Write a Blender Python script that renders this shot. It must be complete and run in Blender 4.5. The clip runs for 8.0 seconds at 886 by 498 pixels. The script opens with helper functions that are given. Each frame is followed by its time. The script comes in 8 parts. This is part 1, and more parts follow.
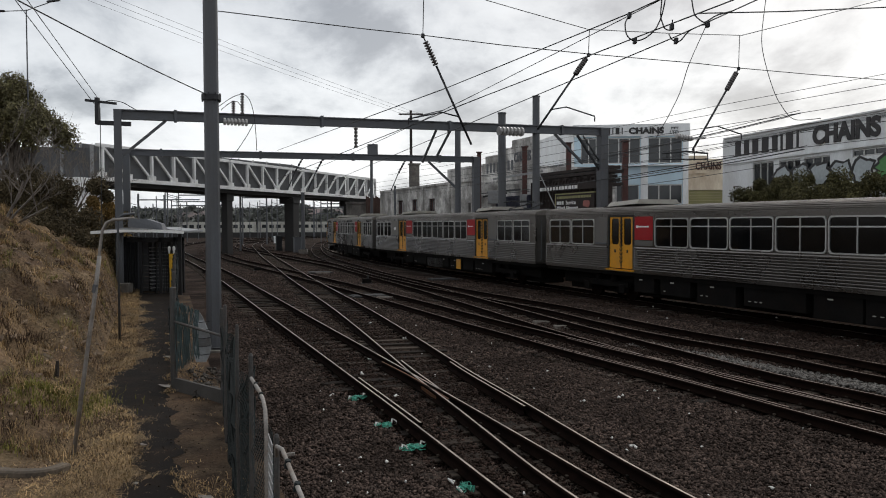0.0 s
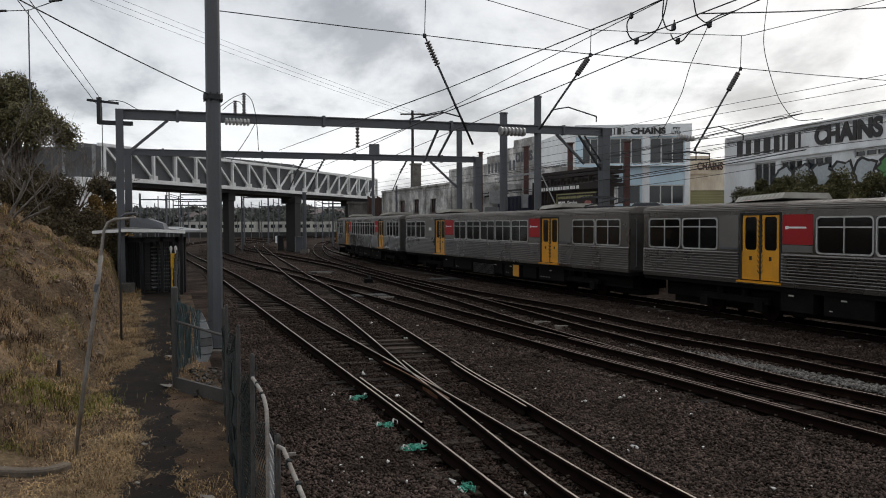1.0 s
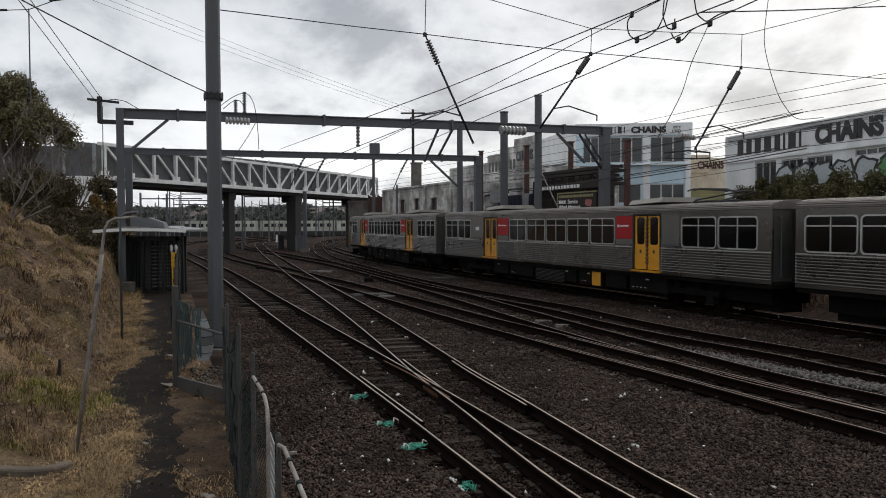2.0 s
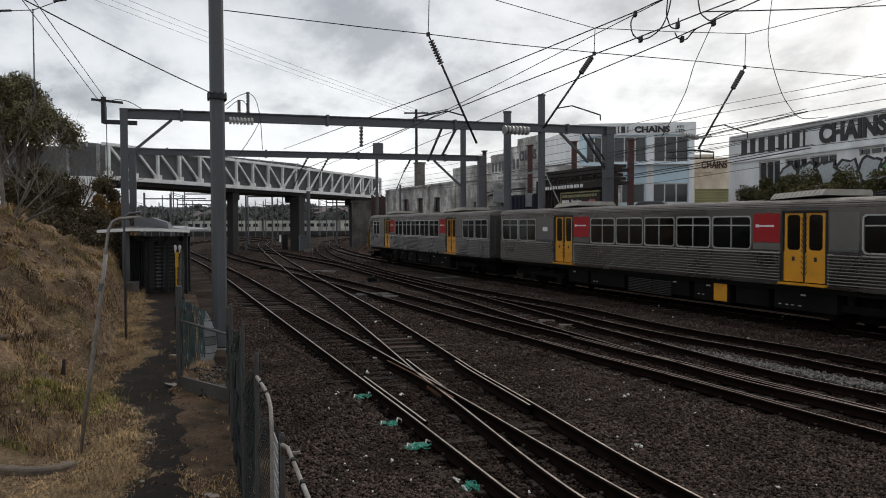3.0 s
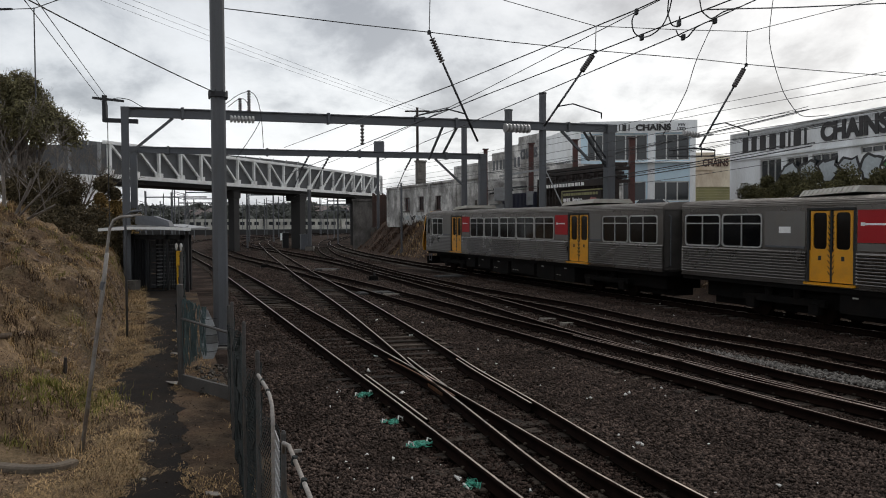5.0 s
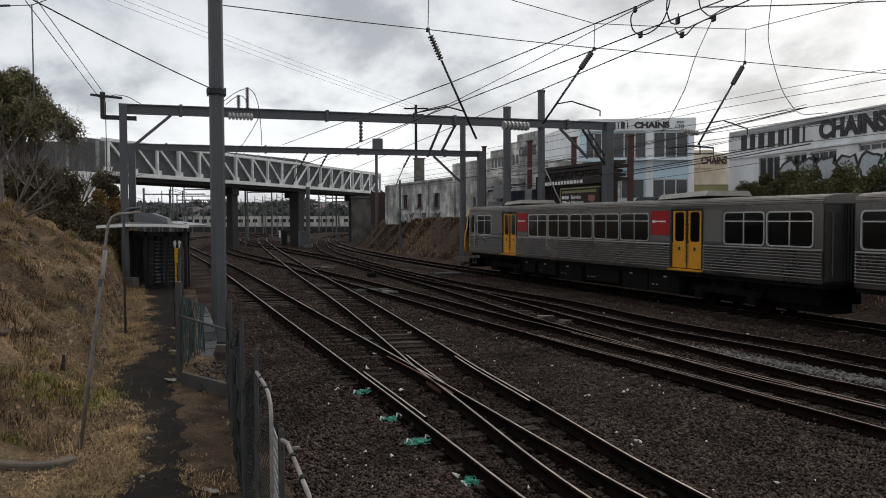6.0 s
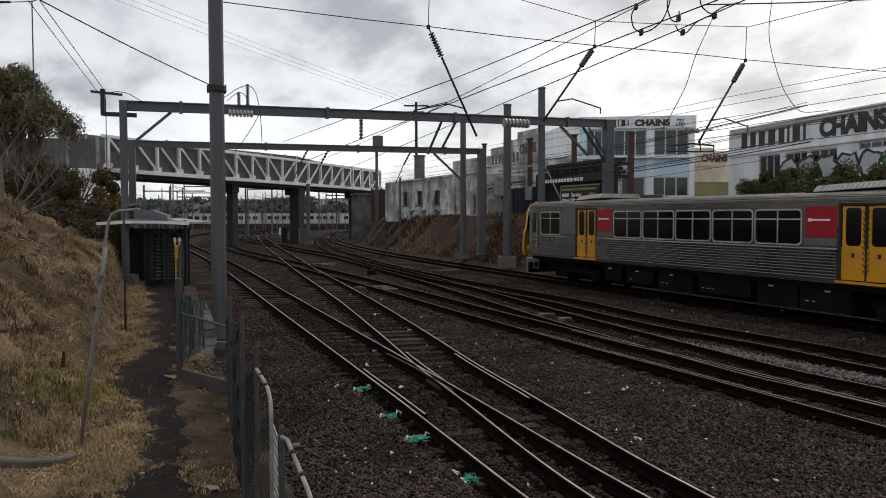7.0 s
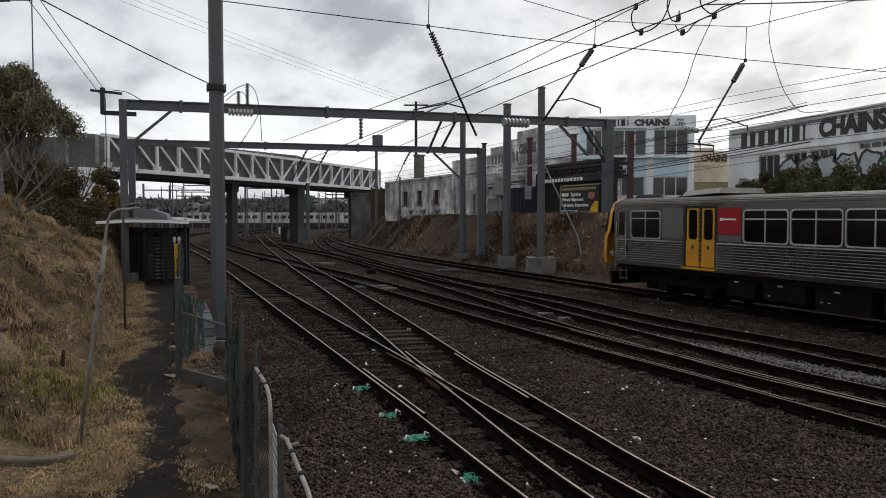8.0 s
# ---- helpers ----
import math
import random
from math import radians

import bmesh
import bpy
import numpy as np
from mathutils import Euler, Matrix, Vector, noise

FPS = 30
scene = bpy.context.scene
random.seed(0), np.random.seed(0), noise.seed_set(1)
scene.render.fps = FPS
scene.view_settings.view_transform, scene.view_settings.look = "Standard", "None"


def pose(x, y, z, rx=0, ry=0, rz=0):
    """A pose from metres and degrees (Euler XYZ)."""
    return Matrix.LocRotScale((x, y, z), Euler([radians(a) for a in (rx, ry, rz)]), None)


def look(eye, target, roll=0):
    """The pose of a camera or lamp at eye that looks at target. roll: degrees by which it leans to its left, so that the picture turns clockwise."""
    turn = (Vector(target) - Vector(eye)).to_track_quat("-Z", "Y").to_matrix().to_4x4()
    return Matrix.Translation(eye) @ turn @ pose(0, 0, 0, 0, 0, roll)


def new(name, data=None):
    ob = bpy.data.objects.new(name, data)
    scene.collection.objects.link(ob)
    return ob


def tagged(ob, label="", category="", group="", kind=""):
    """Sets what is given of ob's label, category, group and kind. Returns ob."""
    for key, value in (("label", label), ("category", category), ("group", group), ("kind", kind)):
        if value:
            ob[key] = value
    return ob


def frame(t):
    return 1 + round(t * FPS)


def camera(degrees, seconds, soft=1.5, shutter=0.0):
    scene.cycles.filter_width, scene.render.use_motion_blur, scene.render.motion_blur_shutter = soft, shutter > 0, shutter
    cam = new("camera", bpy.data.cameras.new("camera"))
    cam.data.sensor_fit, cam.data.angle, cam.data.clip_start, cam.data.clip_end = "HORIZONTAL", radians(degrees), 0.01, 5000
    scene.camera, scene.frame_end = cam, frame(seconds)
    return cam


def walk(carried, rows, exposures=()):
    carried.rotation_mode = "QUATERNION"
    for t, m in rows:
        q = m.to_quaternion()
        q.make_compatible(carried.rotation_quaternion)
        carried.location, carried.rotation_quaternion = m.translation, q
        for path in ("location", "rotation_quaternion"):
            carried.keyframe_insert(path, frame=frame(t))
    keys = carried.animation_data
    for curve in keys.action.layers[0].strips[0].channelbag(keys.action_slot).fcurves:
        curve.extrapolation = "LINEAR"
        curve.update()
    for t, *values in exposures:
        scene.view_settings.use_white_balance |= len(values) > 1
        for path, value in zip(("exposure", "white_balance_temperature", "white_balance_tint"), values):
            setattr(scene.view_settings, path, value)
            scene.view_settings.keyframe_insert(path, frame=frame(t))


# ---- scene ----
EYE = 2.82
cam = camera(58.15, 8.0, soft=1.0)


def eye_pose(tilt, turn, lean):
    return pose(0, 0, EYE, tilt, 0, turn) @ pose(0, 0, 0, 0, 0, lean)


walk(cam, [(t, eye_pose(a, b, c)) for t, a, b, c in (
    (0.0, 88.224, -0.332, -0.221), (0.5, 88.278, -0.300, -0.158), (1.0, 88.227, -0.227, -0.152),
    (1.5, 88.165, -0.266, -0.164), (3.0, 88.145, 0.052, -0.215), (3.5, 88.082, 0.058, -0.201),
    (4.0, 88.090, 0.127, -0.249), (4.5, 88.068, 0.167, -0.264), (6.0, 87.832, 0.023, -0.188),
    (6.5, 87.707, 0.062, -0.161), (7.0, 87.642, 0.031, -0.094), (7.5, 87.651, 0.029, -0.038),
    (8.0, 87.604, 0.0, 0.0))])

# ---------------------------------------------------------------- light
scene.view_settings.exposure = 0.13


def make_world():
    """Overcast sky: a pale sky dome with broken layers of cloud."""
    w = bpy.data.worlds.new("overcast_sky")
    scene.world = w
    w.use_nodes = True
    nt = w.node_tree
    nt.nodes.clear()
    nd, ln = nt.nodes.new, nt.links.new
    out = nd("ShaderNodeOutputWorld")
    sky = nd("ShaderNodeTexSky")
    sky.sky_type, sky.sun_disc = "NISHITA", False
    sky.sun_elevation, sky.sun_rotation = radians(40), radians(32)
    sky.air_density, sky.dust_density = 1.0, 4.0
    b1 = nd("ShaderNodeBackground")
    b1.inputs[1].default_value = 0.02
    ln(sky.outputs[0], b1.inputs[0])
    tc = nd("ShaderNodeTexCoord")
    sep = nd("ShaderNodeSeparateXYZ")
    ln(tc.outputs["Generated"], sep.inputs[0])
    # project the direction on a flat cloud layer
    add = nd("ShaderNodeMath")
    add.operation = "ADD"
    add.inputs[1].default_value = 0.34
    ln(sep.outputs[2], add.inputs[0])
    mx = nd("ShaderNodeMath")
    mx.operation = "MAXIMUM"
    mx.inputs[1].default_value = 0.05
    ln(add.outputs[0], mx.inputs[0])
    dv = nd("ShaderNodeVectorMath")
    dv.operation = "DIVIDE"
    cmb = nd("ShaderNodeCombineXYZ")
    for i in range(3):
        ln(mx.outputs[0], cmb.inputs[i])
    ln(tc.outputs["Generated"], dv.inputs[0])
    ln(cmb.outputs[0], dv.inputs[1])
    mp = nd("ShaderNodeMapping")
    mp.inputs["Location"].default_value = (5.3, 2.2, 0.0)
    mp.inputs["Scale"].default_value = (1.0, 0.75, 0.0)
    ln(dv.outputs[0], mp.inputs[0])
    n1 = nd("ShaderNodeTexNoise")
    n1.inputs["Scale"].default_value = 2.7
    n1.inputs["Detail"].default_value = 7
    n1.inputs["Roughness"].default_value = 0.60
    n1.inputs["Distortion"].default_value = 0.15
    ln(mp.outputs[0], n1.inputs["Vector"])
    n2 = nd("ShaderNodeTexNoise")
    n2.inputs["Scale"].default_value = 1.0
    n2.inputs["Detail"].default_value = 3
    ln(mp.outputs[0], n2.inputs["Vector"])
    mix = nd("ShaderNodeMath")
    mix.operation = "MULTIPLY_ADD"
    mix.inputs[1].default_value = 0.35
    ln(n2.outputs[0], mix.inputs[0])
    m2 = nd("ShaderNodeMath")
    m2.operation = "MULTIPLY"
    m2.inputs[1].default_value = 1.0
    ln(n1.outputs[0], m2.inputs[0])
    ln(m2.outputs[0], mix.inputs[2])
    ramp = nd("ShaderNodeValToRGB")
    e = ramp.color_ramp.elements
    e[0].position, e[0].color = 0.50, (0.40, 0.425, 0.46, 1)
    e[1].position, e[1].color = 0.84, (0.970, 1.0, 1.030, 1)
    for p, c in ((0.57, (0.535, 0.562, 0.598, 1)), (0.625, (0.693, 0.722, 0.755, 1)), (0.67, (0.80, 0.828, 0.857, 1)), (0.72, (0.885, 0.910, 0.935, 1))):
        x = e.new(p)
        x.color = c
    ln(mix.outputs[0], ramp.inputs[0])
    b2 = nd("ShaderNodeBackground")
    # the cloud is thicker overhead and thins towards the horizon
    thick = nd("ShaderNodeMapRange")
    for i, v in ((1, 0.02), (2, 0.30), (3, 1.01), (4, 0.64)):
        thick.inputs[i].default_value = v
    high = nd("ShaderNodeMapRange")
    for i, v in ((1, 0.30), (2, 0.90), (3, 1.0), (4, 1.46)):
        high.inputs[i].default_value = v
    ln(sep.outputs[2], high.inputs[0])
    layers = nd("ShaderNodeMath")
    layers.operation = "MULTIPLY"
    ln(thick.outputs[0], layers.inputs[0])
    ln(high.outputs[0], layers.inputs[1])
    ln(sep.outputs[2], thick.inputs[0])
    # and glows around the hidden sun
    near_sun = nd("ShaderNodeVectorMath")
    near_sun.operation = "DOT_PRODUCT"
    near_sun.inputs[1].default_value = (0.50, 0.80, 0.33)
    ln(tc.outputs["Generated"], near_sun.inputs[0])
    glow = nd("ShaderNodeMapRange")
    for i, v in ((1, 0.60), (2, 0.95), (3, 0.95), (4, 1.0)):
        glow.inputs[i].default_value = v
    ln(near_sun.outputs["Value"], glow.inputs[0])
    both = nd("ShaderNodeMath")
    both.operation = "MULTIPLY"
    ln(layers.outputs[0], both.inputs[0])
    ln(glow.outputs[0], both.inputs[1])
    ln(both.outputs[0], b2.inputs[1])
    ln(ramp.outputs[0], b2.inputs[0])
    ad = nd("ShaderNodeAddShader")
    ln(b1.outputs[0], ad.inputs[0])
    ln(b2.outputs[0], ad.inputs[1])
    ln(ad.outputs[0], out.inputs[0])


make_world()
sun_data = bpy.data.lights.new("sun", "SUN")
sun_data.energy, sun_data.angle, sun_data.color = 0.7, radians(25), (1.0, 0.97, 0.93)
sun = new("sun", sun_data)
sun.matrix_world = look((0, 0, 60), (-38, -61, 0))

# ---------------------------------------------------------------- materials
MATS = {}


def material(name, base, rough=0.7, metal=0.0, vary=0.25, scale=6.0, bump=0.2, fine=60.0, dirt=None, dirt_amount=0.5,
             dirt_scale=1.5, spec=0.5, per_object=0.0, per_island=0.0, stretch=(1, 1, 1), two=None, two_at=0.55, coat=0.0, depth=0.01):
    """A surface with a base colour broken up at two scales, an optional second colour in patches, dirt and fine relief."""
    if name in MATS:
        return MATS[name]
    m = bpy.data.materials.new(name)
    m.use_nodes = True
    nt = m.node_tree
    nd, ln = nt.nodes.new, nt.links.new
    b = nt.nodes["Principled BSDF"]
    tc = nd("ShaderNodeTexCoord")
    geo = nd("ShaderNodeNewGeometry")
    mp = nd("ShaderNodeMapping")
    mp.inputs["Scale"].default_value = stretch
    ln(geo.outputs["Position"] if per_object == 0 else tc.outputs["Object"], mp.inputs[0])
    big = nd("ShaderNodeTexNoise")
    big.inputs["Scale"].default_value, big.inputs["Detail"].default_value = scale, 5
    ln(mp.outputs[0], big.inputs["Vector"])
    sm = nd("ShaderNodeTexNoise")
    sm.inputs["Scale"].default_value, sm.inputs["Detail"].default_value = fine, 3
    ln(mp.outputs[0], sm.inputs["Vector"])

    def mixed(kind, fac, a, c):
        x = nd("ShaderNodeMix")
        x.data_type, x.blend_type = "RGBA", kind
        for sock, v in ((x.inputs[0], fac), (x.inputs[6], a), (x.inputs[7], c)):
            if hasattr(v, "is_linked"):
                ln(v, sock)
            else:
                sock.default_value = v
        return x.outputs[2]

    def ranged(sock, lo, hi, a=0.3, c=0.7):
        x = nd("ShaderNodeMapRange")
        ln(sock, x.inputs[0])
        for i, v in ((1, a), (2, c), (3, lo), (4, hi)):
            x.inputs[i].default_value = v
        return x.outputs[0]

    col = (*base, 1)
    if two:
        pick = nd("ShaderNodeTexNoise")
        pick.inputs["Scale"].default_value, pick.inputs["Detail"].default_value = dirt_scale, 6
        ln(mp.outputs[0], pick.inputs["Vector"])
        col = mixed("MIX", ranged(pick.outputs[0], 0, 1, two_at - 0.08, two_at + 0.08), col, (*two, 1))
    val = ranged(big.outputs[0], 1 - vary, 1 + vary)
    col = mixed("MULTIPLY", 1.0, col, val)
    col = mixed("MULTIPLY", 1.0, col, ranged(sm.outputs[0], 1 - vary * 0.8, 1 + vary * 0.8))
    if per_object:
        oi = nd("ShaderNodeObjectInfo")
        col = mixed("MULTIPLY", 1.0, col, ranged(oi.outputs["Random"], 1 - per_object, 1 + per_object, 0, 1))
    if per_island:
        col = mixed("MULTIPLY", 1.0, col, ranged(geo.outputs["Random Per Island"], 1 - per_island, 1 + per_island, 0, 1))
    if dirt:
        dn = nd("ShaderNodeTexNoise")
        dn.inputs["Scale"].default_value, dn.inputs["Detail"].default_value = dirt_scale * 1.7, 8
        dn.inputs["Roughness"].default_value = 0.65
        ln(mp.outputs[0], dn.inputs["Vector"])
        col = mixed("MIX", ranged(dn.outputs[0], 0, dirt_amount, 0.45, 0.68), col, (*dirt, 1))
    ln(col, b.inputs["Base Color"])
    b.inputs["Metallic"].default_value = metal
    ln(ranged(big.outputs[0], max(0.03, rough - 0.1), min(1, rough + 0.1)), b.inputs["Roughness"])
    b.inputs["Specular IOR Level"].default_value = spec
    b.inputs["Coat Weight"].default_value = coat
    if bump:
        bp = nd("ShaderNodeBump")
        bp.inputs["Strength"].default_value, bp.inputs["Distance"].default_value = bump, depth
        ln(sm.outputs[0], bp.inputs["Height"])
        ln(bp.outputs[0], b.inputs["Normal"])
    MATS[name] = m
    return m


BALLAST_DIRT = material("ballast_bed", (0.0270, 0.0195, 0.0160), 0.97, vary=0.55, scale=1.2, bump=1.0, fine=20, two=(0.058, 0.042, 0.034), two_at=0.50, dirt=(0.0055, 0.0040, 0.0032), dirt_amount=0.85, dirt_scale=0.35, spec=0.02, depth=0.05)
STONE = material("ballast_stone", (0.070, 0.0495, 0.0400), 0.95, vary=0.35, scale=9, bump=0.3, per_island=0.85, dirt=(0.024, 0.0165, 0.0125), dirt_amount=0.8, dirt_scale=0.4, spec=0.12)
# rust taken almost to black: the shade on the rail sides is in this colour
RAIL_SIDE = material("shaded_rusty_rail_steel", (0.0078, 0.0044, 0.0034), 0.95, 0.0, spec=0.03, vary=0.45, scale=5, fine=80, dirt=(0.0145, 0.0075, 0.0050), dirt_amount=0.5, dirt_scale=2.0)
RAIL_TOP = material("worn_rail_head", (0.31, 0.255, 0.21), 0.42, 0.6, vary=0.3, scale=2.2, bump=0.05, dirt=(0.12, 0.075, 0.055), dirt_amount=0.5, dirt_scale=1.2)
SLEEPER = material("weathered_sleeper", (0.046, 0.036, 0.028), 0.95, vary=0.4, scale=5, per_object=0.8, fine=40, bump=0.6, spec=0.1, stretch=(1, 6, 6), dirt=(0.014, 0.010, 0.008), dirt_amount=0.9, dirt_scale=1.0)
STAINLESS = material("fluted_stainless_steel", (0.140, 0.130, 0.122), 0.28, 0.9, vary=0.05, scale=0.5, bump=0.02, fine=30, dirt=(0.16, 0.135, 0.11), dirt_amount=0.18, dirt_scale=0.5, per_object=0.05)
ROOF_STEEL = material("train_roof_steel", (0.165, 0.148, 0.132), 0.45, 0.6, vary=0.2, scale=1.0, bump=0.05, dirt=(0.10, 0.085, 0.07), dirt_amount=0.7, dirt_scale=0.8, per_object=0.05)
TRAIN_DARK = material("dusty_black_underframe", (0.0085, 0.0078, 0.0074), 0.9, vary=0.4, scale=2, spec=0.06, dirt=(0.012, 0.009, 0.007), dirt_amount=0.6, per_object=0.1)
TRAIN_GLASS = material("dark_tinted_glass", (0.004, 0.0042, 0.0045), 0.07, vary=0.1, scale=0.6, bump=0.0, spec=0.32)
TRAIN_FRAME = material("aluminium_window_frame", (0.46, 0.45, 0.435), 0.42, 0.7, vary=0.12, scale=2, bump=0.0, per_object=0.05)
TRAIN_YELLOW = material("train_yellow_paint", (0.60, 0.265, 0.007), 0.42, vary=0.1, scale=1.5, bump=0.03, dirt=(0.30, 0.16, 0.03), dirt_amount=0.35, per_object=0.04)
TRAIN_RED = material("red_vinyl_panel", (0.31, 0.012, 0.015), 0.6, spec=0.25, vary=0.08, scale=1.5, bump=0.02, per_object=0.05)
TRAIN_END = material("dark_brown_car_end", (0.060, 0.054, 0.048), 0.75, vary=0.3, scale=1.5, bump=0.05, dirt=(0.03, 0.025, 0.02), dirt_amount=0.7, per_object=0.05)
TRAIN_PANEL = material("plain_steel_panel", (0.150, 0.142, 0.132), 0.45, 0.6, vary=0.12, scale=1.5, bump=0.03, dirt=(0.16, 0.14, 0.12), dirt_amount=0.5, per_object=0.05)
RUBBER = material("black_rubber", (0.012, 0.012, 0.012), 0.8, vary=0.2)
WHITE_MARK = material("white_paint_mark", (0.75, 0.74, 0.72), 0.6, vary=0.08)
GALV = material("grey_painted_steel", (0.084, 0.088, 0.097), 0.55, 0.2, vary=0.14, scale=1.2, bump=0.06, dirt=(0.075, 0.07, 0.065), dirt_amount=0.5, dirt_scale=0.8, stretch=(1, 1, 0.4))
GALV_LIGHT = material("galvanised_steel", (0.27, 0.275, 0.28), 0.5, 0.4, vary=0.16, scale=2, bump=0.06, dirt=(0.14, 0.12, 0.10), dirt_amount=0.5)
DARK_STEEL = material("dark_steel_fitting", (0.025, 0.025, 0.027), 0.55, 0.4, vary=0.25, scale=6)
WIRE = material("weathered_wire", (0.035, 0.034, 0.034), 0.6, 0.4, vary=0.2, bump=0.0)
PORCELAIN = material("brown_grey_porcelain", (0.085, 0.075, 0.072), 0.3, vary=0.15, bump=0.0)
PORCELAIN_PALE = material("grey_porcelain", (0.32, 0.31, 0.30), 0.35, vary=0.15, bump=0.0)
CONCRETE = material("stained_concrete", (0.145, 0.130, 0.114), 0.9, vary=0.2, scale=1.5, bump=0.3, fine=35, dirt=(0.07, 0.060, 0.050), dirt_amount=0.85, dirt_scale=1.2)
# near-black base holds the shade below the bridge deck in its colour
CONCRETE_DARK = material("shaded_dark_bridge_concrete", (0.026, 0.0245, 0.0235), 0.9, vary=0.2, scale=0.8, bump=0.2, dirt=(0.02, 0.018, 0.017), dirt_amount=0.6, dirt_scale=0.5)
WHITE_STEEL = material("white_painted_truss_steel", (0.72, 0.72, 0.71), 0.55, vary=0.08, scale=0.6, bump=0.02, dirt=(0.38, 0.35, 0.31), dirt_amount=0.5, dirt_scale=0.5)
SCREEN = material("grey_mesh_screen", (0.085, 0.087, 0.090), 0.8, vary=0.2, scale=0.7, bump=0.1, dirt=(0.07, 0.068, 0.066), dirt_amount=0.5)
RENDER_GREY = material("weathered_cement_render", (0.60, 0.58, 0.55), 0.95, two=(0.29, 0.277, 0.258), two_at=0.50, vary=0.28, scale=0.9, bump=0.35, fine=9, dirt=(0.13, 0.12, 0.11), dirt_amount=0.85, dirt_scale=0.7, stretch=(1, 1, 0.8))
RENDER_WHITE = material("white_painted_render", (0.76, 0.77, 0.77), 0.85, vary=0.08, scale=0.5, bump=0.06, fine=14, dirt=(0.50, 0.49, 0.47), dirt_amount=0.6, dirt_scale=0.3, stretch=(1, 1, 0.4))
RENDER_BLUE = material("pale_blue_painted_render", (0.52, 0.66, 0.74), 0.8, vary=0.08, scale=0.5, bump=0.05, dirt=(0.40, 0.48, 0.52), dirt_amount=0.5, dirt_scale=0.3, stretch=(1, 1, 0.4))
RENDER_CREAM = material("cream_painted_wall", (0.74, 0.66, 0.52), 0.85, vary=0.1, scale=0.6, bump=0.05, dirt=(0.36, 0.24, 0.15), dirt_amount=0.7, dirt_scale=0.4, stretch=(1, 1, 0.4))
ABUTMENT = material("dark_stained_abutment", (0.115, 0.105, 0.096), 0.95, vary=0.35, scale=1.2, bump=0.4, fine=12, two=(0.055, 0.050, 0.045), two_at=0.5, dirt=(0.03, 0.026, 0.022), dirt_amount=0.8, dirt_scale=0.7, stretch=(1, 1, 0.5))
DULL_GLASS = material("dark_window_glass", (0.020, 0.023, 0.026), 0.12, vary=0.3, scale=0.5, bump=0.0)
SIGN_BLACK = material("black_sign_paint", (0.035, 0.032, 0.032), 0.7, vary=0.25, scale=2, bump=0.0)
SIGN_BROWN = material("faded_brown_sign_paint", (0.075, 0.032, 0.022), 0.75, vary=0.25, scale=2, bump=0.0)
RED_OXIDE = material("red_oxide_steel", (0.070, 0.027, 0.022), 0.75, vary=0.25, scale=2)
DARK_TIMBER = material("dark_stained_timber", (0.030, 0.022, 0.019), 0.9, vary=0.4, scale=2, stretch=(1, 1, 0.3))
ASPHALT = material("worn_asphalt_path", (0.0125, 0.0098, 0.0082), 0.95, vary=0.3, scale=1.4, bump=0.5, fine=55, dirt=(0.030, 0.020, 0.013), dirt_amount=0.6, dirt_scale=0.9, spec=0.1)
DIRT = material("trodden_brown_dirt", (0.078, 0.050, 0.031), 0.97, vary=0.4, scale=2.2, bump=0.9, fine=30, two=(0.026, 0.0180, 0.0124), two_at=0.50, dirt=(0.13, 0.092, 0.058), dirt_amount=0.6, dirt_scale=1.1, depth=0.03, spec=0.1)
BANK_SOIL = material("dry_grass_soil", (0.180, 0.122, 0.072), 0.97, vary=0.45, scale=1.6, bump=1.0, fine=14, two=(0.090, 0.058, 0.036), two_at=0.50, dirt=(0.050, 0.042, 0.016), dirt_amount=0.45, dirt_scale=0.5, depth=0.06, spec=0.15)
SCRUB_SOIL = material("dead_scrub_soil", (0.068, 0.044, 0.031), 0.97, vary=0.35, scale=0.9, bump=0.8, fine=9, dirt=(0.020, 0.014, 0.011), dirt_amount=0.7, dirt_scale=0.5, depth=0.08, spec=0.15)
STRAW = material("dry_straw_grass", (0.33, 0.225, 0.115), 0.9, vary=0.45, scale=1.2, bump=0.0, per_island=0.65, dirt=(0.15, 0.09, 0.045), dirt_amount=0.6, dirt_scale=0.5, spec=0.2)
GREEN_GRASS = material("green_grass", (0.165, 0.155, 0.034), 0.85, vary=0.3, scale=2, bump=0.0, per_island=0.5, spec=0.2)
RUBBLE = material("dull_grey_rubble", (0.062, 0.052, 0.042), 0.95, per_island=0.5, vary=0.35, scale=4, bump=0.5, fine=25, dirt=(0.03, 0.024, 0.018), dirt_amount=0.7, dirt_scale=2)
ROCK = material("pale_broken_rock", (0.185, 0.130, 0.086), 0.93, per_island=0.5, vary=0.3, scale=3, bump=0.6, fine=22, dirt=(0.085, 0.06, 0.045), dirt_amount=0.8, dirt_scale=1.6)
BARK = material("grey_brown_bark", (0.150, 0.128, 0.110), 0.95, vary=0.35, scale=5, bump=0.7, fine=30, stretch=(1, 1, 0.3))
LEAF = material("dull_olive_leaves", (0.128, 0.114, 0.056), 0.8, vary=0.25, scale=1.0, bump=0.0, per_island=0.55, spec=0.25)
LEAF_HEDGE = material("dark_olive_hedge_leaves", (0.084, 0.076, 0.033), 0.85, vary=0.35, scale=0.7, bump=0.0, per_island=0.6, spec=0.2)
LEAF_DARK = material("dark_shrub_leaves", (0.082, 0.064, 0.036), 0.85, vary=0.3, scale=0.8, bump=0.0, per_island=0.55, spec=0.2)
LEAF_DRY = material("dry_yellow_shrub", (0.20, 0.125, 0.042), 0.85, vary=0.3, scale=0.8, bump=0.0, per_island=0.5, spec=0.2)
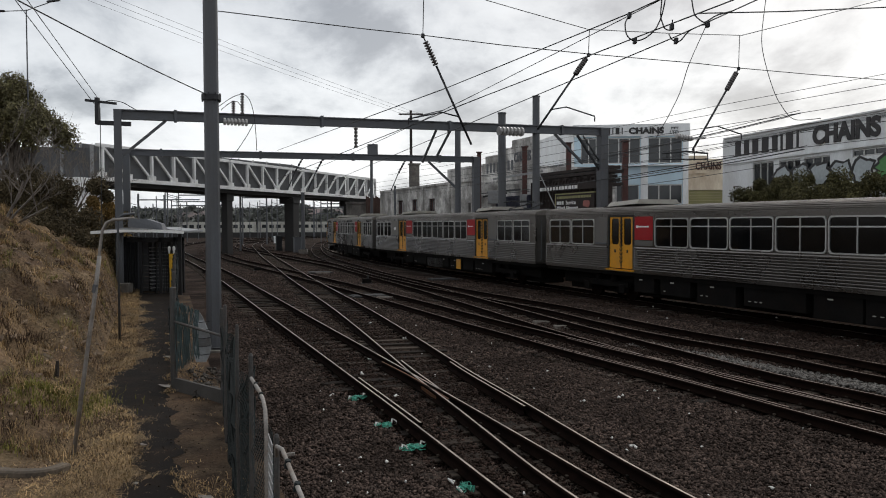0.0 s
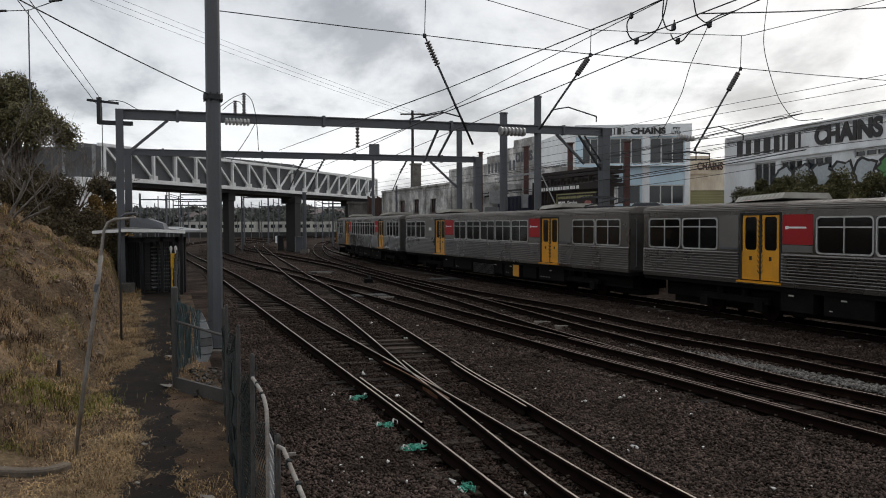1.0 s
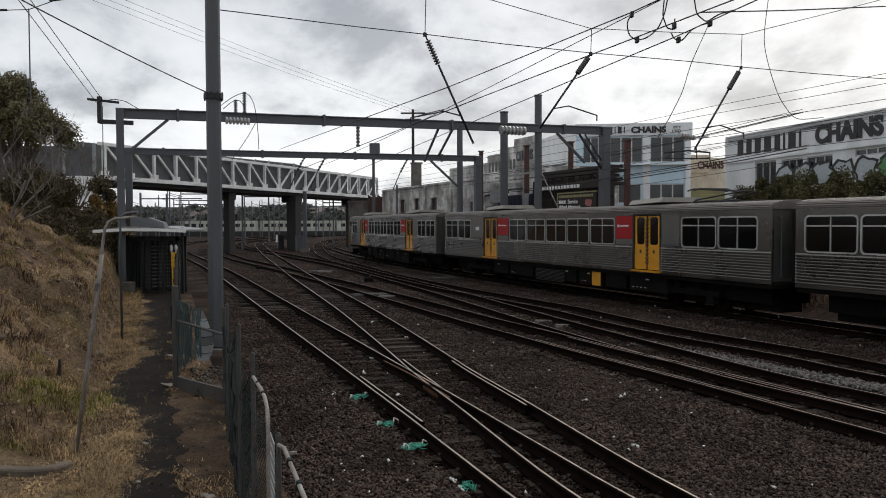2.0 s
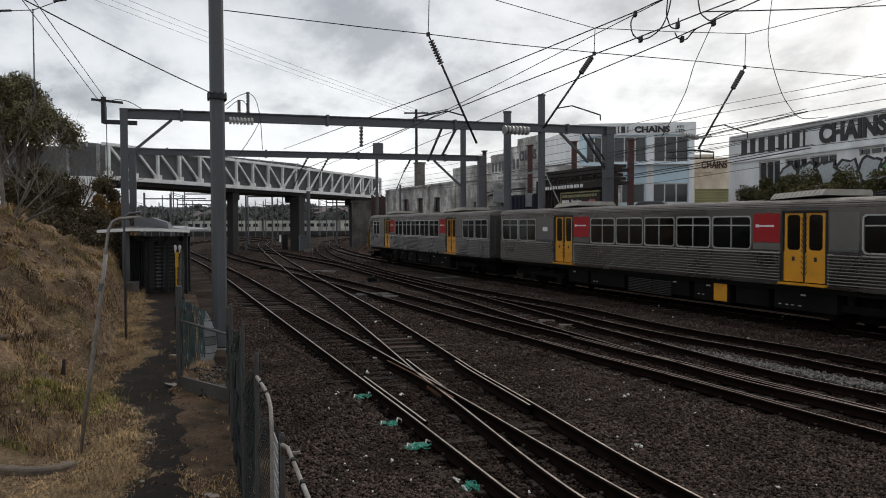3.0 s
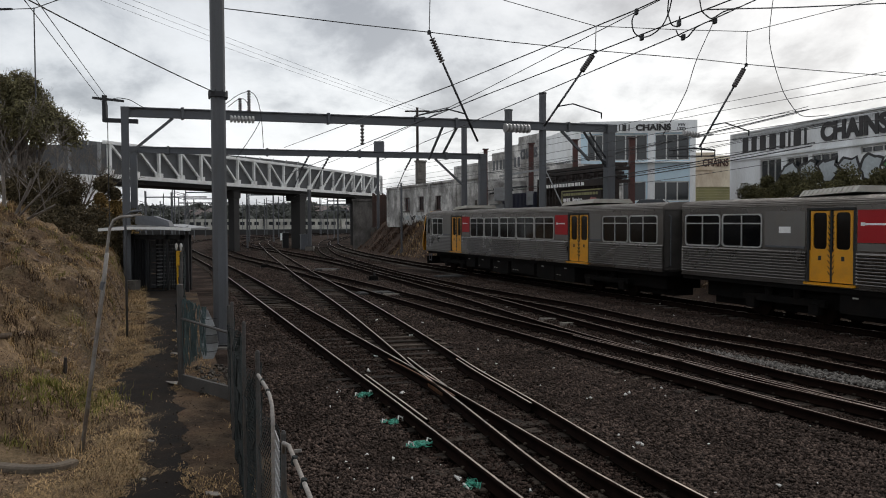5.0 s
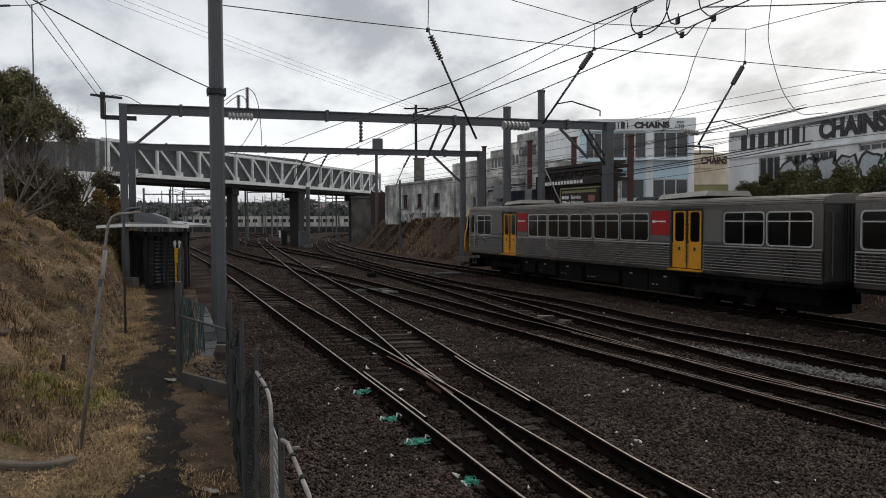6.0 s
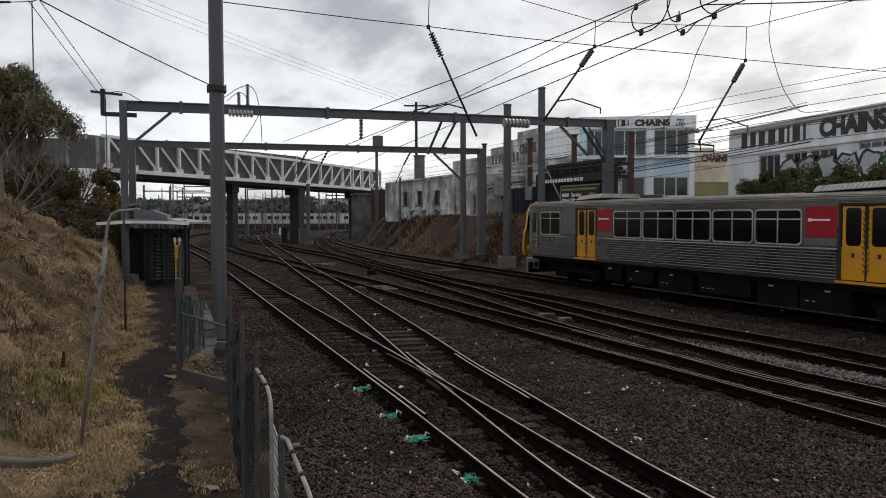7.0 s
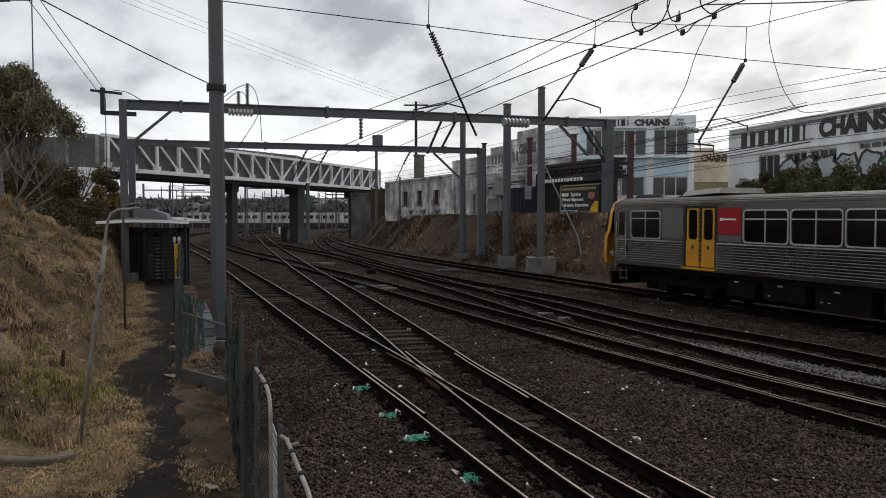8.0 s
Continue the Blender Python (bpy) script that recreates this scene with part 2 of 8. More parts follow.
SCRUB = material("dead_brown_scrub", (0.085, 0.052, 0.036), 0.95, vary=0.3, scale=0.8, bump=0.0, per_island=0.55, spec=0.15)
FENCE_MESH = material("green_black_chain_link", (0.0145, 0.0185, 0.0185), 0.8, 0.0, spec=0.2, vary=0.25, scale=3, bump=0.0)
PIPE = material("weathered_galvanised_pipe", (0.24, 0.22, 0.20), 0.6, 0.4, vary=0.22, scale=6, bump=0.15, dirt=(0.13, 0.085, 0.055), dirt_amount=0.7, dirt_scale=3)
YELLOW = material("safety_yellow_paint", (0.70, 0.38, 0.01), 0.5, vary=0.12, scale=4, dirt=(0.3, 0.17, 0.03), dirt_amount=0.4)
PAPER = material("dirty_pale_paper", (0.26, 0.235, 0.205), 0.9, vary=0.3, scale=9, bump=0.3, dirt=(0.10, 0.08, 0.06), dirt_amount=0.6, dirt_scale=6)
FADED_RED = material("faded_red_sign_paint", (0.34, 0.13, 0.11), 0.8, vary=0.2, scale=3, bump=0.0)
OFFCUT = material("pale_weathered_offcut", (0.21, 0.185, 0.16), 0.9, vary=0.3, scale=6, bump=0.3, stretch=(0.4, 2, 2), per_object=0.2, dirt=(0.07, 0.055, 0.045), dirt_amount=0.6, dirt_scale=3)
TEAL = material("teal_plastic_netting", (0.05, 0.30, 0.21), 0.6, vary=0.25, scale=8, bump=0.0)
WHITE_LITTER = material("white_litter", (0.62, 0.60, 0.57), 0.8, vary=0.15, scale=10)
TIMBER_PLINTH = material("grey_weathered_board", (0.055, 0.050, 0.045), 0.92, vary=0.3, scale=3, bump=0.4, stretch=(0.4, 1, 1))
# green paled and greyed, distance haze put into the colour
FAR_GREEN_HAZED = material("far_hazed_tree_green", (0.085, 0.088, 0.078), 0.95, vary=0.35, scale=0.12, bump=0.0, per_island=0.5)
FAR_TRAIN = material("far_pale_train", (0.40, 0.385, 0.34), 0.7, vary=0.4, scale=0.25, bump=0.0)
FAR_WALL = material("far_house_wall", (0.24, 0.225, 0.21), 0.9, vary=0.15, scale=0.2, bump=0.0, per_object=0.4)
FAR_ROOF = material("far_house_roof", (0.11, 0.085, 0.08), 0.9, vary=0.2, scale=0.3, bump=0.0, per_object=0.4)
GRAFFITI_GREEN = material("graffiti_green", (0.10, 0.26, 0.09), 0.7, vary=0.15)
GRAFFITI_PALE = material("graffiti_pale_grey", (0.42, 0.45, 0.46), 0.75, vary=0.12)
OLIVE_DOOR = material("olive_yellow_shutter", (0.27, 0.25, 0.12), 0.75, vary=0.15, scale=1)
NAVY = material("dark_navy_paint", (0.020, 0.022, 0.045), 0.6, vary=0.2, scale=1.0)
LID = material("cream_roof_lid", (0.36, 0.34, 0.30), 0.6, vary=0.12, scale=2, dirt=(0.2, 0.17, 0.13), dirt_amount=0.5, per_object=0.05)
KERB = material("mossy_kerb_concrete", (0.112, 0.086, 0.061), 0.95, vary=0.35, scale=3, bump=0.5, fine=30, dirt=(0.05, 0.038, 0.026), dirt_amount=0.8, dirt_scale=2.0)
RUST = material("rusty_sheet_iron", (0.060, 0.034, 0.026), 0.9, vary=0.4, scale=1.2, bump=0.3, dirt=(0.03, 0.018, 0.014), dirt_amount=0.7, dirt_scale=0.6, stretch=(1, 1, 0.4))
STRAW_PALE = material("bleached_straw", (0.285, 0.205, 0.116), 0.9, vary=0.4, scale=1.6, bump=0.0, per_island=0.6, dirt=(0.20, 0.13, 0.07), dirt_amount=0.6, dirt_scale=0.7, spec=0.2)
LITTER = material("dead_grass_litter", (0.070, 0.045, 0.028), 0.95, vary=0.35, scale=2, bump=0.0, per_island=0.6, spec=0.15)
GRIT = material("brown_grit", (0.042, 0.031, 0.022), 0.95, vary=0.3, scale=9, bump=0.0, per_island=0.7, spec=0.15)
RAIL_TOP_RUSTY = material("rusty_rail_head", (0.155, 0.112, 0.088), 0.55, 0.3, vary=0.35, scale=2.2, bump=0.05, spec=0.3, dirt=(0.06, 0.038, 0.028), dirt_amount=0.6, dirt_scale=1.2)
LOUVRE = material("dusty_louvre_steel", (0.035, 0.032, 0.029), 0.7, 0.2, vary=0.3, scale=3, per_object=0.1)
NET_TEAL = material("bunched_teal_netting", (0.045, 0.070, 0.070), 0.7, vary=0.3, scale=4, bump=0.0)
POST_GREY = material("dull_fence_post", (0.058, 0.055, 0.052), 0.7, 0.2, vary=0.3, scale=5, bump=0.15, dirt=(0.06, 0.042, 0.03), dirt_amount=0.7, dirt_scale=3)
STONE_FOUL_SHADED = material("fouled_and_shaded_ballast_stone", (0.043, 0.0285, 0.0225), 0.95, vary=0.4, scale=6, bump=0.3, per_island=0.8, dirt=(0.013, 0.008, 0.006), dirt_amount=0.8, dirt_scale=0.6, spec=0.08)
STONE_PALE = material("new_ballast_stone", (0.115, 0.106, 0.096), 0.9, vary=0.3, scale=6, bump=0.3, per_island=0.7, spec=0.15)
STONE_BLACK = material("black_ballast_stone", (0.0120, 0.0074, 0.0055), 0.95, vary=0.4, scale=6, bump=0.3, per_island=0.8, spec=0.05)
SLEEPER_CONCRETE = material("pale_dusty_sleeper", (0.10, 0.088, 0.076), 0.95, vary=0.35, scale=3, bump=0.3, per_object=0.35, spec=0.1, dirt=(0.03, 0.023, 0.018), dirt_amount=0.7, dirt_scale=1.4)
RUST_BRIGHT = material("fresh_orange_rust", (0.125, 0.056, 0.026), 0.8, 0.1, vary=0.35, scale=6, spec=0.2, dirt=(0.05, 0.026, 0.016), dirt_amount=0.7, dirt_scale=3)

# ---------------------------------------------------------------- mesh tools
class Geo:
    """Collects vertices and faces of one mesh."""

    def __init__(self):
        self.v, self.f, self.mi, self.k = [], [], [], 0

    def add(self, verts, faces):
        o = len(self.v)
        self.v.extend(verts)
        self.f.extend([tuple(i + o for i in q) for q in faces])
        self.mi.extend([self.k] * len(faces))
        return self

    def box(self, x0, x1, y0, y1, z0, z1, m=None):
        p = [(x, y, z) for x in (x0, x1) for y in (y0, y1) for z in (z0, z1)]
        if m is not None:
            p = [tuple(m @ Vector(q)) for q in p]
        return self.add(p, [(0, 1, 3, 2), (4, 6, 7, 5), (0, 4, 5, 1), (2, 3, 7, 6), (0, 2, 6, 4), (1, 5, 7, 3)])

    def bar(self, a, b, w, h, up=(0, 0, 1)):
        """A rectangular bar from a to b."""
        a, b = Vector(a), Vector(b)
        d = (b - a).normalized()
        s = d.cross(Vector(up))
        if s.length < 1e-4:
            s = d.cross(Vector((1, 0, 0)))
        s.normalize()
        u = s.cross(d)
        p = [tuple(e + s * sx * w / 2 + u * sz * h / 2) for e in (a, b) for sx in (-1, 1) for sz in (-1, 1)]
        return self.add(p, [(0, 1, 3, 2), (4, 6, 7, 5), (0, 4, 5, 1), (2, 3, 7, 6), (0, 2, 6, 4), (1, 5, 7, 3)])

    def tube(self, pts, r, n=8, cap=True):
        """A round tube along points; r is one radius or one per point."""
        pts = [Vector(p) for p in pts]
        rs = r if isinstance(r, (list, tuple)) else [r] * len(pts)
        side = None
        rings = []
        for i, p in enumerate(pts):
            d = (pts[min(i + 1, len(pts) - 1)] - pts[max(i - 1, 0)]).normalized()
            if side is None:
                side = d.cross(Vector((0, 0, 1)) if abs(d.z) < 0.9 else Vector((1, 0, 0))).normalized()
            else:
                side = (side - d * side.dot(d)).normalized()
            u = d.cross(side)
            rings.append([tuple(p + (side * math.cos(k * math.tau / n) + u * math.sin(k * math.tau / n)) * rs[i]) for k in range(n)])
        v = [q for ring in rings for q in ring]
        f = [(i * n + k, i * n + (k + 1) % n, (i + 1) * n + (k + 1) % n, (i + 1) * n + k) for i in range(len(pts) - 1) for k in range(n)]
        if cap:
            f += [tuple(range(n))[::-1], tuple((len(pts) - 1) * n + k for k in range(n))]
        return self.add(v, f)

    def cyl(self, x, y, z0, z1, r, n=12, r2=None):
        return self.tube([(x, y, z0), (x, y, z1)], [r, r if r2 is None else r2], n)

    def prism(self, poly, z0, z1):
        """An upright prism over a polygon in plan."""
        n = len(poly)
        v = [(x, y, z0) for x, y in poly] + [(x, y, z1) for x, y in poly]
        f = [tuple(range(n))[::-1], tuple(range(n, 2 * n))] + [(i, (i + 1) % n, n + (i + 1) % n, n + i) for i in range(n)]
        return self.add(v, f)

    def extrude(self, prof, a, b):
        """A closed profile of (side, up) swept straight from a to b."""
        a, b = Vector(a), Vector(b)
        d = (b - a).normalized()
        s = d.cross(Vector((0, 0, 1))).normalized()
        u = s.cross(d)
        n = len(prof)
        v = [tuple(e + s * p + u * q) for e in (a, b) for p, q in prof]
        return self.add(v, [tuple(range(n))[::-1], tuple(range(n, 2 * n))] + [(i, (i + 1) % n, n + (i + 1) % n, n + i) for i in range(n)])

    def mesh(self, name, mats, smooth=False):
        me = bpy.data.meshes.new(name)
        me.from_pydata(self.v, [], self.f)
        for m in (mats if isinstance(mats, (list, tuple)) else [mats]):
            me.materials.append(m)
        if any(self.mi):
            me.polygons.foreach_set("material_index", self.mi)
        if smooth:
            me.polygons.foreach_set("use_smooth", [True] * len(me.polygons))
        me.update()
        return me


def part(name, geo, mat, parent=None, label="", smooth=False, bevel=0.0, fix=True):
    """Links a Geo as one mesh object under a thing or a part."""
    me = geo.mesh(name, mat, smooth)
    if fix and len(me.polygons) < 6000:
        bm = bmesh.new()
        bm.from_mesh(me)
        if bevel:
            bmesh.ops.bevel(bm, geom=[e for e in bm.edges if e.is_manifold and e.calc_face_angle(0) > 0.6], offset=bevel, segments=2, profile=0.6, affect="EDGES", clamp_overlap=True)
        bmesh.ops.recalc_face_normals(bm, faces=bm.faces)
        bm.to_mesh(me)
        bm.free()
    ob = new(name, me)
    if parent is not None:
        ob.parent = parent
    if label:
        tagged(ob, label)
    return ob


def thing(name, label, category, at=(0, 0, 0), turn=0.0, group="", kind=""):
    """An Empty at the base of a thing, which carries its parts."""
    e = new(name)
    e.empty_display_size = 0.2
    e.matrix_basis = pose(*at, 0, 0, turn)
    return tagged(e, label, category, group, kind)


def raw_mesh(name, v, f, mats, smooth=False):
    """A big mesh straight from arrays (faces all of one size)."""
    v, f = np.asarray(v, dtype=np.float32), np.asarray(f, dtype=np.int32)
    me = bpy.data.meshes.new(name)
    n, k = f.shape
    me.vertices.add(len(v))
    me.vertices.foreach_set("co", v.ravel())
    me.loops.add(n * k)
    me.loops.foreach_set("vertex_index", f.ravel())
    me.polygons.add(n)
    me.polygons.foreach_set("loop_start", np.arange(0, n * k, k, dtype=np.int32))
    me.polygons.foreach_set("loop_total", np.full(n, k, dtype=np.int32))
    if smooth:
        me.polygons.foreach_set("use_smooth", np.ones(n, dtype=bool))
    for m in (mats if isinstance(mats, (list, tuple)) else [mats]):
        me.materials.append(m)
    me.update(calc_edges=True)
    me.validate()
    return me


def spline(pts, step=0.5):
    """A smooth line (centripetal Catmull-Rom) through plan points, at even steps. Points run (x, y)."""
    p = np.array(pts, float)
    p = np.vstack([2 * p[0] - p[1], p, 2 * p[-1] - p[-2]])
    out = []
    for i in range(1, len(p) - 2):
        t = np.linspace(0, 1, 24, endpoint=False)[:, None]
        a, b, c, d = p[i - 1], p[i], p[i + 1], p[i + 2]
        out.append(0.5 * ((2 * b) + (c - a) * t + (2 * a - 5 * b + 4 * c - d) * t ** 2 + (3 * b - a - 3 * c + d) * t ** 3))
    q = np.vstack(out + [p[-2:-1]])
    s = np.concatenate([[0], np.cumsum(np.hypot(*np.diff(q, axis=0).T))])
    n = max(2, int(s[-1] / step))
    u = np.linspace(0, s[-1], n + 1)
    return np.stack([np.interp(u, s, q[:, 0]), np.interp(u, s, q[:, 1])], 1)


def lateral(line):
    d = np.gradient(line, axis=0)
    d /= np.linalg.norm(d, axis=1)[:, None]
    return np.stack([d[:, 1], -d[:, 0]], 1)


def value_noise(x, y, scale, seed=0):
    """Smooth noise in plan, about -1 to 1, on arrays."""
    r = np.random.RandomState(seed)
    g = r.uniform(-1, 1, (256, 256))
    x, y = np.asarray(x) * scale, np.asarray(y) * scale
    i, j = np.floor(x).astype(int), np.floor(y).astype(int)
    u, w = x - i, y - j
    u, w = u * u * (3 - 2 * u), w * w * (3 - 2 * w)
    a, b, c, d = g[i % 256, j % 256], g[(i + 1) % 256, j % 256], g[i % 256, (j + 1) % 256], g[(i + 1) % 256, (j + 1) % 256]
    return (a * (1 - u) + b * u) * (1 - w) + (c * (1 - u) + d * u) * w


# direction of the main lines: ALONG runs away from the camera's far end towards it, ACROSS away from the camera
TURN = 21.78
ALONG = Vector((math.sin(radians(TURN)), -math.cos(radians(TURN)), 0))
ACROSS = Vector((math.cos(radians(TURN)), math.sin(radians(TURN)), 0))


def plan(p, s, z=0.0):
    """World place from the distance across the lines and along them."""
    return tuple(ACROSS * p + ALONG * s + Vector((0, 0, z)))


# ---------------------------------------------------------------- ground
def foot_x(y):
    """Foot of the cutting beside the footpath."""
    return -0.94 - 0.37 * y


def bank_height(x, y):
    """The dry grass bank on the side of the footpath."""
    x, y = np.asarray(x, float), np.asarray(y, float)
    d = (foot_x(y) - x) * 0.94
    n = value_noise(x, y, 0.6, 3) * 0.26 + value_noise(x, y, 1.7, 4) * 0.27 + value_noise(x, y, 3.7, 41) * 0.14
    cut = np.clip((y - 12.5) / 6, 0, 1)
    steep = np.clip(d / 0.5, 0, 1) * 1.15 * cut
    slope = np.clip(d, 0, 6.5) * (0.50 - 0.04 * cut)
    z = (steep + slope + n * np.clip(d, 0, 1)) * np.clip((y - 9.0) / 2.4, 0, 1)
    return np.where(d > 0, np.minimum(z, 3.35 + 0.25 * n), 0)


def cutting_height(p):
    """The scrub bank beyond the far line, by distance across the lines."""
    return np.interp(p, [20.4, 20.9, 21.4, 23.6, 26.0, 60.0], [-0.36, -0.1, 0.35, 2.75, 2.95, 3.1])


def far_drop(x, y):
    """The bed of the far line lies a little lower than the yard."""
    return 0.10 * np.clip((ACROSS.x * np.asarray(x) + ACROSS.y * np.asarray(y) - 16.7) / 0.8, 0, 1)


def make_ground():
    xs = np.concatenate([[-4000, -1500, -600, -250, -120], np.arange(-80, 60, 1.0), [80, 120, 250, 600, 1500, 4000]])
    ys = np.concatenate([[-4000, -1000, -300, -100, -40], np.arange(-20, 140, 1.0), [160, 200, 260, 400, 700, 1500, 4000]])
    X, Y = np.meshgrid(xs, ys, indexing="ij")
    Z = -0.20 + value_noise(X, Y, 0.3, 1) * 0.02 - far_drop(X, Y)
    Z = np.where((np.abs(X) > 100) | (Y > 150), -0.4, Z)
    v = np.stack([X, Y, Z], -1).reshape(-1, 3)
    m, n = X.shape
    i, j = np.meshgrid(np.arange(m - 1), np.arange(n - 1), indexing="ij")
    a = (i * n + j).ravel()
    f = np.stack([a, a + n, a + n + 1, a + 1], 1)
    tagged(new("ground", raw_mesh("ground", v, f, BALLAST_DIRT, True)), "dark ballast and dirt ground of a railway yard", "ground", kind="structure")


def sheet(name, us, vs, place, mat, label, category):
    U, V = np.meshgrid(us, vs, indexing="ij")
    v = np.stack(place(U, V), -1).reshape(-1, 3)
    m, n = U.shape
    i, j = np.meshgrid(np.arange(m - 1), np.arange(n - 1), indexing="ij")
    a = (i * n + j).ravel()
    f = np.stack([a, a + n, a + n + 1, a + 1], 1)
    return tagged(new(name, raw_mesh(name, v, f, mat, True)), label, category, kind="structure")


def make_banks():
    def left(U, V):
        x = foot_x(V) + 1.35 - U
        z = np.where(U < 1.35, -0.054 - 0.10 * np.clip((V - 20) / 14, 0, 1) + 0.02 * value_noise(x, V, 2, 7), 0) + bank_height(x, V)
        z = np.where(U > 1.35, np.maximum(z, -0.06), z)
        z = z - np.where((x > path_sides(V)[1] + 0.12) & (V < 34), 0.07, 0.0)
        return x, V, z
    sheet("grass_bank", np.concatenate([np.arange(-0.6, 9, 0.11), np.arange(9, 40, 2.0)]), np.concatenate([np.arange(-18, 2, 1.0), np.arange(2, 40, 0.15), np.arange(40, 64, 2.0)]), left, BANK_SOIL,
          "dry grassy bank with broken rock beside the footpath", "bank")

    def right(U, V):
        q = np.asarray(U) + 1.1 * np.clip(-55 - V, 0, 60) ** 2 / 400
        U = np.asarray(U)
        x, y = ACROSS.x * q + ALONG.x * V, ACROSS.y * q + ALONG.y * V
        z = (cutting_height(U) + value_noise(q, V, 0.45, 9) * 0.22 * np.clip((U - 21.2), 0, 1) + value_noise(q, V, 1.5, 10) * 0.07 * np.clip((U - 21), 0, 1) + 0.3) * np.clip((V + 86) / 4, 0, 1) - 0.3
        return x, y, z
    sheet("scrub_embankment", np.concatenate([np.arange(20.4, 27, 0.3), [30, 40, 60, 90]]), np.concatenate([np.arange(-86, 0, 0.6), [4, 8, 14, 22]]), right, SCRUB_SOIL,
          "steep embankment of dead brown scrub and dirt", "embankment")


def path_sides(v):
    """Uneven edges of the footpath: the fence side and the bank side."""
    v = np.asarray(v, float)
    right = -0.335 * v + 0.06 * np.clip((16 - v) / 8, 0, 1) + 0.10 * value_noise(v, v, 0.7, 17) + 0.08 * value_noise(v, v, 2.3, 19) + 0.06 * value_noise(v, v, 6.5, 21)
    wide = np.interp(v, [2, 8, 10.5, 12.2, 14.2, 15.6, 17.5, 21, 26, 34], [0.62, 0.62, 0.50, 0.75, 1.40, 1.00, 0.55, 0.62, 0.90, 1.40])
    wide = wide + 0.13 * value_noise(v, v * 0, 1.1, 18) + 0.15 * value_noise(v, v * 0, 3.1, 20) + 0.07 * value_noise(v, v * 0, 7.1, 22)
    return right, right - wide


def low_level(v):
    return -0.10 * np.clip((np.asarray(v, float) - 20) / 14, 0, 1)


def make_path():
    def surf(U, V):
        right, left = path_sides(V)
        x = right + (left - right) * U
        return x, V, -0.034 + low_level(V) + 0.008 * value_noise(x, V, 1.1, 12)
    sheet("footpath", np.linspace(0.0, 1.0, 8), np.concatenate([np.arange(-18, 2.5, 0.3), np.arange(2.5, 35.2, 0.06)]), surf, ASPHALT, "worn dark asphalt footpath edged with dry grass", "path")

    def side(U, V):
        x = -0.335 * V + 0.42 * np.clip((16 - V) / 8, 0, 1) + 0.75 - 1.65 * U
        under = np.clip((path_sides(V)[0] - 0.03 - x) / 0.08, 0, 1)
        return x, V, -0.040 + low_level(V) + 0.012 * value_noise(x, V, 1.7, 13) * (1 - under) - 0.02 * under
    sheet("dirt_verge", np.linspace(0.0, 1.0, 22), np.concatenate([np.arange(-18, 4, 0.5), np.arange(4, 34.0, 0.1)]), side, DIRT, "bare trodden brown dirt between path and fence", "dirt")


# ---------------------------------------------------------------- tracks
GAUGE = 1.137
T6_START, T6_RADIUS = -41.0, 288.0


def far_line(s):
    """Place and heading of the far line's centre at the distance s along it; it bends beyond T6_START."""
    if s >= T6_START:
        c = ACROSS * 18.74 + ALONG * s
        return c, math.atan2(ALONG.y, ALONG.x)
    a = (T6_START - s) / T6_RADIUS
    base = ACROSS * 18.74 + ALONG * T6_START
    back = -ALONG
    c = base + back * T6_RADIUS * math.sin(a) + ACROSS * T6_RADIUS * (1 - math.cos(a))
    return c, math.atan2(ALONG.y, ALONG.x) - a


LINES = {
    "near": [(3.6, 3.0), (2.55, 5.3), (1.46, 7.85), (0.74, 9.84), (-0.06, 12.1), (-0.82, 14.2), (-2.35, 18.4), (-4.40, 24.0), (-6.80, 30.6), (-10.95, 42.0), (-14.75, 52.0), (-18.7, 62.0), (-25.0, 78.0), (-33.0, 100.0), (-38.7, 125.0), (-40.5, 150.0), (-38, 180), (-25, 225)],
    "turnout": [(3.9, 3.0), (3.0, 5.3), (2.11, 7.85), (1.67, 9.2), (1.18, 11.0), (0.75, 12.6), (0.10, 14.9), (-0.40, 16.9), (-1.28, 20.4), (-2.85, 26.4), (-4.92, 33.8), (-7.4, 42.6), (-10.0, 52.2), (-15.1, 71.0), (-18.2, 83.0), (-25.0, 110.0), (-28.5, 130.0), (-30.0, 150.0), (-27, 185), (-12, 228)],
    "middle": [(9.6, 3.0), (8.4, 6.0), (7.1, 9.2), (6.0, 11.8), (4.88, 14.5), (3.42, 17.8), (2.28, 20.6), (1.02, 23.6), (-1.08, 29.0), (-2.70, 33.0), (-4.66, 37.8), (-6.3, 41.6), (-8.75, 47.4), (-12.85, 56.8), (-17.7, 68.2), (-26, 92), (-33, 120), (-35.5, 145), (-33, 180)],
    "crossover": [(10.2, 5.0), (8.3, 9.2), (6.62, 12.8), (5.82, 14.5), (4.70, 17.9), (3.86, 20.5), (2.92, 23.6), (1.58, 28.3), (-0.25, 34.5), (-2.0, 40.0), (-6.4, 53.5), (-9.7, 62.0), (-14.4, 73.6), (-24, 98), (-30, 122), (-32, 145)],
    "outer": [(13.4, 5.0), (10.6, 10.6), (8.52, 15.0), (7.70, 17.2), (6.15, 20.4), (5.18, 23.0), (4.05, 26.6), (2.40, 30.4), (0.0, 36.2), (-3.1, 45.0), (-5.9, 54.6), (-9.7, 68.6), (-12.9, 85), (-16.4, 108), (-18.6, 130), (-18, 160)],
}


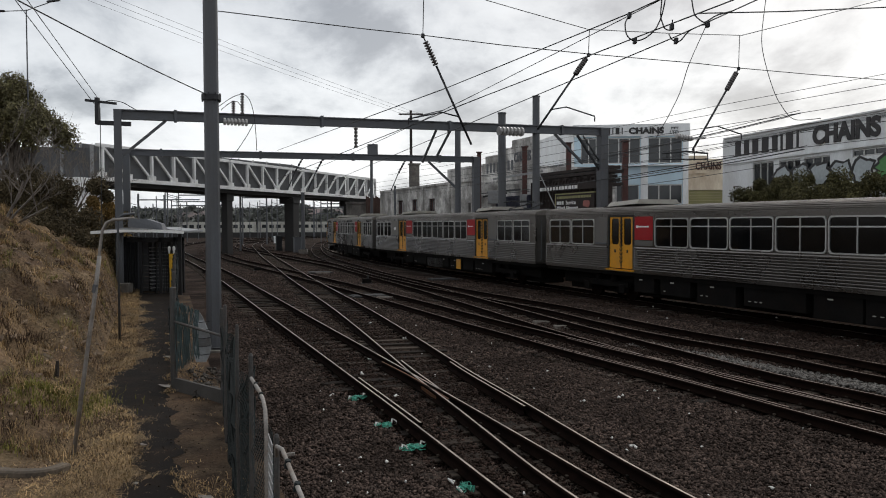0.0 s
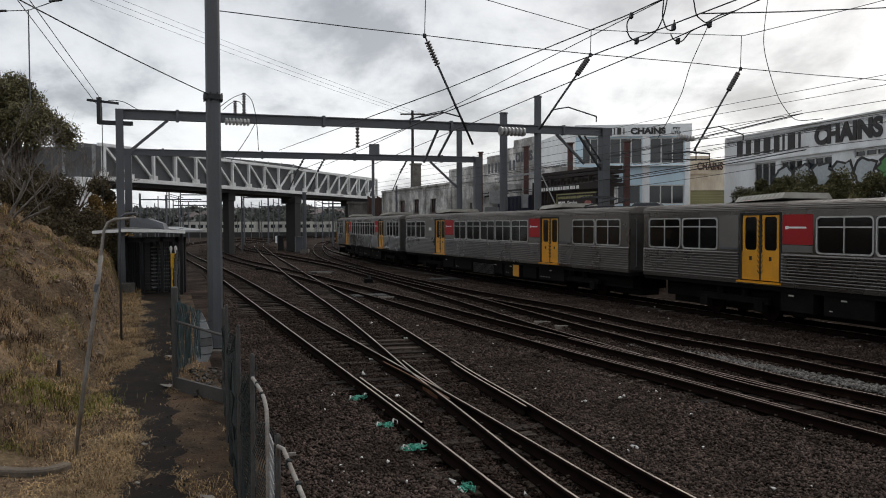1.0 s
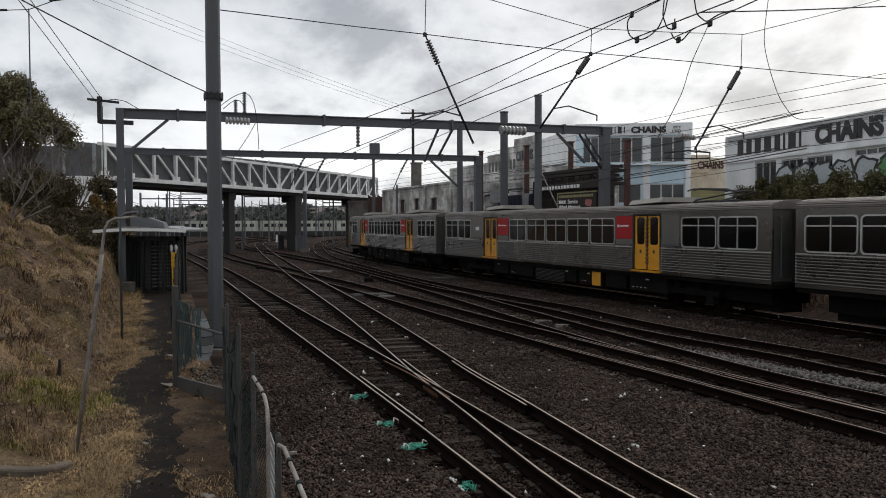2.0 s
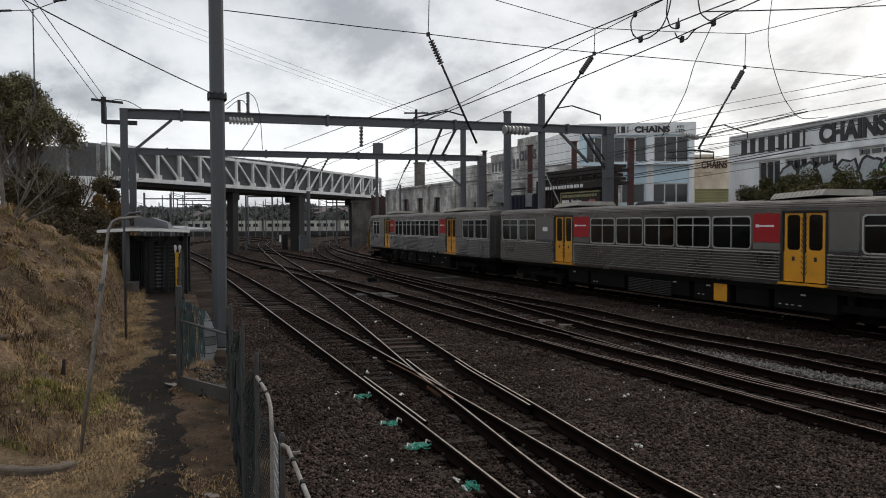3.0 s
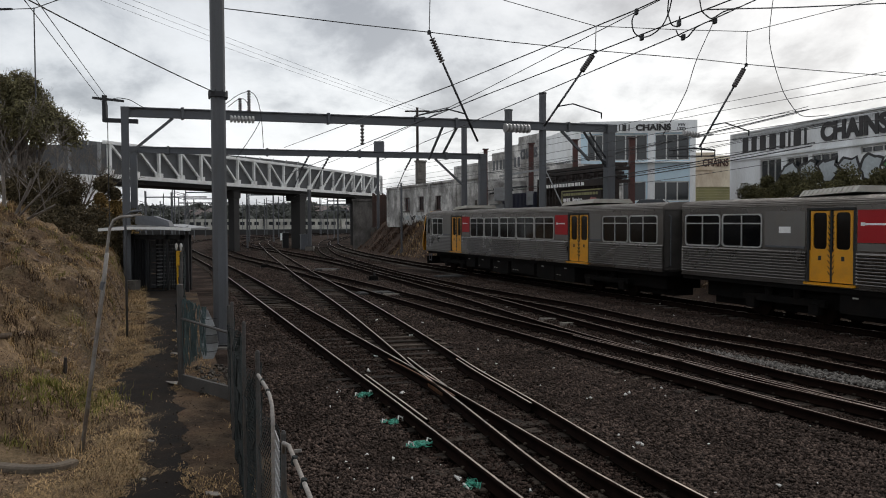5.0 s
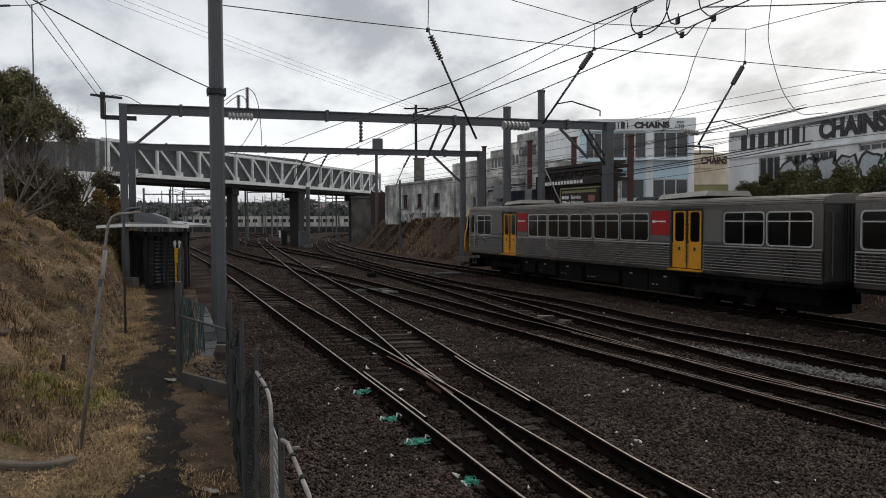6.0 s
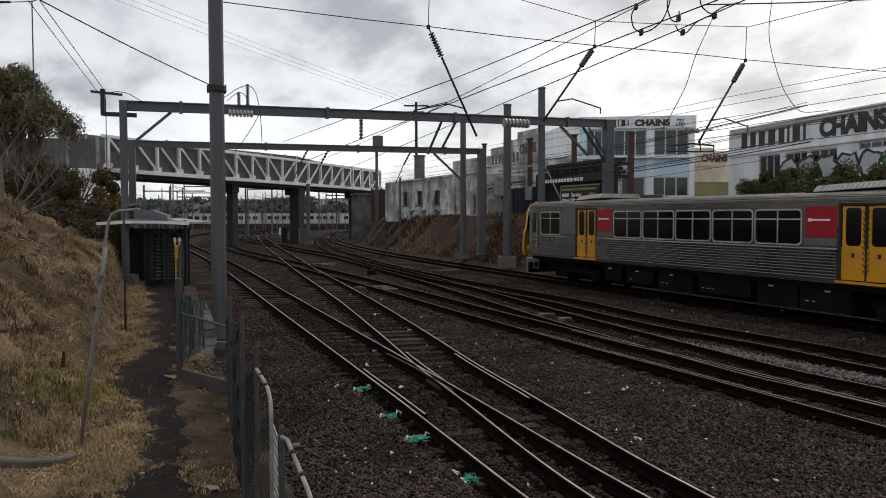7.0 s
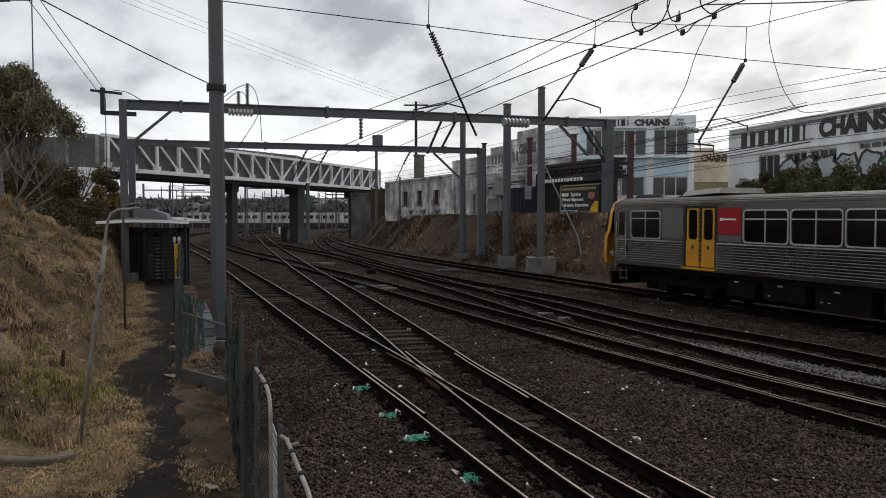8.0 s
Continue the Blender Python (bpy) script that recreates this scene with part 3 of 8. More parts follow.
def sweep_rail(line, off, z0=0.0, top=None):
    """A flat-bottomed rail: head, web and foot swept along a line, with a shiny running top."""
    prof = [(-0.065, -0.15), (0.065, -0.15), (0.065, -0.138), (0.012, -0.115), (0.010, -0.045), (0.034, -0.032), (0.034, -0.008), (0.014, 0.0), (-0.014, 0.0), (-0.034, -0.008), (-0.034, -0.032), (-0.010, -0.045), (-0.012, -0.115), (-0.065, -0.138)]
    la = lateral(line)
    n, k = len(line), len(prof)
    pr = np.array(prof)
    c = line + la * off
    v = np.zeros((n, k, 3))
    v[:, :, 0] = c[:, 0:1] + la[:, 0:1] * pr[:, 0]
    v[:, :, 1] = c[:, 1:2] + la[:, 1:2] * pr[:, 0]
    v[:, :, 2] = z0 + pr[:, 1]
    i, j = np.meshgrid(np.arange(n - 1), np.arange(k), indexing="ij")
    a, b = (i * k + j).ravel(), (i * k + (j + 1) % k).ravel()
    f = np.stack([a, b, b + k, a + k], 1)
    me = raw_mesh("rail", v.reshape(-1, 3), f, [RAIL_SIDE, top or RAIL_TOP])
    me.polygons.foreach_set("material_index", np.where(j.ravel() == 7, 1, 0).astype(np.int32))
    me.update()
    return me


def make_track(line, label, z0=0.0, near=45.0, guards=(), top=None, wood=None):
    t = thing("railway_track", label, "railway track")
    for off in (-GAUGE / 2, GAUGE / 2):
        o = new("rail", sweep_rail(line, off, z0, top))
        o.parent = t
    for off, a, b in guards:
        o = new("check_rail", sweep_rail(line[a:b], off, z0, top))
        o.parent = t
    g = Geo()
    g.box(-1.05, 1.05, -0.115, 0.115, -0.29, -0.166)
    sl = g.mesh("sleeper", wood or SLEEPER)
    s = np.concatenate([[0], np.cumsum(np.hypot(*np.diff(line, axis=0).T))])
    la = lateral(line)
    far = Geo()
    for u in np.arange(0.3, s[-1], 0.66):
        x, y = np.interp(u, s, line[:, 0]), np.interp(u, s, line[:, 1])
        lx, ly = np.interp(u, s, la[:, 0]), np.interp(u, s, la[:, 1])
        m = pose(x, y, z0 + random.uniform(-0.012, 0.008), 0, 0, math.degrees(math.atan2(ly, lx)) + random.uniform(-1.5, 1.5))
        if y < near:
            o = new("sleeper", sl)
            o.parent = t
            o.matrix_basis = m
        elif y < 95:
            far.box(-1.05, 1.05, -0.115, 0.115, -0.27, -0.150, m)
    clips = Geo()
    for u in np.arange(0.3, s[-1], 0.66):
        x, y = np.interp(u, s, line[:, 0]), np.interp(u, s, line[:, 1])
        if 5.0 < y < 15.0:
            m = pose(x, y, z0, 0, 0, math.degrees(math.atan2(np.interp(u, s, la[:, 1]), np.interp(u, s, la[:, 0]))))
            for off in (-GAUGE / 2, GAUGE / 2):
                for q in (-1, 1):
                    c = off + q * 0.062
                    clips.box(c - 0.016, c + 0.016, -0.022, 0.022, -0.142, -0.118, m)
    if clips.v:
        tagged(part("rail_clip_run", clips, SLEEPER, t, "small dull rail clips", fix=False), kind="stuff")
    if far.v:
        tagged(part("far_sleeper_run", far, wood or SLEEPER, t, fix=False), kind="stuff")
    return t


def make_tracks():
    lab = {"near": "near narrow gauge track with rusty rails on dark ballast", "turnout": "track branching across the near line at a frog",
           "middle": "narrow gauge track with dull rails crossing the yard", "crossover": "crossover track joining two yard lines", "outer": "outer yard track with brown rails on pale ballast"}
    for k, pts in LINES.items():
        a, b = np.array(pts[0]), np.array(pts[1])
        back = [tuple(a + (a - b) * n) for n in (9, 6, 3)]
        line = spline(back + pts, 0.6)
        guards = ()
        y = line[:, 1]
        ix = lambda a, b: (int(np.argmin(abs(y - a))), int(np.argmin(abs(y - b))))
        if k == "near":
            guards = ((-GAUGE / 2 + 0.10, *ix(11.2, 15.5)),)
        if k == "turnout":
            guards = ((GAUGE / 2 - 0.10, *ix(12.4, 16.8)),)
        if k == "middle":
            guards = ((-GAUGE / 2 + 0.10, *ix(12.0, 20.0)), (GAUGE / 2 - 0.12, *ix(11.0, 20.0)))
        t = make_track(line, lab[k], guards=guards, top=None if k in ("near", "turnout") else RAIL_TOP_RUSTY)
        if k == "turnout":
            # wing rails and nose of the frog where this track crosses the near line
            for wing, mat in (([(-0.78, 16.48), (-0.42, 15.14), (-0.14, 14.16), (0.06, 13.43)], RAIL_TOP), ([(-1.17, 16.34), (-0.57, 14.86), (-0.19, 13.81), (0.15, 12.81)], RUST_BRIGHT)):
                o = new("wing_rail", sweep_rail(spline(wing, 0.25), 0.0, 0.0, mat))
                o.parent = t
            g = Geo()
            g.prism([(-0.50, 14.75), (-0.38, 14.70), (0.08, 13.25), (0.0, 13.15), (-0.14, 13.55)], -0.15, -0.06)
            part("frog_block", g, RUST_BRIGHT, t, "rusty cast frog block", bevel=0.01)
    pts = [far_line(s)[0] for s in np.arange(14, -190, -1.0)]
    make_track(np.array([(c.x, c.y) for c in pts]), "far running line on which the train moves", z0=-0.1, near=62.0, wood=SLEEPER_CONCRETE)

# ---------------------------------------------------------------- train
SIDE = 1.36
SPEED, NOSE = 6.92, -26.106


def rrect(w, h, r, n=4):
    """A rounded rectangle about the origin, as plan points."""
    pts = []
    for cx, cy, a in ((w / 2 - r, h / 2 - r, 0), (-w / 2 + r, h / 2 - r, 90), (-w / 2 + r, -h / 2 + r, 180), (w / 2 - r, -h / 2 + r, 270)):
        for k in range(n + 1):
            b = radians(a + 90 * k / n)
            pts.append((cx + r * math.cos(b), cy + r * math.sin(b)))
    return pts


def ring(g, outer, inner, to3, d0, d1):
    """A frame between two loops of equal length; to3(u, v, depth) gives the place."""
    n = len(outer)
    v = [to3(*p, d) for d in (d0, d1) for loop in (outer, inner) for p in loop]
    f = []
    for i in range(n):
        j = (i + 1) % n
        f += [(i, j, n + j, n + i), (2 * n + i, 3 * n + i, 3 * n + j, 2 * n + j), (i, 2 * n + i, 2 * n + j, j), (n + i, n + j, 3 * n + j, 3 * n + i)]
    g.add(v, f)


def slab(g, loop, to3, d0, d1):
    n = len(loop)
    v = [to3(*p, d) for d in (d0, d1) for p in loop]
    g.add(v, [tuple(range(n)), tuple(range(2 * n - 1, n - 1, -1))] + [(i, n + i, n + (i + 1) % n, (i + 1) % n) for i in range(n)])


def wall_cells(g, x0, x1, z0, z1, holes, y0, y1):
    """A wall plate with rectangular holes, as boxes between the cuts."""
    xs = sorted({x0, x1, *[h[0] for h in holes], *[h[1] for h in holes]})
    zs = sorted({z0, z1, *[h[2] for h in holes], *[h[3] for h in holes]})
    nx, nz = len(xs) - 1, len(zs) - 1
    full = [[not any(h[0] < (xs[i] + xs[i + 1]) / 2 < h[1] and h[2] < (zs[j] + zs[j + 1]) / 2 < h[3] for h in holes) for j in range(nz)] for i in range(nx)]
    at = lambda i, j, k: (i * (nz + 1) + j) * 2 + k
    is_full = lambda i, j: 0 <= i < nx and 0 <= j < nz and full[i][j]
    f = []
    for i in range(nx):
        for j in range(nz):
            if not full[i][j]:
                continue
            f += [(at(i, j, 0), at(i + 1, j, 0), at(i + 1, j + 1, 0), at(i, j + 1, 0)), (at(i, j, 1), at(i, j + 1, 1), at(i + 1, j + 1, 1), at(i + 1, j, 1))]
            if not is_full(i - 1, j):
                f.append((at(i, j, 0), at(i, j + 1, 0), at(i, j + 1, 1), at(i, j, 1)))
            if not is_full(i + 1, j):
                f.append((at(i + 1, j, 0), at(i + 1, j, 1), at(i + 1, j + 1, 1), at(i + 1, j + 1, 0)))
            if not is_full(i, j - 1):
                f.append((at(i, j, 0), at(i, j, 1), at(i + 1, j, 1), at(i + 1, j, 0)))
            if not is_full(i, j + 1):
                f.append((at(i, j + 1, 0), at(i + 1, j + 1, 0), at(i + 1, j + 1, 1), at(i, j + 1, 1)))
    used = sorted({q for face in f for q in face})
    back = {q: n for n, q in enumerate(used)}
    v = [(x, y, z) for x in xs for z in zs for y in (y0, y1)]
    g.add([v[q] for q in used], [tuple(back[q] for q in face) for face in f])


def side_window(x0, x1, z0, z1, sgn, parent):
    cx, cz, w, h = (x0 + x1) / 2, (z0 + z1) / 2, x1 - x0, z1 - z0
    to3 = lambda u, v, d: (cx + u, sgn * (SIDE + d), cz + v)
    g = Geo()
    ring(g, rrect(w + 0.02, h + 0.02, 0.13), rrect(w - 0.065, h - 0.065, 0.11), to3, -0.03, 0.018)
    g.box(cx - 0.017, cx + 0.017, *sorted((sgn * (SIDE - 0.03), sgn * (SIDE + 0.012))), z0 + 0.04, z1 - 0.04)
    g.box(x0 + 0.04, x1 - 0.04, *sorted((sgn * (SIDE - 0.03), sgn * (SIDE + 0.010))), z1 - 0.30, z1 - 0.262)
    win = part("window", g, TRAIN_FRAME, parent)
    g = Geo()
    slab(g, rrect(w - 0.05, h - 0.05, 0.11), to3, -0.035, -0.015)
    part("pane", g, TRAIN_GLASS, win, "dark tinted pane")


def side_door(x0, x1, sgn, parent):
    z0, z1 = 1.25, 3.16
    mid = (x0 + x1) / 2
    g = Geo()
    y = sorted((sgn * (SIDE - 0.10), sgn * (SIDE + 0.012)))
    g.box(x0 - 0.05, x0 + 0.02, *y, z0 - 0.02, z1 + 0.10)
    g.box(x1 - 0.02, x1 + 0.05, *y, z0 - 0.02, z1 + 0.10)
    g.box(x0 - 0.05, x1 + 0.05, *y, z1 + 0.02, z1 + 0.12)
    part("door_frame", g, RUBBER, parent)
    g = Geo()
    g.box(x0 - 0.08, x1 + 0.08, *sorted((sgn * (SIDE - 0.05), sgn * (SIDE + 0.10))), z0 - 0.09, z0 - 0.03)
    part("door_step", g, TRAIN_YELLOW, parent)
    for a, b in ((x0 + 0.02, mid - 0.03), (mid + 0.03, x1 - 0.02)):
        cx, w = (a + b) / 2, b - a
        g = Geo()
        to3 = lambda u, v, d, cx=cx: (cx + u, sgn * (SIDE + d), (z0 + z1) / 2 + v)
        hole = [(u, v + 0.42) for u, v in rrect(w - 0.24, 0.98, 0.10)]
        outer = []
        for u, v in hole:
            # carry each point of the hole out to the leaf's edge
            k = min((w / 2) / max(abs(u), 1e-6), ((z1 - z0) / 2 - 0.42) / max(abs(v - 0.42), 1e-6))
            outer.append((max(-w / 2, min(w / 2, u * k)), 0.42 + (v - 0.42) * k))
        lo, hi = -(z1 - z0) / 2, (z1 - z0) / 2
        ring(g, outer, hole, to3, -0.055, -0.02)
        low = min(v for u, v in outer)
        g.box(a, b, *sorted((sgn * (SIDE - 0.055), sgn * (SIDE - 0.02))), z0, (z0 + z1) / 2 + low + 0.002)
        leaf = part("door_leaf", g, TRAIN_YELLOW, parent, "yellow sliding door leaf")
        g = Geo()
        slab(g, [(u * 1.04, 0.42 + (v - 0.42) * 1.02) for u, v in hole], to3, -0.06, -0.045)
        part("pane", g, TRAIN_GLASS, leaf, "dark tinted pane")
        g = Geo()
        e = mid - 0.03 if b < mid else mid + 0.03
        q = 1 if b < mid else -1
        for k in range(11):
            z = z0 + 0.2 + k * 0.15
            g.bar((e - q * 0.005, sgn * (SIDE - 0.016), z), (e - q * 0.075, sgn * (SIDE - 0.016), z + 0.09), 0.012, 0.03, (0, 1, 0))
        part("edge_chevrons", g, RUBBER, leaf)
        g = Geo()
        g.box(cx - 0.05, cx + 0.05, *sorted((sgn * (SIDE - 0.022), sgn * (SIDE - 0.016))), 1.83, 1.95)
        part("door_sticker", g, RUBBER, leaf)
    g = Geo()
    g.box(mid - 0.03, mid + 0.03, *sorted((sgn * (SIDE - 0.06), sgn * (SIDE - 0.012))), z0, z1)
    part("door_seal", g, RUBBER, parent)


def side_panel(x0, x1, sgn, parent, red):
    g = Geo()
    y = sorted((sgn * (SIDE - 0.01), sgn * (SIDE + 0.010)))
    if red:
        g.box(x0, x1, *y, 2.33, 3.17)
        p = part("red_panel", g, TRAIN_RED, parent, "red notice panel", bevel=0.004)
        g = Geo()
        yy = sorted((sgn * (SIDE + 0.010), sgn * (SIDE + 0.014)))
        g.box(x0 + 0.16, x1 - 0.22, *yy, 2.78, 2.83)
        g.box(x0 + 0.10, x0 + 0.22, *yy, 2.76, 2.85)
        part("lettering_bar", g, WHITE_MARK, p)
        g = Geo()
        g.box(x0, x1, *y, 2.12, 2.31)
        part("vent_panel", g, TRAIN_PANEL, parent)
    else:
        g.box(x0, x1, *y, 2.12, 3.17)
        p = part("plain_panel", g, TRAIN_PANEL, parent, bevel=0.004)
        g = Geo()
        yy = sorted((sgn * (SIDE + 0.010), sgn * (SIDE + 0.04)))
        g.box(x0 + 0.05, x1, *yy, 2.13, 2.19)
        part("drip_rail", g, GALV, p)
        if x1 - x0 > 1.4:
            g = Geo()
            g.box(x0 + 0.55, x0 + 0.98, *sorted((sgn * (SIDE + 0.010), sgn * (SIDE + 0.014))), 2.55, 2.73)
            part("notice_plate", g, WHITE_MARK, p)


def roof_half():
    return [(SIDE, 3.30), (SIDE + 0.02, 3.33), (SIDE + 0.01, 3.38), (SIDE - 0.04, 3.44), (SIDE - 0.16, 3.49), (SIDE - 0.38, 3.53), (SIDE - 0.75, 3.555), (0.28, 3.57)]


def make_car(label, length, windows, doors, reds, panels, cab, pods, panto=False):
    """One rail car; x runs along it from the end that leaves last, z from the rail top."""
    car = thing("rail_car", label, "train car", group="cars of the train")
    holes = [(a, b, 2.10, 3.10) for a, b in windows] + [(a - 0.04, b + 0.04, 1.20, 3.26) for a, b in doors]
    x0 = 0.45 if cab == "start" else 0.0
    x1 = length - (0.45 if cab == "end" else 0.0)
    g = Geo()
    for sgn in (-1, 1):
        y = sorted((sgn * (SIDE - 0.05), sgn * SIDE))
        wall_cells(g, x0, x1, 1.12, 3.36, holes, *y)
        # fluting below the windows and a few ribs over them, broken at the doors
        spans, a = [], x0 + 0.02
        for d0, d1 in sorted(doors):
            spans.append((a, d0 - 0.07))
            a = d1 + 0.07
        spans.append((a, x1 - 0.02))
        yy = sorted((sgn * (SIDE - 0.005), sgn * (SIDE + 0.016)))
        for a, b in spans:
            for k in range(10):
                z = 1.235 + k * 0.085
                v = [(x, sgn * (SIDE + o), z + h) for x in (a, b) for o, h in ((-0.004, 0.0), (0.040, 0.002), (0.040, 0.020), (-0.004, 0.070))]
                g.add(v, [(0, 4, 5, 1), (1, 5, 6, 2), (2, 6, 7, 3), (0, 1, 2, 3), (4, 7, 6, 5)])
            g.box(a, b, *sorted((sgn * (SIDE - 0.005), sgn * (SIDE + 0.025))), 1.12, 1.20)
            g.box(a, b, *yy, 3.185, 3.21)
        for z in (3.24, 3.30):
            g.box(x0, x1, *yy, z, z + 0.03)
    g.box(x0, x1, -SIDE + 0.05, SIDE - 0.05, 1.12, 1.2)
    part("body", g, STAINLESS, car, "fluted stainless steel body", fix=False)
    # added unseen black sheet down the car's middle, keeps the inside dark
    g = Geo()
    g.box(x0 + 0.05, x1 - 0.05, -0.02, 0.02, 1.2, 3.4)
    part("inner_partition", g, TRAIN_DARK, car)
    # roof with shallow ribs along it
    hf = roof_half()
    ribbed = []
    for (u, z), (u2, z2) in zip(hf, hf[1:]):
        L = math.hypot(u2 - u, z2 - z)
        nu, nz = (z2 - z) / L, -(u2 - u) / L
        for k in range(max(1, round(L / 0.075))):
            a, n = k * 1.0 / max(1, round(L / 0.075)), 1.0 / max(1, round(L / 0.075))
            for f, up in ((0.0, 0.0), (0.35, 0.0), (0.5, 0.022), (0.85, 0.022)):
                q = a + n * f
                ribbed.append((u + (u2 - u) * q + nu * up, z + (z2 - z) * q + nz * up))
    hf = ribbed + [hf[-1]]
    prof = [(-u, z) for u, z in hf] + [(u, z) for u, z in reversed(hf)]
    g = Geo()
    n = len(prof)
    v = [(x, u, z) for x in (x0, x1) for u, z in prof]
    g.add(v, [(i, i + 1, n + i + 1, n + i) for i in range(n - 1)] + [tuple(range(n)), tuple(range(2 * n - 1, n - 1, -1))])
    part("roof", g, ROOF_STEEL, car, "ribbed dusty steel roof", fix=False)
    ends = []
    if cab != "start":
        ends.append(0.0)
    if cab != "end":
        ends.append(length)
    for e in ends:
        q = 1 if e == 0 else -1
        g = Geo()
        g.prism([(e + q * 0.03, -SIDE + 0.03), (e + q * 0.03, SIDE - 0.03), (e + q * 0.10, SIDE - 0.03), (e + q * 0.10, -SIDE + 0.03)], 1.12, 3.40)
        part("end_wall", g, TRAIN_END, car, "dark brown car end")
        g = Geo()
        for k in range(4):
            o = e - q * (0.02 + k * 0.10)
            g.box(*sorted((o, o - q * 0.06)), -0.62, 0.62, 1.2, 3.3)
            g.box(*sorted((o - q * 0.06, o - q * 0.10)), -0.55, 0.55, 1.27, 3.23)
        part("gangway", g, RUBBER, car, "black folded gangway bellows")
        for s in (-1, 1):
            g = Geo()
            g.tube([(e + q * 0.03, s * 1.1, 1.3), (e - q * 0.08, s * 1.1, 1.34), (e - q * 0.08, s * 1.1, 3.06), (e + q * 0.03, s * 1.1, 3.1)], 0.02, 6)
            part("end_handrail", g, GALV, car)
    if cab:
        e, q = (0.0, 1) if cab == "start" else (length, -1)
        g = Geo()
        rows = [(1.12, -0.54), (1.45, -0.56), (2.15, -0.46), (2.35, -0.30), (3.10, -0.14), (3.40, 0.0), (3.58, 0.20)]
        half = [1.36, 1.40, 1.40, 1.39, 1.38, 1.32, 1.05]
        nose = []
        for (z, dx), hw in zip(rows, half):
            nose.append([(e + q * (dx + 0.34), -hw, z), (e + q * (dx + 0.06), -hw + 0.05, z), (e + q * dx, -hw + 0.25, z), (e + q * dx, hw - 0.25, z), (e + q * (dx + 0.06), hw - 0.05, z), (e + q * (dx + 0.34), hw, z)])
        v = [p for r in nose for p in r]
        f = [(i * 6 + j, i * 6 + j + 1, i * 6 + 7 + j, i * 6 + 6 + j) for i in range(len(nose) - 1) for j in range(5)]
        f += [tuple(range(6)), tuple(36 + i for i in range(6))]
        g.add(v, f)
        mask = part("cab_mask", g, TRAIN_YELLOW, car, "yellow moulded cab front", smooth=False, bevel=0.01)
        g = Geo()
        for s in (-1, 1):
            a, b = sorted((s * 0.05, s * 1.30))
            g.add([(e + q * x, y, z) for x, z in ((-0.44, 2.33), (-0.25, 3.08), (-0.22, 2.30), (-0.05, 3.10)) for y in (a, b)],
                  [(0, 1, 3, 2), (4, 6, 7, 5), (0, 4, 5, 1), (2, 3, 7, 6), (0, 2, 6, 4), (1, 5, 7, 3)])
        part("windscreen", g, TRAIN_GLASS, mask)
        for s in (-1, 1):
            g = Geo()
            g.tube([(e + q * -0.63, s * 0.95, 1.45), (e + q * -0.40, s * 0.95, 1.45)], 0.10, 12)
            part("headlight", g, WHITE_MARK, mask)
        # cab side: door with a tall light, filler wall behind the mask
        g = Geo()
        for s in (-1, 1):
            g.box(*sorted((e + q * 0.25, e + q * 0.47)), *sorted((s * (SIDE - 0.06), s * (SIDE - 0.003))), 1.12, 3.40)
        g.box(*sorted((e + q * 0.25, e + q * 0.47)), -1.25, 1.25, 3.2, 3.45)
        part("cab_shell", g, STAINLESS, car)
        for s in (-1, 1):
            g = Geo()
            g.box(*sorted((e + q * 0.50, e + q * 1.02)), *sorted((s * (SIDE - 0.02), s * (SIDE + 0.012))), 1.30, 3.14)
            d = part("cab_door", g, TRAIN_PANEL, car, bevel=0.01)
            g = Geo()
            g.box(*sorted((e + q * 0.58, e + q * 0.95)), *sorted((s * (SIDE + 0.010), s * (SIDE + 0.016))), 2.2, 3.05)
            part("pane", g, TRAIN_GLASS, d)
            g = Geo()
            for dx in (0.46, 1.06):
                g.tube([(e + q * dx, s * (SIDE + 0.05), 1.35), (e + q * dx, s * (SIDE + 0.05), 2.7)], 0.014, 6)
            part("grab_rail", g, TRAIN_FRAME, d)
            g = Geo()
            for z in (0.55, 0.85):
                g.box(*sorted((e + q * 0.55, e + q * 0.98)), *sorted((s * (SIDE - 0.12), s * (SIDE - 0.04))), z, z + 0.035)
            for dx in (0.55, 0.95):
                g.box(*sorted((e + q * dx, e + q * (dx + 0.03))), *sorted((s * (SIDE - 0.10), s * (SIDE - 0.06))), 0.5, 1.15)
            part("cab_step", g, GALV, car)
        g = Geo()
        g.box(*sorted((e + q * -0.75, e + q * 0.2)), -0.16, 0.16, 0.72, 1.0)
        g.box(*sorted((e + q * -0.9, e + q * -0.7)), -0.22, 0.22, 0.68, 1.05)
        part("coupler", g, TRAIN_DARK, car, bevel=0.02)
        g = Geo()
        g.box(*sorted((e + q * -0.35, e + q * -0.2)), -1.1, 1.1, 0.28, 0.75)
        part("pilot", g, TRAIN_DARK, car)
    for a, b in windows:
        for sgn in (-1, 1):
            side_window(a, b, 2.10, 3.10, sgn, car)
    for a, b in doors:
        for sgn in (-1, 1):
            side_door(a, b, sgn, car)
    for red, spans in ((True, reds), (False, panels)):
        for a, b in spans:
            for sgn in (-1, 1):
                side_panel(a, b, sgn, car, red)
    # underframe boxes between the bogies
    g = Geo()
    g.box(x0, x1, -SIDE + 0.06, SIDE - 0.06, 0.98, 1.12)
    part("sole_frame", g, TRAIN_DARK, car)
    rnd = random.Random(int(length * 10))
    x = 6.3
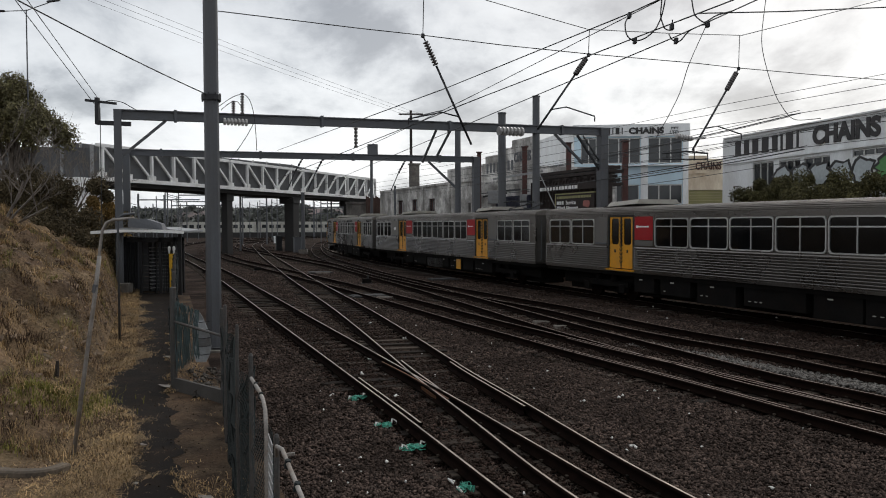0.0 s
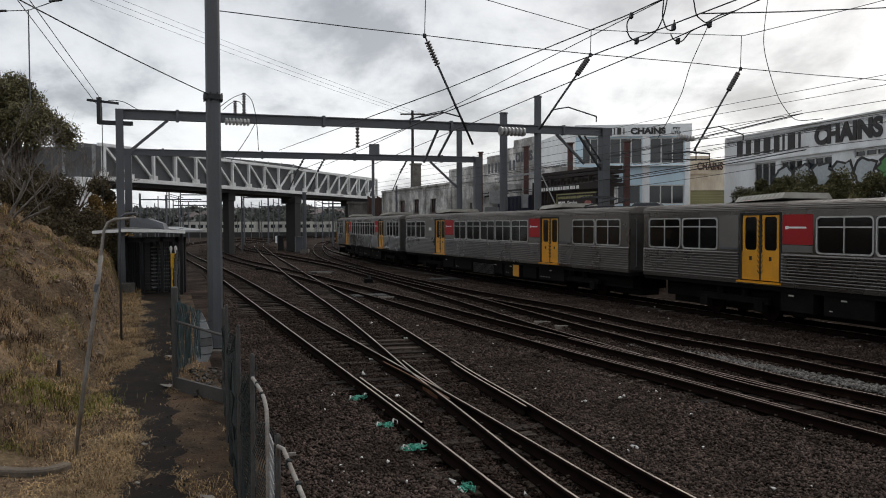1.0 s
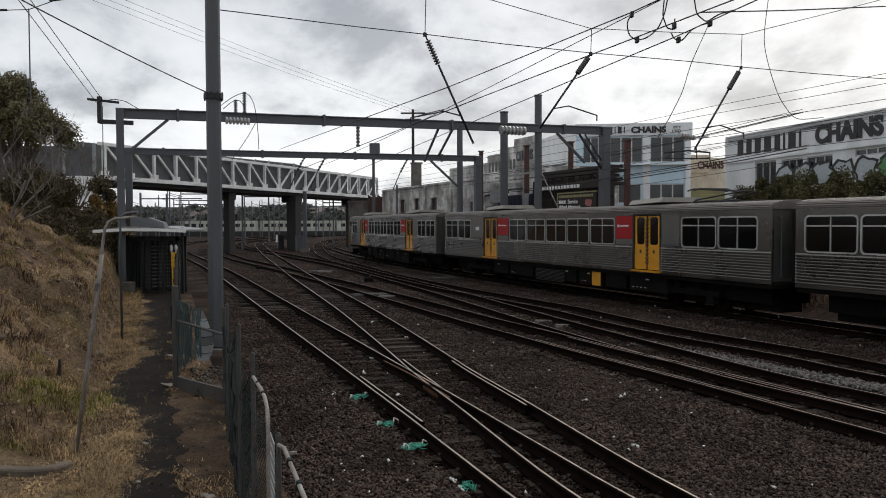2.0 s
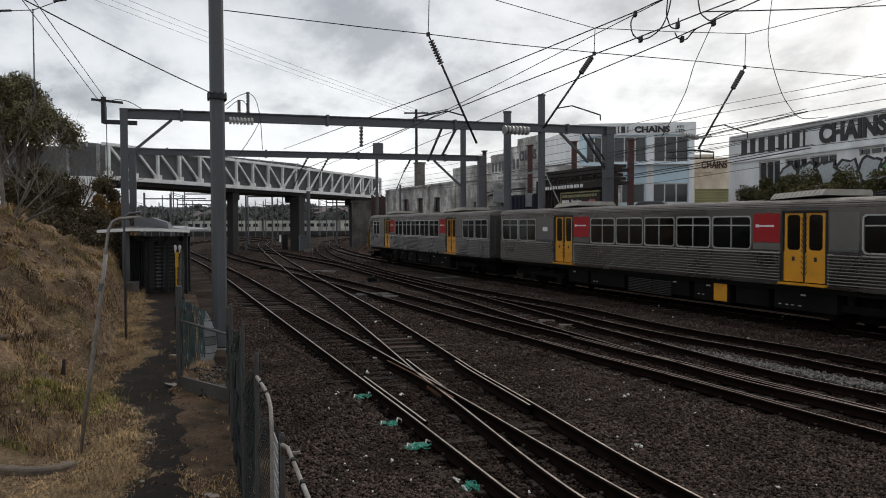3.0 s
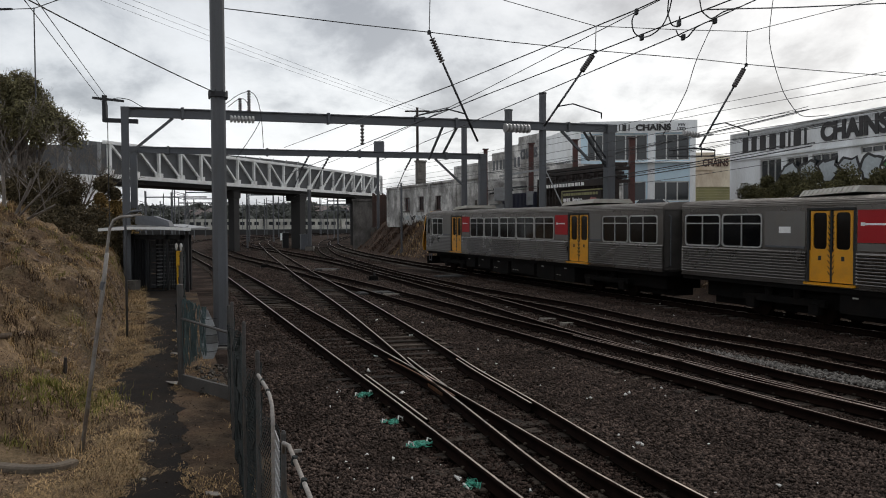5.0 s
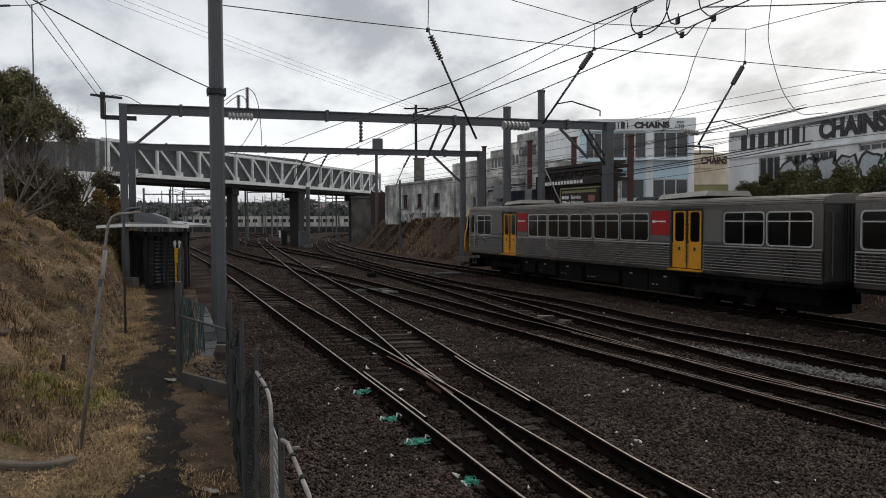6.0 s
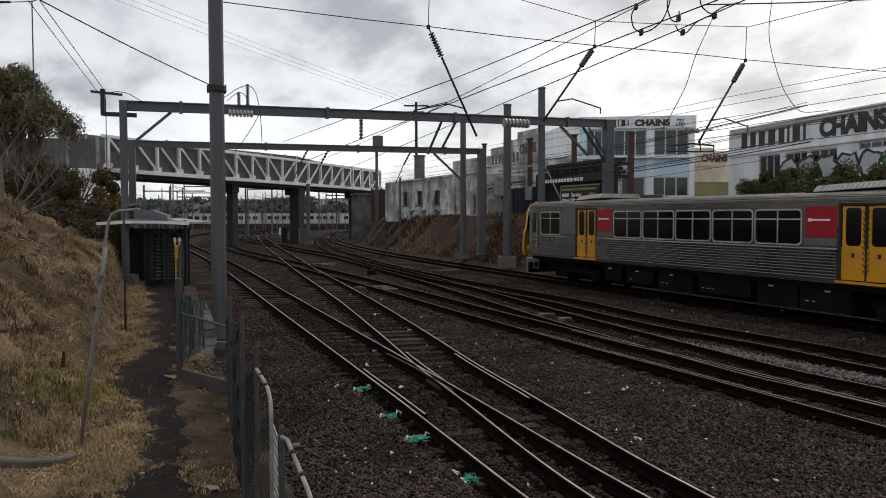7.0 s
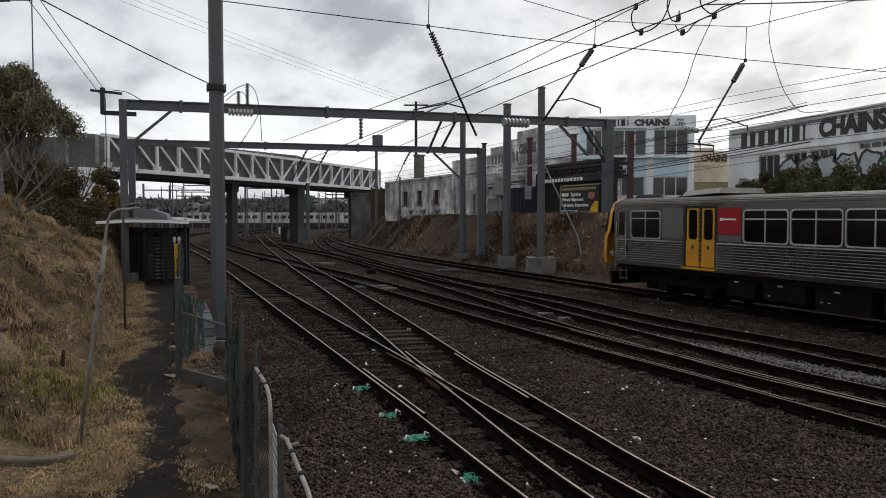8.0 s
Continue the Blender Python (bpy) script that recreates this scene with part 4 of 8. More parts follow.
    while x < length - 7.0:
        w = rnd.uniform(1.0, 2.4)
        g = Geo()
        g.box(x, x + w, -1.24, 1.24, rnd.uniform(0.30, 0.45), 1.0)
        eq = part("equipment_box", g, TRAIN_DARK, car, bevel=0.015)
        if rnd.random() < 0.7:
            g = Geo()
            c = x + w * rnd.uniform(0.3, 0.7)
            g.box(c - 0.09, c + 0.09, -1.252, -1.238, 0.86, 0.90)
            part("marking_plate", g, LID, eq)
        for k in range(rnd.randint(0, 4)):
            g = Geo()
            c = x + 0.15 + k * 0.24 + rnd.uniform(0, 0.06)
            g.box(c, c + 0.10, -1.250, -1.238, 0.56, 0.585)
            part("stencil_mark", g, LID, eq)
        x += w + rnd.uniform(0.08, 0.35)
    # added dark spine under the floor that blocks light from beyond the bogies
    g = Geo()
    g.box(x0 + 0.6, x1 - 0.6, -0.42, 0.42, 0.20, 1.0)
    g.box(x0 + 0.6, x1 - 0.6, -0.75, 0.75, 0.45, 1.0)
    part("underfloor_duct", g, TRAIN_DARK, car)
    if panto:
        g = Geo()
        g.box(15.35, 15.95, -1.26, 1.26, 0.42, 1.02)
        part("battery_box", g, TRAIN_YELLOW, car, "yellow underfloor box", bevel=0.02)
        for k in range(9):
            for sg in (-1, 1):
                g = Geo()
                g.bar((10.75, sg * 1.27, 0.40 + 0.058 * k), (13.25, sg * 1.27, 0.40 + 0.058 * k), 0.05, 0.022)
                part("louvre_slat", g, LOUVRE, car)
    # roof pods
    for a, b in pods:
        def wedge(x0, x1, z0, z1, w0, w1):
            g = Geo()
            g.add([(x0, -0.98, 3.39), (x1, -0.98, 3.39), (x1, 0.98, 3.39), (x0, 0.98, 3.39), (x0, -w0, z0), (x1, -w1, z1), (x1, w1, z1), (x0, w0, z0)],
                  [(0, 1, 2, 3), (4, 7, 6, 5), (0, 4, 5, 1), (1, 5, 6, 2), (2, 6, 7, 3), (3, 7, 4, 0)])
            return g
        pod = part("air_conditioner", wedge(a + 0.95, b - 0.85, 3.56, 3.58, 0.88, 0.84), ROOF_STEEL, car, "dusty roof air conditioner under a pale lid")
        part("front_grille", wedge(a, a + 0.94, 3.45, 3.68, 0.92, 0.90), TRAIN_DARK, pod)
        part("rear_grille", wedge(b - 0.84, b - 0.62, 3.58, 3.50, 0.84, 0.88), TRAIN_DARK, pod)
        # hipped lid that overhangs the case, with ribs down its slopes
        g = Geo()
        l0, l1 = a + 0.85, b - 0.55
        rise = 0.08 / (l1 - l0)
        section = ((-1.00, 3.575), (-0.84, 3.745), (0.84, 3.745), (1.00, 3.575))
        g.add([(x, y, z + rise * (x - l0)) for x in (l0, l1) for y, z in section],
              [(0, 1, 5, 4), (1, 2, 6, 5), (2, 3, 7, 6), (3, 0, 4, 7), (0, 3, 2, 1), (4, 5, 6, 7)])
        for k in range(int((l1 - l0 - 0.1) / 0.16)):
            x = l0 + 0.1 + k * 0.16
            z = rise * (x - l0)
            for sg in (-1, 1):
                g.bar((x, sg * 1.005, 3.58 + z), (x, sg * 0.845, 3.75 + z), 0.04, 0.025)
        part("lid", g, LID, pod, "pale ribbed overhanging lid")
    if panto:
        g = Geo()
        x = length - 3.3
        for s in (-0.55, 0.55):
            g.tube([(x - 1.1, s, 3.63), (x + 1.1, s, 3.63)], 0.035, 6)
            g.tube([(x - 1.0, s, 3.68), (x + 0.9, s * 0.6, 3.91)], 0.028, 6)
            g.tube([(x + 0.9, s * 0.6, 3.91), (x - 0.9, s * 0.8, 4.05)], 0.022, 6)
            for dx in (-1.0, 1.0):
                g.cyl(x + dx, s, 3.51, 3.65, 0.05, 8)
        for dx in (-1.05, -0.75):
            g.tube([(x + dx, -0.85, 3.99), (x + dx, -0.6, 4.07), (x + dx, 0.6, 4.07), (x + dx, 0.85, 3.99)], 0.025, 6)
        part("pantograph", g, DARK_STEEL, car, "folded pantograph")
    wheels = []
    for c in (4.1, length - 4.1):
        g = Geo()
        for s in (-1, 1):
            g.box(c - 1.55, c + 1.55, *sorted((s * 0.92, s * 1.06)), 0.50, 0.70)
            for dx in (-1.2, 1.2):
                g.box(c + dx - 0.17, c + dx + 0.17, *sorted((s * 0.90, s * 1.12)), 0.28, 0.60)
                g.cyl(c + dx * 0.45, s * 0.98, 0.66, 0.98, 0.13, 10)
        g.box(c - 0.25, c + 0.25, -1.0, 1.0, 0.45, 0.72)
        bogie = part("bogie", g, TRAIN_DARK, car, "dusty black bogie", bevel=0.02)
        for dx in (-1.2, 1.2):
            g = Geo()
            g.tube([(0, -0.62, 0), (0, 0.62, 0)], 0.07, 10)
            for s in (-1, 1):
                g.tube([(0, s * 0.51, 0), (0, s * 0.535, 0)], 0.45, 24)
                g.tube([(0, s * 0.535, 0), (0, s * 0.64, 0)], 0.42, 24)
            w = part("wheelset", g, RAIL_SIDE, bogie)
            w.location = (c + dx, 0, 0.42)
            wheels.append((w, c + dx))
    return car, wheels


WIN = lambda a, w, n, pitch: [(a + k * pitch, a + k * pitch + w) for k in range(n)]
END_WINDOWS = [(1.32, 3.08)] + WIN(7.09, 1.77, 5, 1.845) + [(20.08, 21.78), (21.87, 23.57)]
END_DOORS, END_REDS, END_PANELS = [(4.40, 5.86), (17.52, 19.06)], [(5.98, 7.0), (16.36, 17.42)], [(3.2, 4.3), (19.16, 20.0)]
MID_WINDOWS = [(0.18, 1.86), (1.95, 3.63)] + WIN(8.23, 1.70, 5, 1.79) + [(20.98, 22.66), (22.75, 24.43)]
MID_DOORS, MID_REDS, MID_PANELS = [(5.36, 6.84), (18.32, 19.84)], [(6.94, 8.12), (17.18, 18.22)], [(3.75, 5.24), (19.95, 20.88)]


def turned(spans, length):
    return sorted((length - b, length - a) for a, b in spans)


def make_train():
    cars = []
    a = make_car("stainless steel suburban train end car with yellow doors and yellow cab", 23.9, END_WINDOWS, END_DOORS, END_REDS, END_PANELS, "start", [(2.9, 6.1), (15.4, 19.3)])
    b = make_car("stainless steel suburban train middle car with yellow doors and folded pantograph", 25.0, MID_WINDOWS, MID_DOORS, MID_REDS, MID_PANELS, "", [(3.8, 7.1), (16.6, 19.9)], True)
    c = make_car("stainless steel suburban train leading car with yellow doors", 23.9, turned(END_WINDOWS, 23.9), turned(END_DOORS, 23.9), turned(END_REDS, 23.9), turned(END_PANELS, 23.9), "end", [(3.3, 6.6), (16.2, 19.5)])
    return [(a, 0.0, 23.9), (b, 24.9, 25.0), (c, 50.75, 23.9)]


def car_pose(start, length, t):
    s = start + NOSE - SPEED * (8.0 - t)
    a, b = far_line(s + 4.1)[0], far_line(s + length - 4.1)[0]
    d = (b - a).normalized()
    o = a - d * 4.1
    return pose(o.x, o.y, -0.1, 0, 0, math.degrees(math.atan2(d.y, d.x)))


def motions():
    for (car, wheels), start, length in TRAIN:
        walk(car, [(k * 0.5, car_pose(start, length, k * 0.5)) for k in range(17)])
        for w, x in wheels:
            walk(w, [(k * 0.08, pose(x, 0, 0.42, 0, math.degrees(SPEED * k * 0.08 / 0.42), 0)) for k in range(101)])

# ---------------------------------------------------------------- masts, portals and bridge
def octagon_pole(g, x, y, z0, z1, r0, r1=None, n=8):
    g.tube([(x, y, z0), (x, y, z1)], [r0, r1 or r0], n)


def make_mast(label, x, y, z0, z1, r, plinth=None, cap=True, flange=None):
    m = thing("catenary_mast", label, "mast", (x, y, 0))
    g = Geo()
    octagon_pole(g, 0, 0, z0, z1, r, r * 0.94, 12)
    part("pole", g, GALV, m)
    g = Geo()
    g.box(-r * 1.7, r * 1.7, -r * 1.7, r * 1.7, z0, z0 + 0.04)
    for sx in (-1, 1):
        for sy in (-1, 1):
            g.cyl(sx * r * 1.35, sy * r * 1.35, z0, z0 + 0.12, 0.025, 6)
    part("base_plate", g, DARK_STEEL, m)
    if cap:
        g = Geo()
        g.cyl(0, 0, z1 - 0.02, z1 + 0.05, r * 1.08, 12)
        part("cap", g, GALV, m)
    if flange:
        for k in range(8):
            g = Geo()
            g.cyl(r * 1.15 * math.cos(k * 0.785), r * 1.15 * math.sin(k * 0.785), flange - 0.10, flange + 0.10, 0.02, 6)
            part("bolt", g, DARK_STEEL, m)
        g = Geo()
        g.cyl(0, 0, flange - 0.06, flange + 0.06, r * 1.28, 12)
        part("flange", g, DARK_STEEL, m)
    if plinth:
        w, zb = plinth
        g = Geo()
        g.box(-w / 2, w / 2, -w / 2, w / 2, zb, z0)
        part("plinth", g, CONCRETE, m, "stained concrete plinth", bevel=0.03)
    return m


def make_portal(label, a, b, z, deep, cols, brace_at=None, fall=0.0):
    """A portal beam from plan point a to b, its top at z (a lower by fall), on columns (place, base, width)."""
    p = thing("catenary_portal", label, "portal", (0, 0, 0))
    g = Geo()
    A, B = Vector((*a, z - fall - deep / 2)), Vector((*b, z - deep / 2))
    # an I section: flanges and web
    w = deep * 0.62
    prof = [(-w / 2, -deep / 2), (w / 2, -deep / 2), (w / 2, -deep / 2 + 0.05), (0.05, -deep / 2 + 0.06), (0.05, deep / 2 - 0.06), (w / 2, deep / 2 - 0.05), (w / 2, deep / 2), (-w / 2, deep / 2), (-w / 2, deep / 2 - 0.05), (-0.05, deep / 2 - 0.06), (-0.05, -deep / 2 + 0.06), (-w / 2, -deep / 2 + 0.05)]
    g.extrude(prof, A, B)
    part("beam", g, GALV, p, "grey painted steel beam")
    d = (B - A).normalized()
    for f in (0.1, 0.36, 0.62, 0.88):
        g = Geo()
        c = A + (B - A) * f
        g.bar(c - d * 0.06, c + d * 0.06, w + 0.06, deep + 0.10)
        part("beam_splice", g, GALV, p, bevel=0.01)
    for (x, y), zb, cw in cols:
        g = Geo()
        m = pose(x, y, 0, 0, 0, math.degrees(math.atan2(d.y, d.x)))
        g.box(-cw / 2, cw / 2, -cw / 2, cw / 2, zb, z - 0.02 - (fall if (Vector((x, y)) - Vector(a)).length < 3 else 0), m)
        col = part("column", g, GALV, p, bevel=0.02)
        g = Geo()
        g.box(-cw * 0.8, cw * 0.8, -cw * 0.8, cw * 0.8, zb - 0.02, zb + 0.05, m)
        part("base_plate", g, DARK_STEEL, col)
    for q, dirn in (brace_at or ()):
        c = A + d * q
        g = Geo()
        g.bar(c + Vector((0, 0, -1.75)), c + d * dirn * 1.75 + Vector((0, 0, -deep / 2)), 0.12, 0.12)
        part("knee_brace", g, GALV, p)
    return p


def insulator(g, a, b, r=0.09, sheds=7):
    """A shed insulator between two points."""
    a, b = Vector(a), Vector(b)
    pts, rs = [], []
    for k in range(sheds):
        f0, f1 = (k + 0.1) / sheds, (k + 0.75) / sheds
        for f, q in ((f0, 0.45), (f0 + 0.1 / sheds, 1.0), (f1, 0.85), (f1 + 0.05 / sheds, 0.45)):
            pts.append(a + (b - a) * f)
            rs.append(r * q)
    g.tube(pts, rs, 10)


def make_masts_and_portals():
    make_mast("tall grey tubular mast with a bolted flange beside the fence", -5.44, 19.27, -0.15, 11.0, 0.185, plinth=(0.9, -0.35), flange=5.88, cap=False)
    make_portal("grey steel catenary portal across all tracks", (-13.75, 34.0), (9.35, 43.75), 8.05, 0.42,
                [((-13.60, 34.06), 0.25, 0.31), ((8.98, 43.6), 1.2, 0.47)], [(0.35, 1), (23.4, -1)], 0.30)
    make_portal("second grey steel catenary portal before the bridge", (-17.4, 44.0), (2.5, 49.95), 7.03, 0.36,
                [((-17.15, 44.07), -0.45, 0.36), ((2.37, 49.9), 0.35, 0.42)], [(19.3, -1)])
    make_mast("grey tubular mast on a concrete plinth", 5.17, 42.1, 0.63, 9.5, 0.20, plinth=(1.45, -0.25))
    make_mast("grey tubular mast with a flat cap", 3.70, 46.2, 0.50, 9.2, 0.235, plinth=(1.0, -0.2))
    make_mast("grey tubular mast on the scrub embankment", 1.30, 52.5, 0.36, 9.3, 0.20, plinth=(0.8, 0.0))
    make_mast("grey mast on a pale plinth before the bridge pier", -14.75, 87.0, 0.15, 6.3, 0.22, plinth=(0.9, -0.4))
    make_mast("thin dark mast in the yard before the bridge", -22.8, 92.0, -0.3, 7.0, 0.11)
    make_mast("thin dark mast beyond the bridge", -27.5, 128.0, -0.4, 8.5, 0.13)
    make_mast("thin dark mast beside the bent line", -15.0, 112.0, -0.3, 6.2, 0.12)
    make_mast("thin grey post at the foot of the embankment", -3.6, 66.5, 0.2, 6.0, 0.09)
    make_mast("grey mast with a transformer box near the bridge end", -7.0, 84.0, 0.0, 10.6, 0.16)
    g = Geo()
    g.box(-7.35, -6.3, 83.2, 84.0, 9.6, 11.2)
    tagged(part("transformer", g, GALV, None, bevel=0.05), "grey transformer box on a mast", "transformer")
    # stay wire block
    g = Geo()
    c = (7.17, 40.90)
    g.box(c[0] - 0.44, c[0] + 0.44, c[1] - 0.4, c[1] + 0.4, -0.3, 0.56)
    tagged(part("anchor_block", g, CONCRETE, None, bevel=0.05), "concrete anchor block for a mast stay", "anchor block")
    g = Geo()
    g.tube([(5.3, 42.2, 5.6), (c[0] - 0.2, c[1] + 0.3, 1.75), (c[0], c[1], 0.56)], 0.03, 6)
    tagged(part("stay_wire", g, GALV_LIGHT, None), "pale steel stay from a mast to its anchor block", "stay")
    # side arm with insulators on the first portal's column, and the bus insulators on its beam
    g = Geo()
    g.bar((-14.40, 33.9, 7.17), (-13.05, 34.1, 7.13), 0.14, 0.18)
    g.bar((-14.38, 33.9, 7.10), (-14.38, 33.9, 8.22), 0.16, 0.16, (0, 1, 0))
    g.bar((-14.85, 33.8, 8.10), (-13.6, 34.0, 7.98), 0.08, 0.10)
    tagged(part("bracket", g, DARK_STEEL, None), "dark steel side bracket on the portal column", "bracket")
    d = (Vector((9.35, 43.75, 0)) - Vector((-13.75, 34.0, 0))).normalized()

    def on_beam(s, z):
        return Vector((-13.75, 34.0, z - 0.30 * (1 - s / 25.07))) + d * s
    for s, zt, upright in ((5.24, 8.05, True), (10.7, 7.6, False)):
        q = on_beam(s, zt)
        g = Geo()
        if upright:
            insulator(g, q + Vector((-0.25, -0.05, -0.02)), q + Vector((-0.25, -0.05, 0.60)), 0.09, 6)
            insulator(g, q + Vector((0.15, -0.05, -0.02)), q + Vector((0.15, -0.05, 0.95)), 0.09, 8)
        else:
            insulator(g, q + Vector((0, -0.2, 0)), q + Vector((0, -0.2, -1.0)), 0.10, 6)
        tagged(part("insulator", g, PORCELAIN, None), "dark porcelain insulator on the portal beam", "insulator")
    for s, z, w in ((5.2, 7.62, 0.55), (18.97, 7.62, 0.75)):
        q = on_beam(s, z) + Vector((0, -0.5, 0))
        g = Geo()
        insulator(g, q - d * w, q + d * w, 0.17 if s < 10 else 0.24, 7)
        tagged(part("strain_insulator", g, PORCELAIN_PALE, None), "pale ribbed strain insulator below the portal beam", "insulator")
    # drop brackets under both beams
    for s, top, bot in ((14.83, 7.62, 6.0), (15.6, 7.62, 6.3), (23.06, 7.6, 5.4)):
        q = on_beam(s, top)
        g = Geo()
        e = q + d * (-0.75 if s < 20 else 1.7) + Vector((0, 0, bot - top))
        g.bar(q, e, 0.10, 0.10)
        if s > 20:
            g.bar(q + d * 0.35, e + d * 0.35, 0.06, 0.06)
            for f in (0.2, 0.45, 0.7):
                g.bar(q + (e - q) * f, q + (e - q) * f + d * 0.35, 0.05, 0.05)
        tagged(part("drop_bracket", g, DARK_STEEL, None), "dark steel drop bracket under the portal beam", "bracket")
    d2 = (Vector((2.5, 49.95, 0)) - Vector((-17.4, 44.0, 0))).normalized()
    for s in (9.9, 11.1, 16.1):
        q = Vector((-17.4, 44.0, 6.75)) + d2 * s
        g = Geo()
        insulator(g, q, q + Vector((-0.45, -0.1, -0.85)), 0.07, 5)
        g.tube([q + Vector((-0.45, -0.1, -0.85)), q + Vector((-0.9, -0.1, -1.9))], 0.03, 6)
        tagged(part("overhead_dropper", g, DARK_STEEL, None), "dark insulated dropper hanging from the portal", "overhead fitting")


def make_bridge():
    """Footbridge on three piers: a white steel truss with screens, over a dark deck."""
    B0, U = Vector((-25.0, 69.9, 0)), Vector((0.3355, 0.9420, 0))
    NB = Vector((-0.942, 0.3355, 0))
    pan, zb, zt = 2.967, 6.64, 9.27
    br = thing("bridge", "white steel truss bridge over the tracks on dark concrete piers", "bridge", (0, 0, 0))
    node = lambda n, z, back=0.0: B0 + U * (pan * n) + NB * back + Vector((0, 0, z))
    g = Geo()
    g.bar(node(-2.2, zb - 0.05), node(16.6, zb - 0.05), 0.30, 0.34)
    part("bottom_chord", g, WHITE_STEEL, br, bevel=0.02)
    g = Geo()
    g.bar(node(-2.2, zt), node(16, zt), 0.28, 0.26)
    part("top_chord", g, WHITE_STEEL, br, bevel=0.02)
    for n in range(-2, 17):
        g = Geo()
        w = 0.34 if n in (-2, 16) else 0.24
        g.bar(node(n, zb), node(n, zt), w, 0.2, U)
        g.bar(node(n - 0.16, zb + 0.28), node(n + 0.16, zb + 0.28), 0.16, 0.42)
        part("truss_post", g, WHITE_STEEL, br)
    for n in range(-2, 16):
        g = Geo()
        a, b = (node(n, zt), node(n + 1, zb + 0.1)) if n < 7 else (node(n, zb + 0.1), node(n + 1, zt))
        g.bar(a, b, 0.16, 0.17)
        part("truss_diagonal", g, WHITE_STEEL, br)
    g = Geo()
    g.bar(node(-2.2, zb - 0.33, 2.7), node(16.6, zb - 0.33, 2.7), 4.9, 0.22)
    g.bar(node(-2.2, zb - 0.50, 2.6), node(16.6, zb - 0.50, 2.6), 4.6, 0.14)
    part("deck", g, CONCRETE_DARK, br, "deck with edge girders, underside shade in its dark colour")
    for n in range(-2, 16):
        g = Geo()
        g.bar(node(n + 0.03, (zb + zt) / 2 - 0.05, 0.28), node(n + 0.97, (zb + zt) / 2 - 0.05, 0.28), 0.04, zt - zb - 0.2)
        part("screen_panel", g, SCREEN, br)
    for n in range(-2, 16):
        g = Geo()
        za, zc = [9.85 + (k + 2) * 0.05 - 0.22 * max(0, k - 11) for k in (n, n + 1)]
        v = [tuple(node(k, z, 5.0 + o)) for o in (0, 0.05) for k, z in ((n + 0.02, zb), (n + 0.98, zb), (n + 0.98, zc), (n + 0.02, za))]
        g.add(v, [(0, 1, 2, 3), (7, 6, 5, 4), (0, 4, 5, 1), (1, 5, 6, 2), (2, 6, 7, 3), (3, 7, 4, 0)])
        part("far_screen_panel", g, SCREEN, br)
        g = Geo()
        g.bar(node(n, zb, 4.93), node(n, za + 0.08, 4.93), 0.10, 0.10, U)
        part("screen_post", g, GALV_LIGHT, br)
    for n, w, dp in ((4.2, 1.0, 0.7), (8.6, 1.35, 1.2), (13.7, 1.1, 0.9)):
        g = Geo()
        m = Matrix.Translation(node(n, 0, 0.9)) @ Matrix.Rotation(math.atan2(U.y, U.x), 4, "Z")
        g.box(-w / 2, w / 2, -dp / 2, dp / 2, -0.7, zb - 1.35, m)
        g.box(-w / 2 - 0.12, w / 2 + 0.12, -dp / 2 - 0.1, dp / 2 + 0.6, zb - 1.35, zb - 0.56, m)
        part("pier", g, CONCRETE_DARK, br, "concrete pier with a crosshead, bridge shade in its dark colour", bevel=0.06)
    # abutments
    g = Geo()
    m = Matrix.Translation(node(-2.7, 0, 2.6)) @ Matrix.Rotation(math.atan2(U.y, U.x), 4, "Z")
    g.box(-1.2, 1.0, -3.2, 3.4, zb - 0.9, zb - 0.1, m)
    part("abutment_beam", g, RENDER_WHITE, br, "pale abutment beam", bevel=0.05)
    g = Geo()
    g.box(-1.1, 2.3, -2.6, 3.3, -0.4, zb - 0.9, m)
    part("abutment", g, RENDER_WHITE, br, "pale abutment wall", bevel=0.05)
    g = Geo()
    m = Matrix.Translation(node(17.4, 0, 2.6)) @ Matrix.Rotation(math.atan2(U.y, U.x), 4, "Z")
    g.box(-1.2, 2.5, -3.0, 3.2, -0.4, zb - 0.1, m)
    part("abutment", g, ABUTMENT, br, bevel=0.05)
    # approach screens that run off beyond the tree
    ap = thing("approach_screen", "dark mesh screens with pale posts along the bridge approach", "screen fence")
    a = node(-2.25, 0) + Vector((-0.2, 0, 0))
    for k in range(8):
        q, r = a + Vector((-2.2 * k, -0.35 * k, 0)), a + Vector((-2.2 * (k + 1), -0.35 * (k + 1), 0))
        g = Geo()
        g.bar(q + Vector((-0.1, 0, 7.75)), r + Vector((0.1, 0, 7.75)), 0.06, 2.5)
        part("mesh_panel", g, SCREEN, ap)
        g = Geo()
        g.bar(q + Vector((0, -0.1, 6.3)), q + Vector((0, -0.1, 9.2)), 0.22, 0.22, (0, 1, 0))
        part("post", g, GALV_LIGHT, ap)
    g = Geo()
    g.bar(a + Vector((0, 0, 6.3)), a + Vector((-17.6, -2.8, 6.3)), 0.5, 0.5)
    part("kerb", g, RENDER_WHITE, ap)


# ---------------------------------------------------------------- overhead wires
H0, HD = Vector((-5.44, 19.27, 0)), Vector((0.9285, 0.371, 0))


def span(s, z):
    return H0 + HD * s + Vector((0, 0, z))


def sag(a, b, drop, n=14):
    a, b = Vector(a), Vector(b)
    return [a + (b - a) * (k / n) - Vector((0, 0, 4 * drop * (k / n) * (1 - k / n))) for k in range(n + 1)]


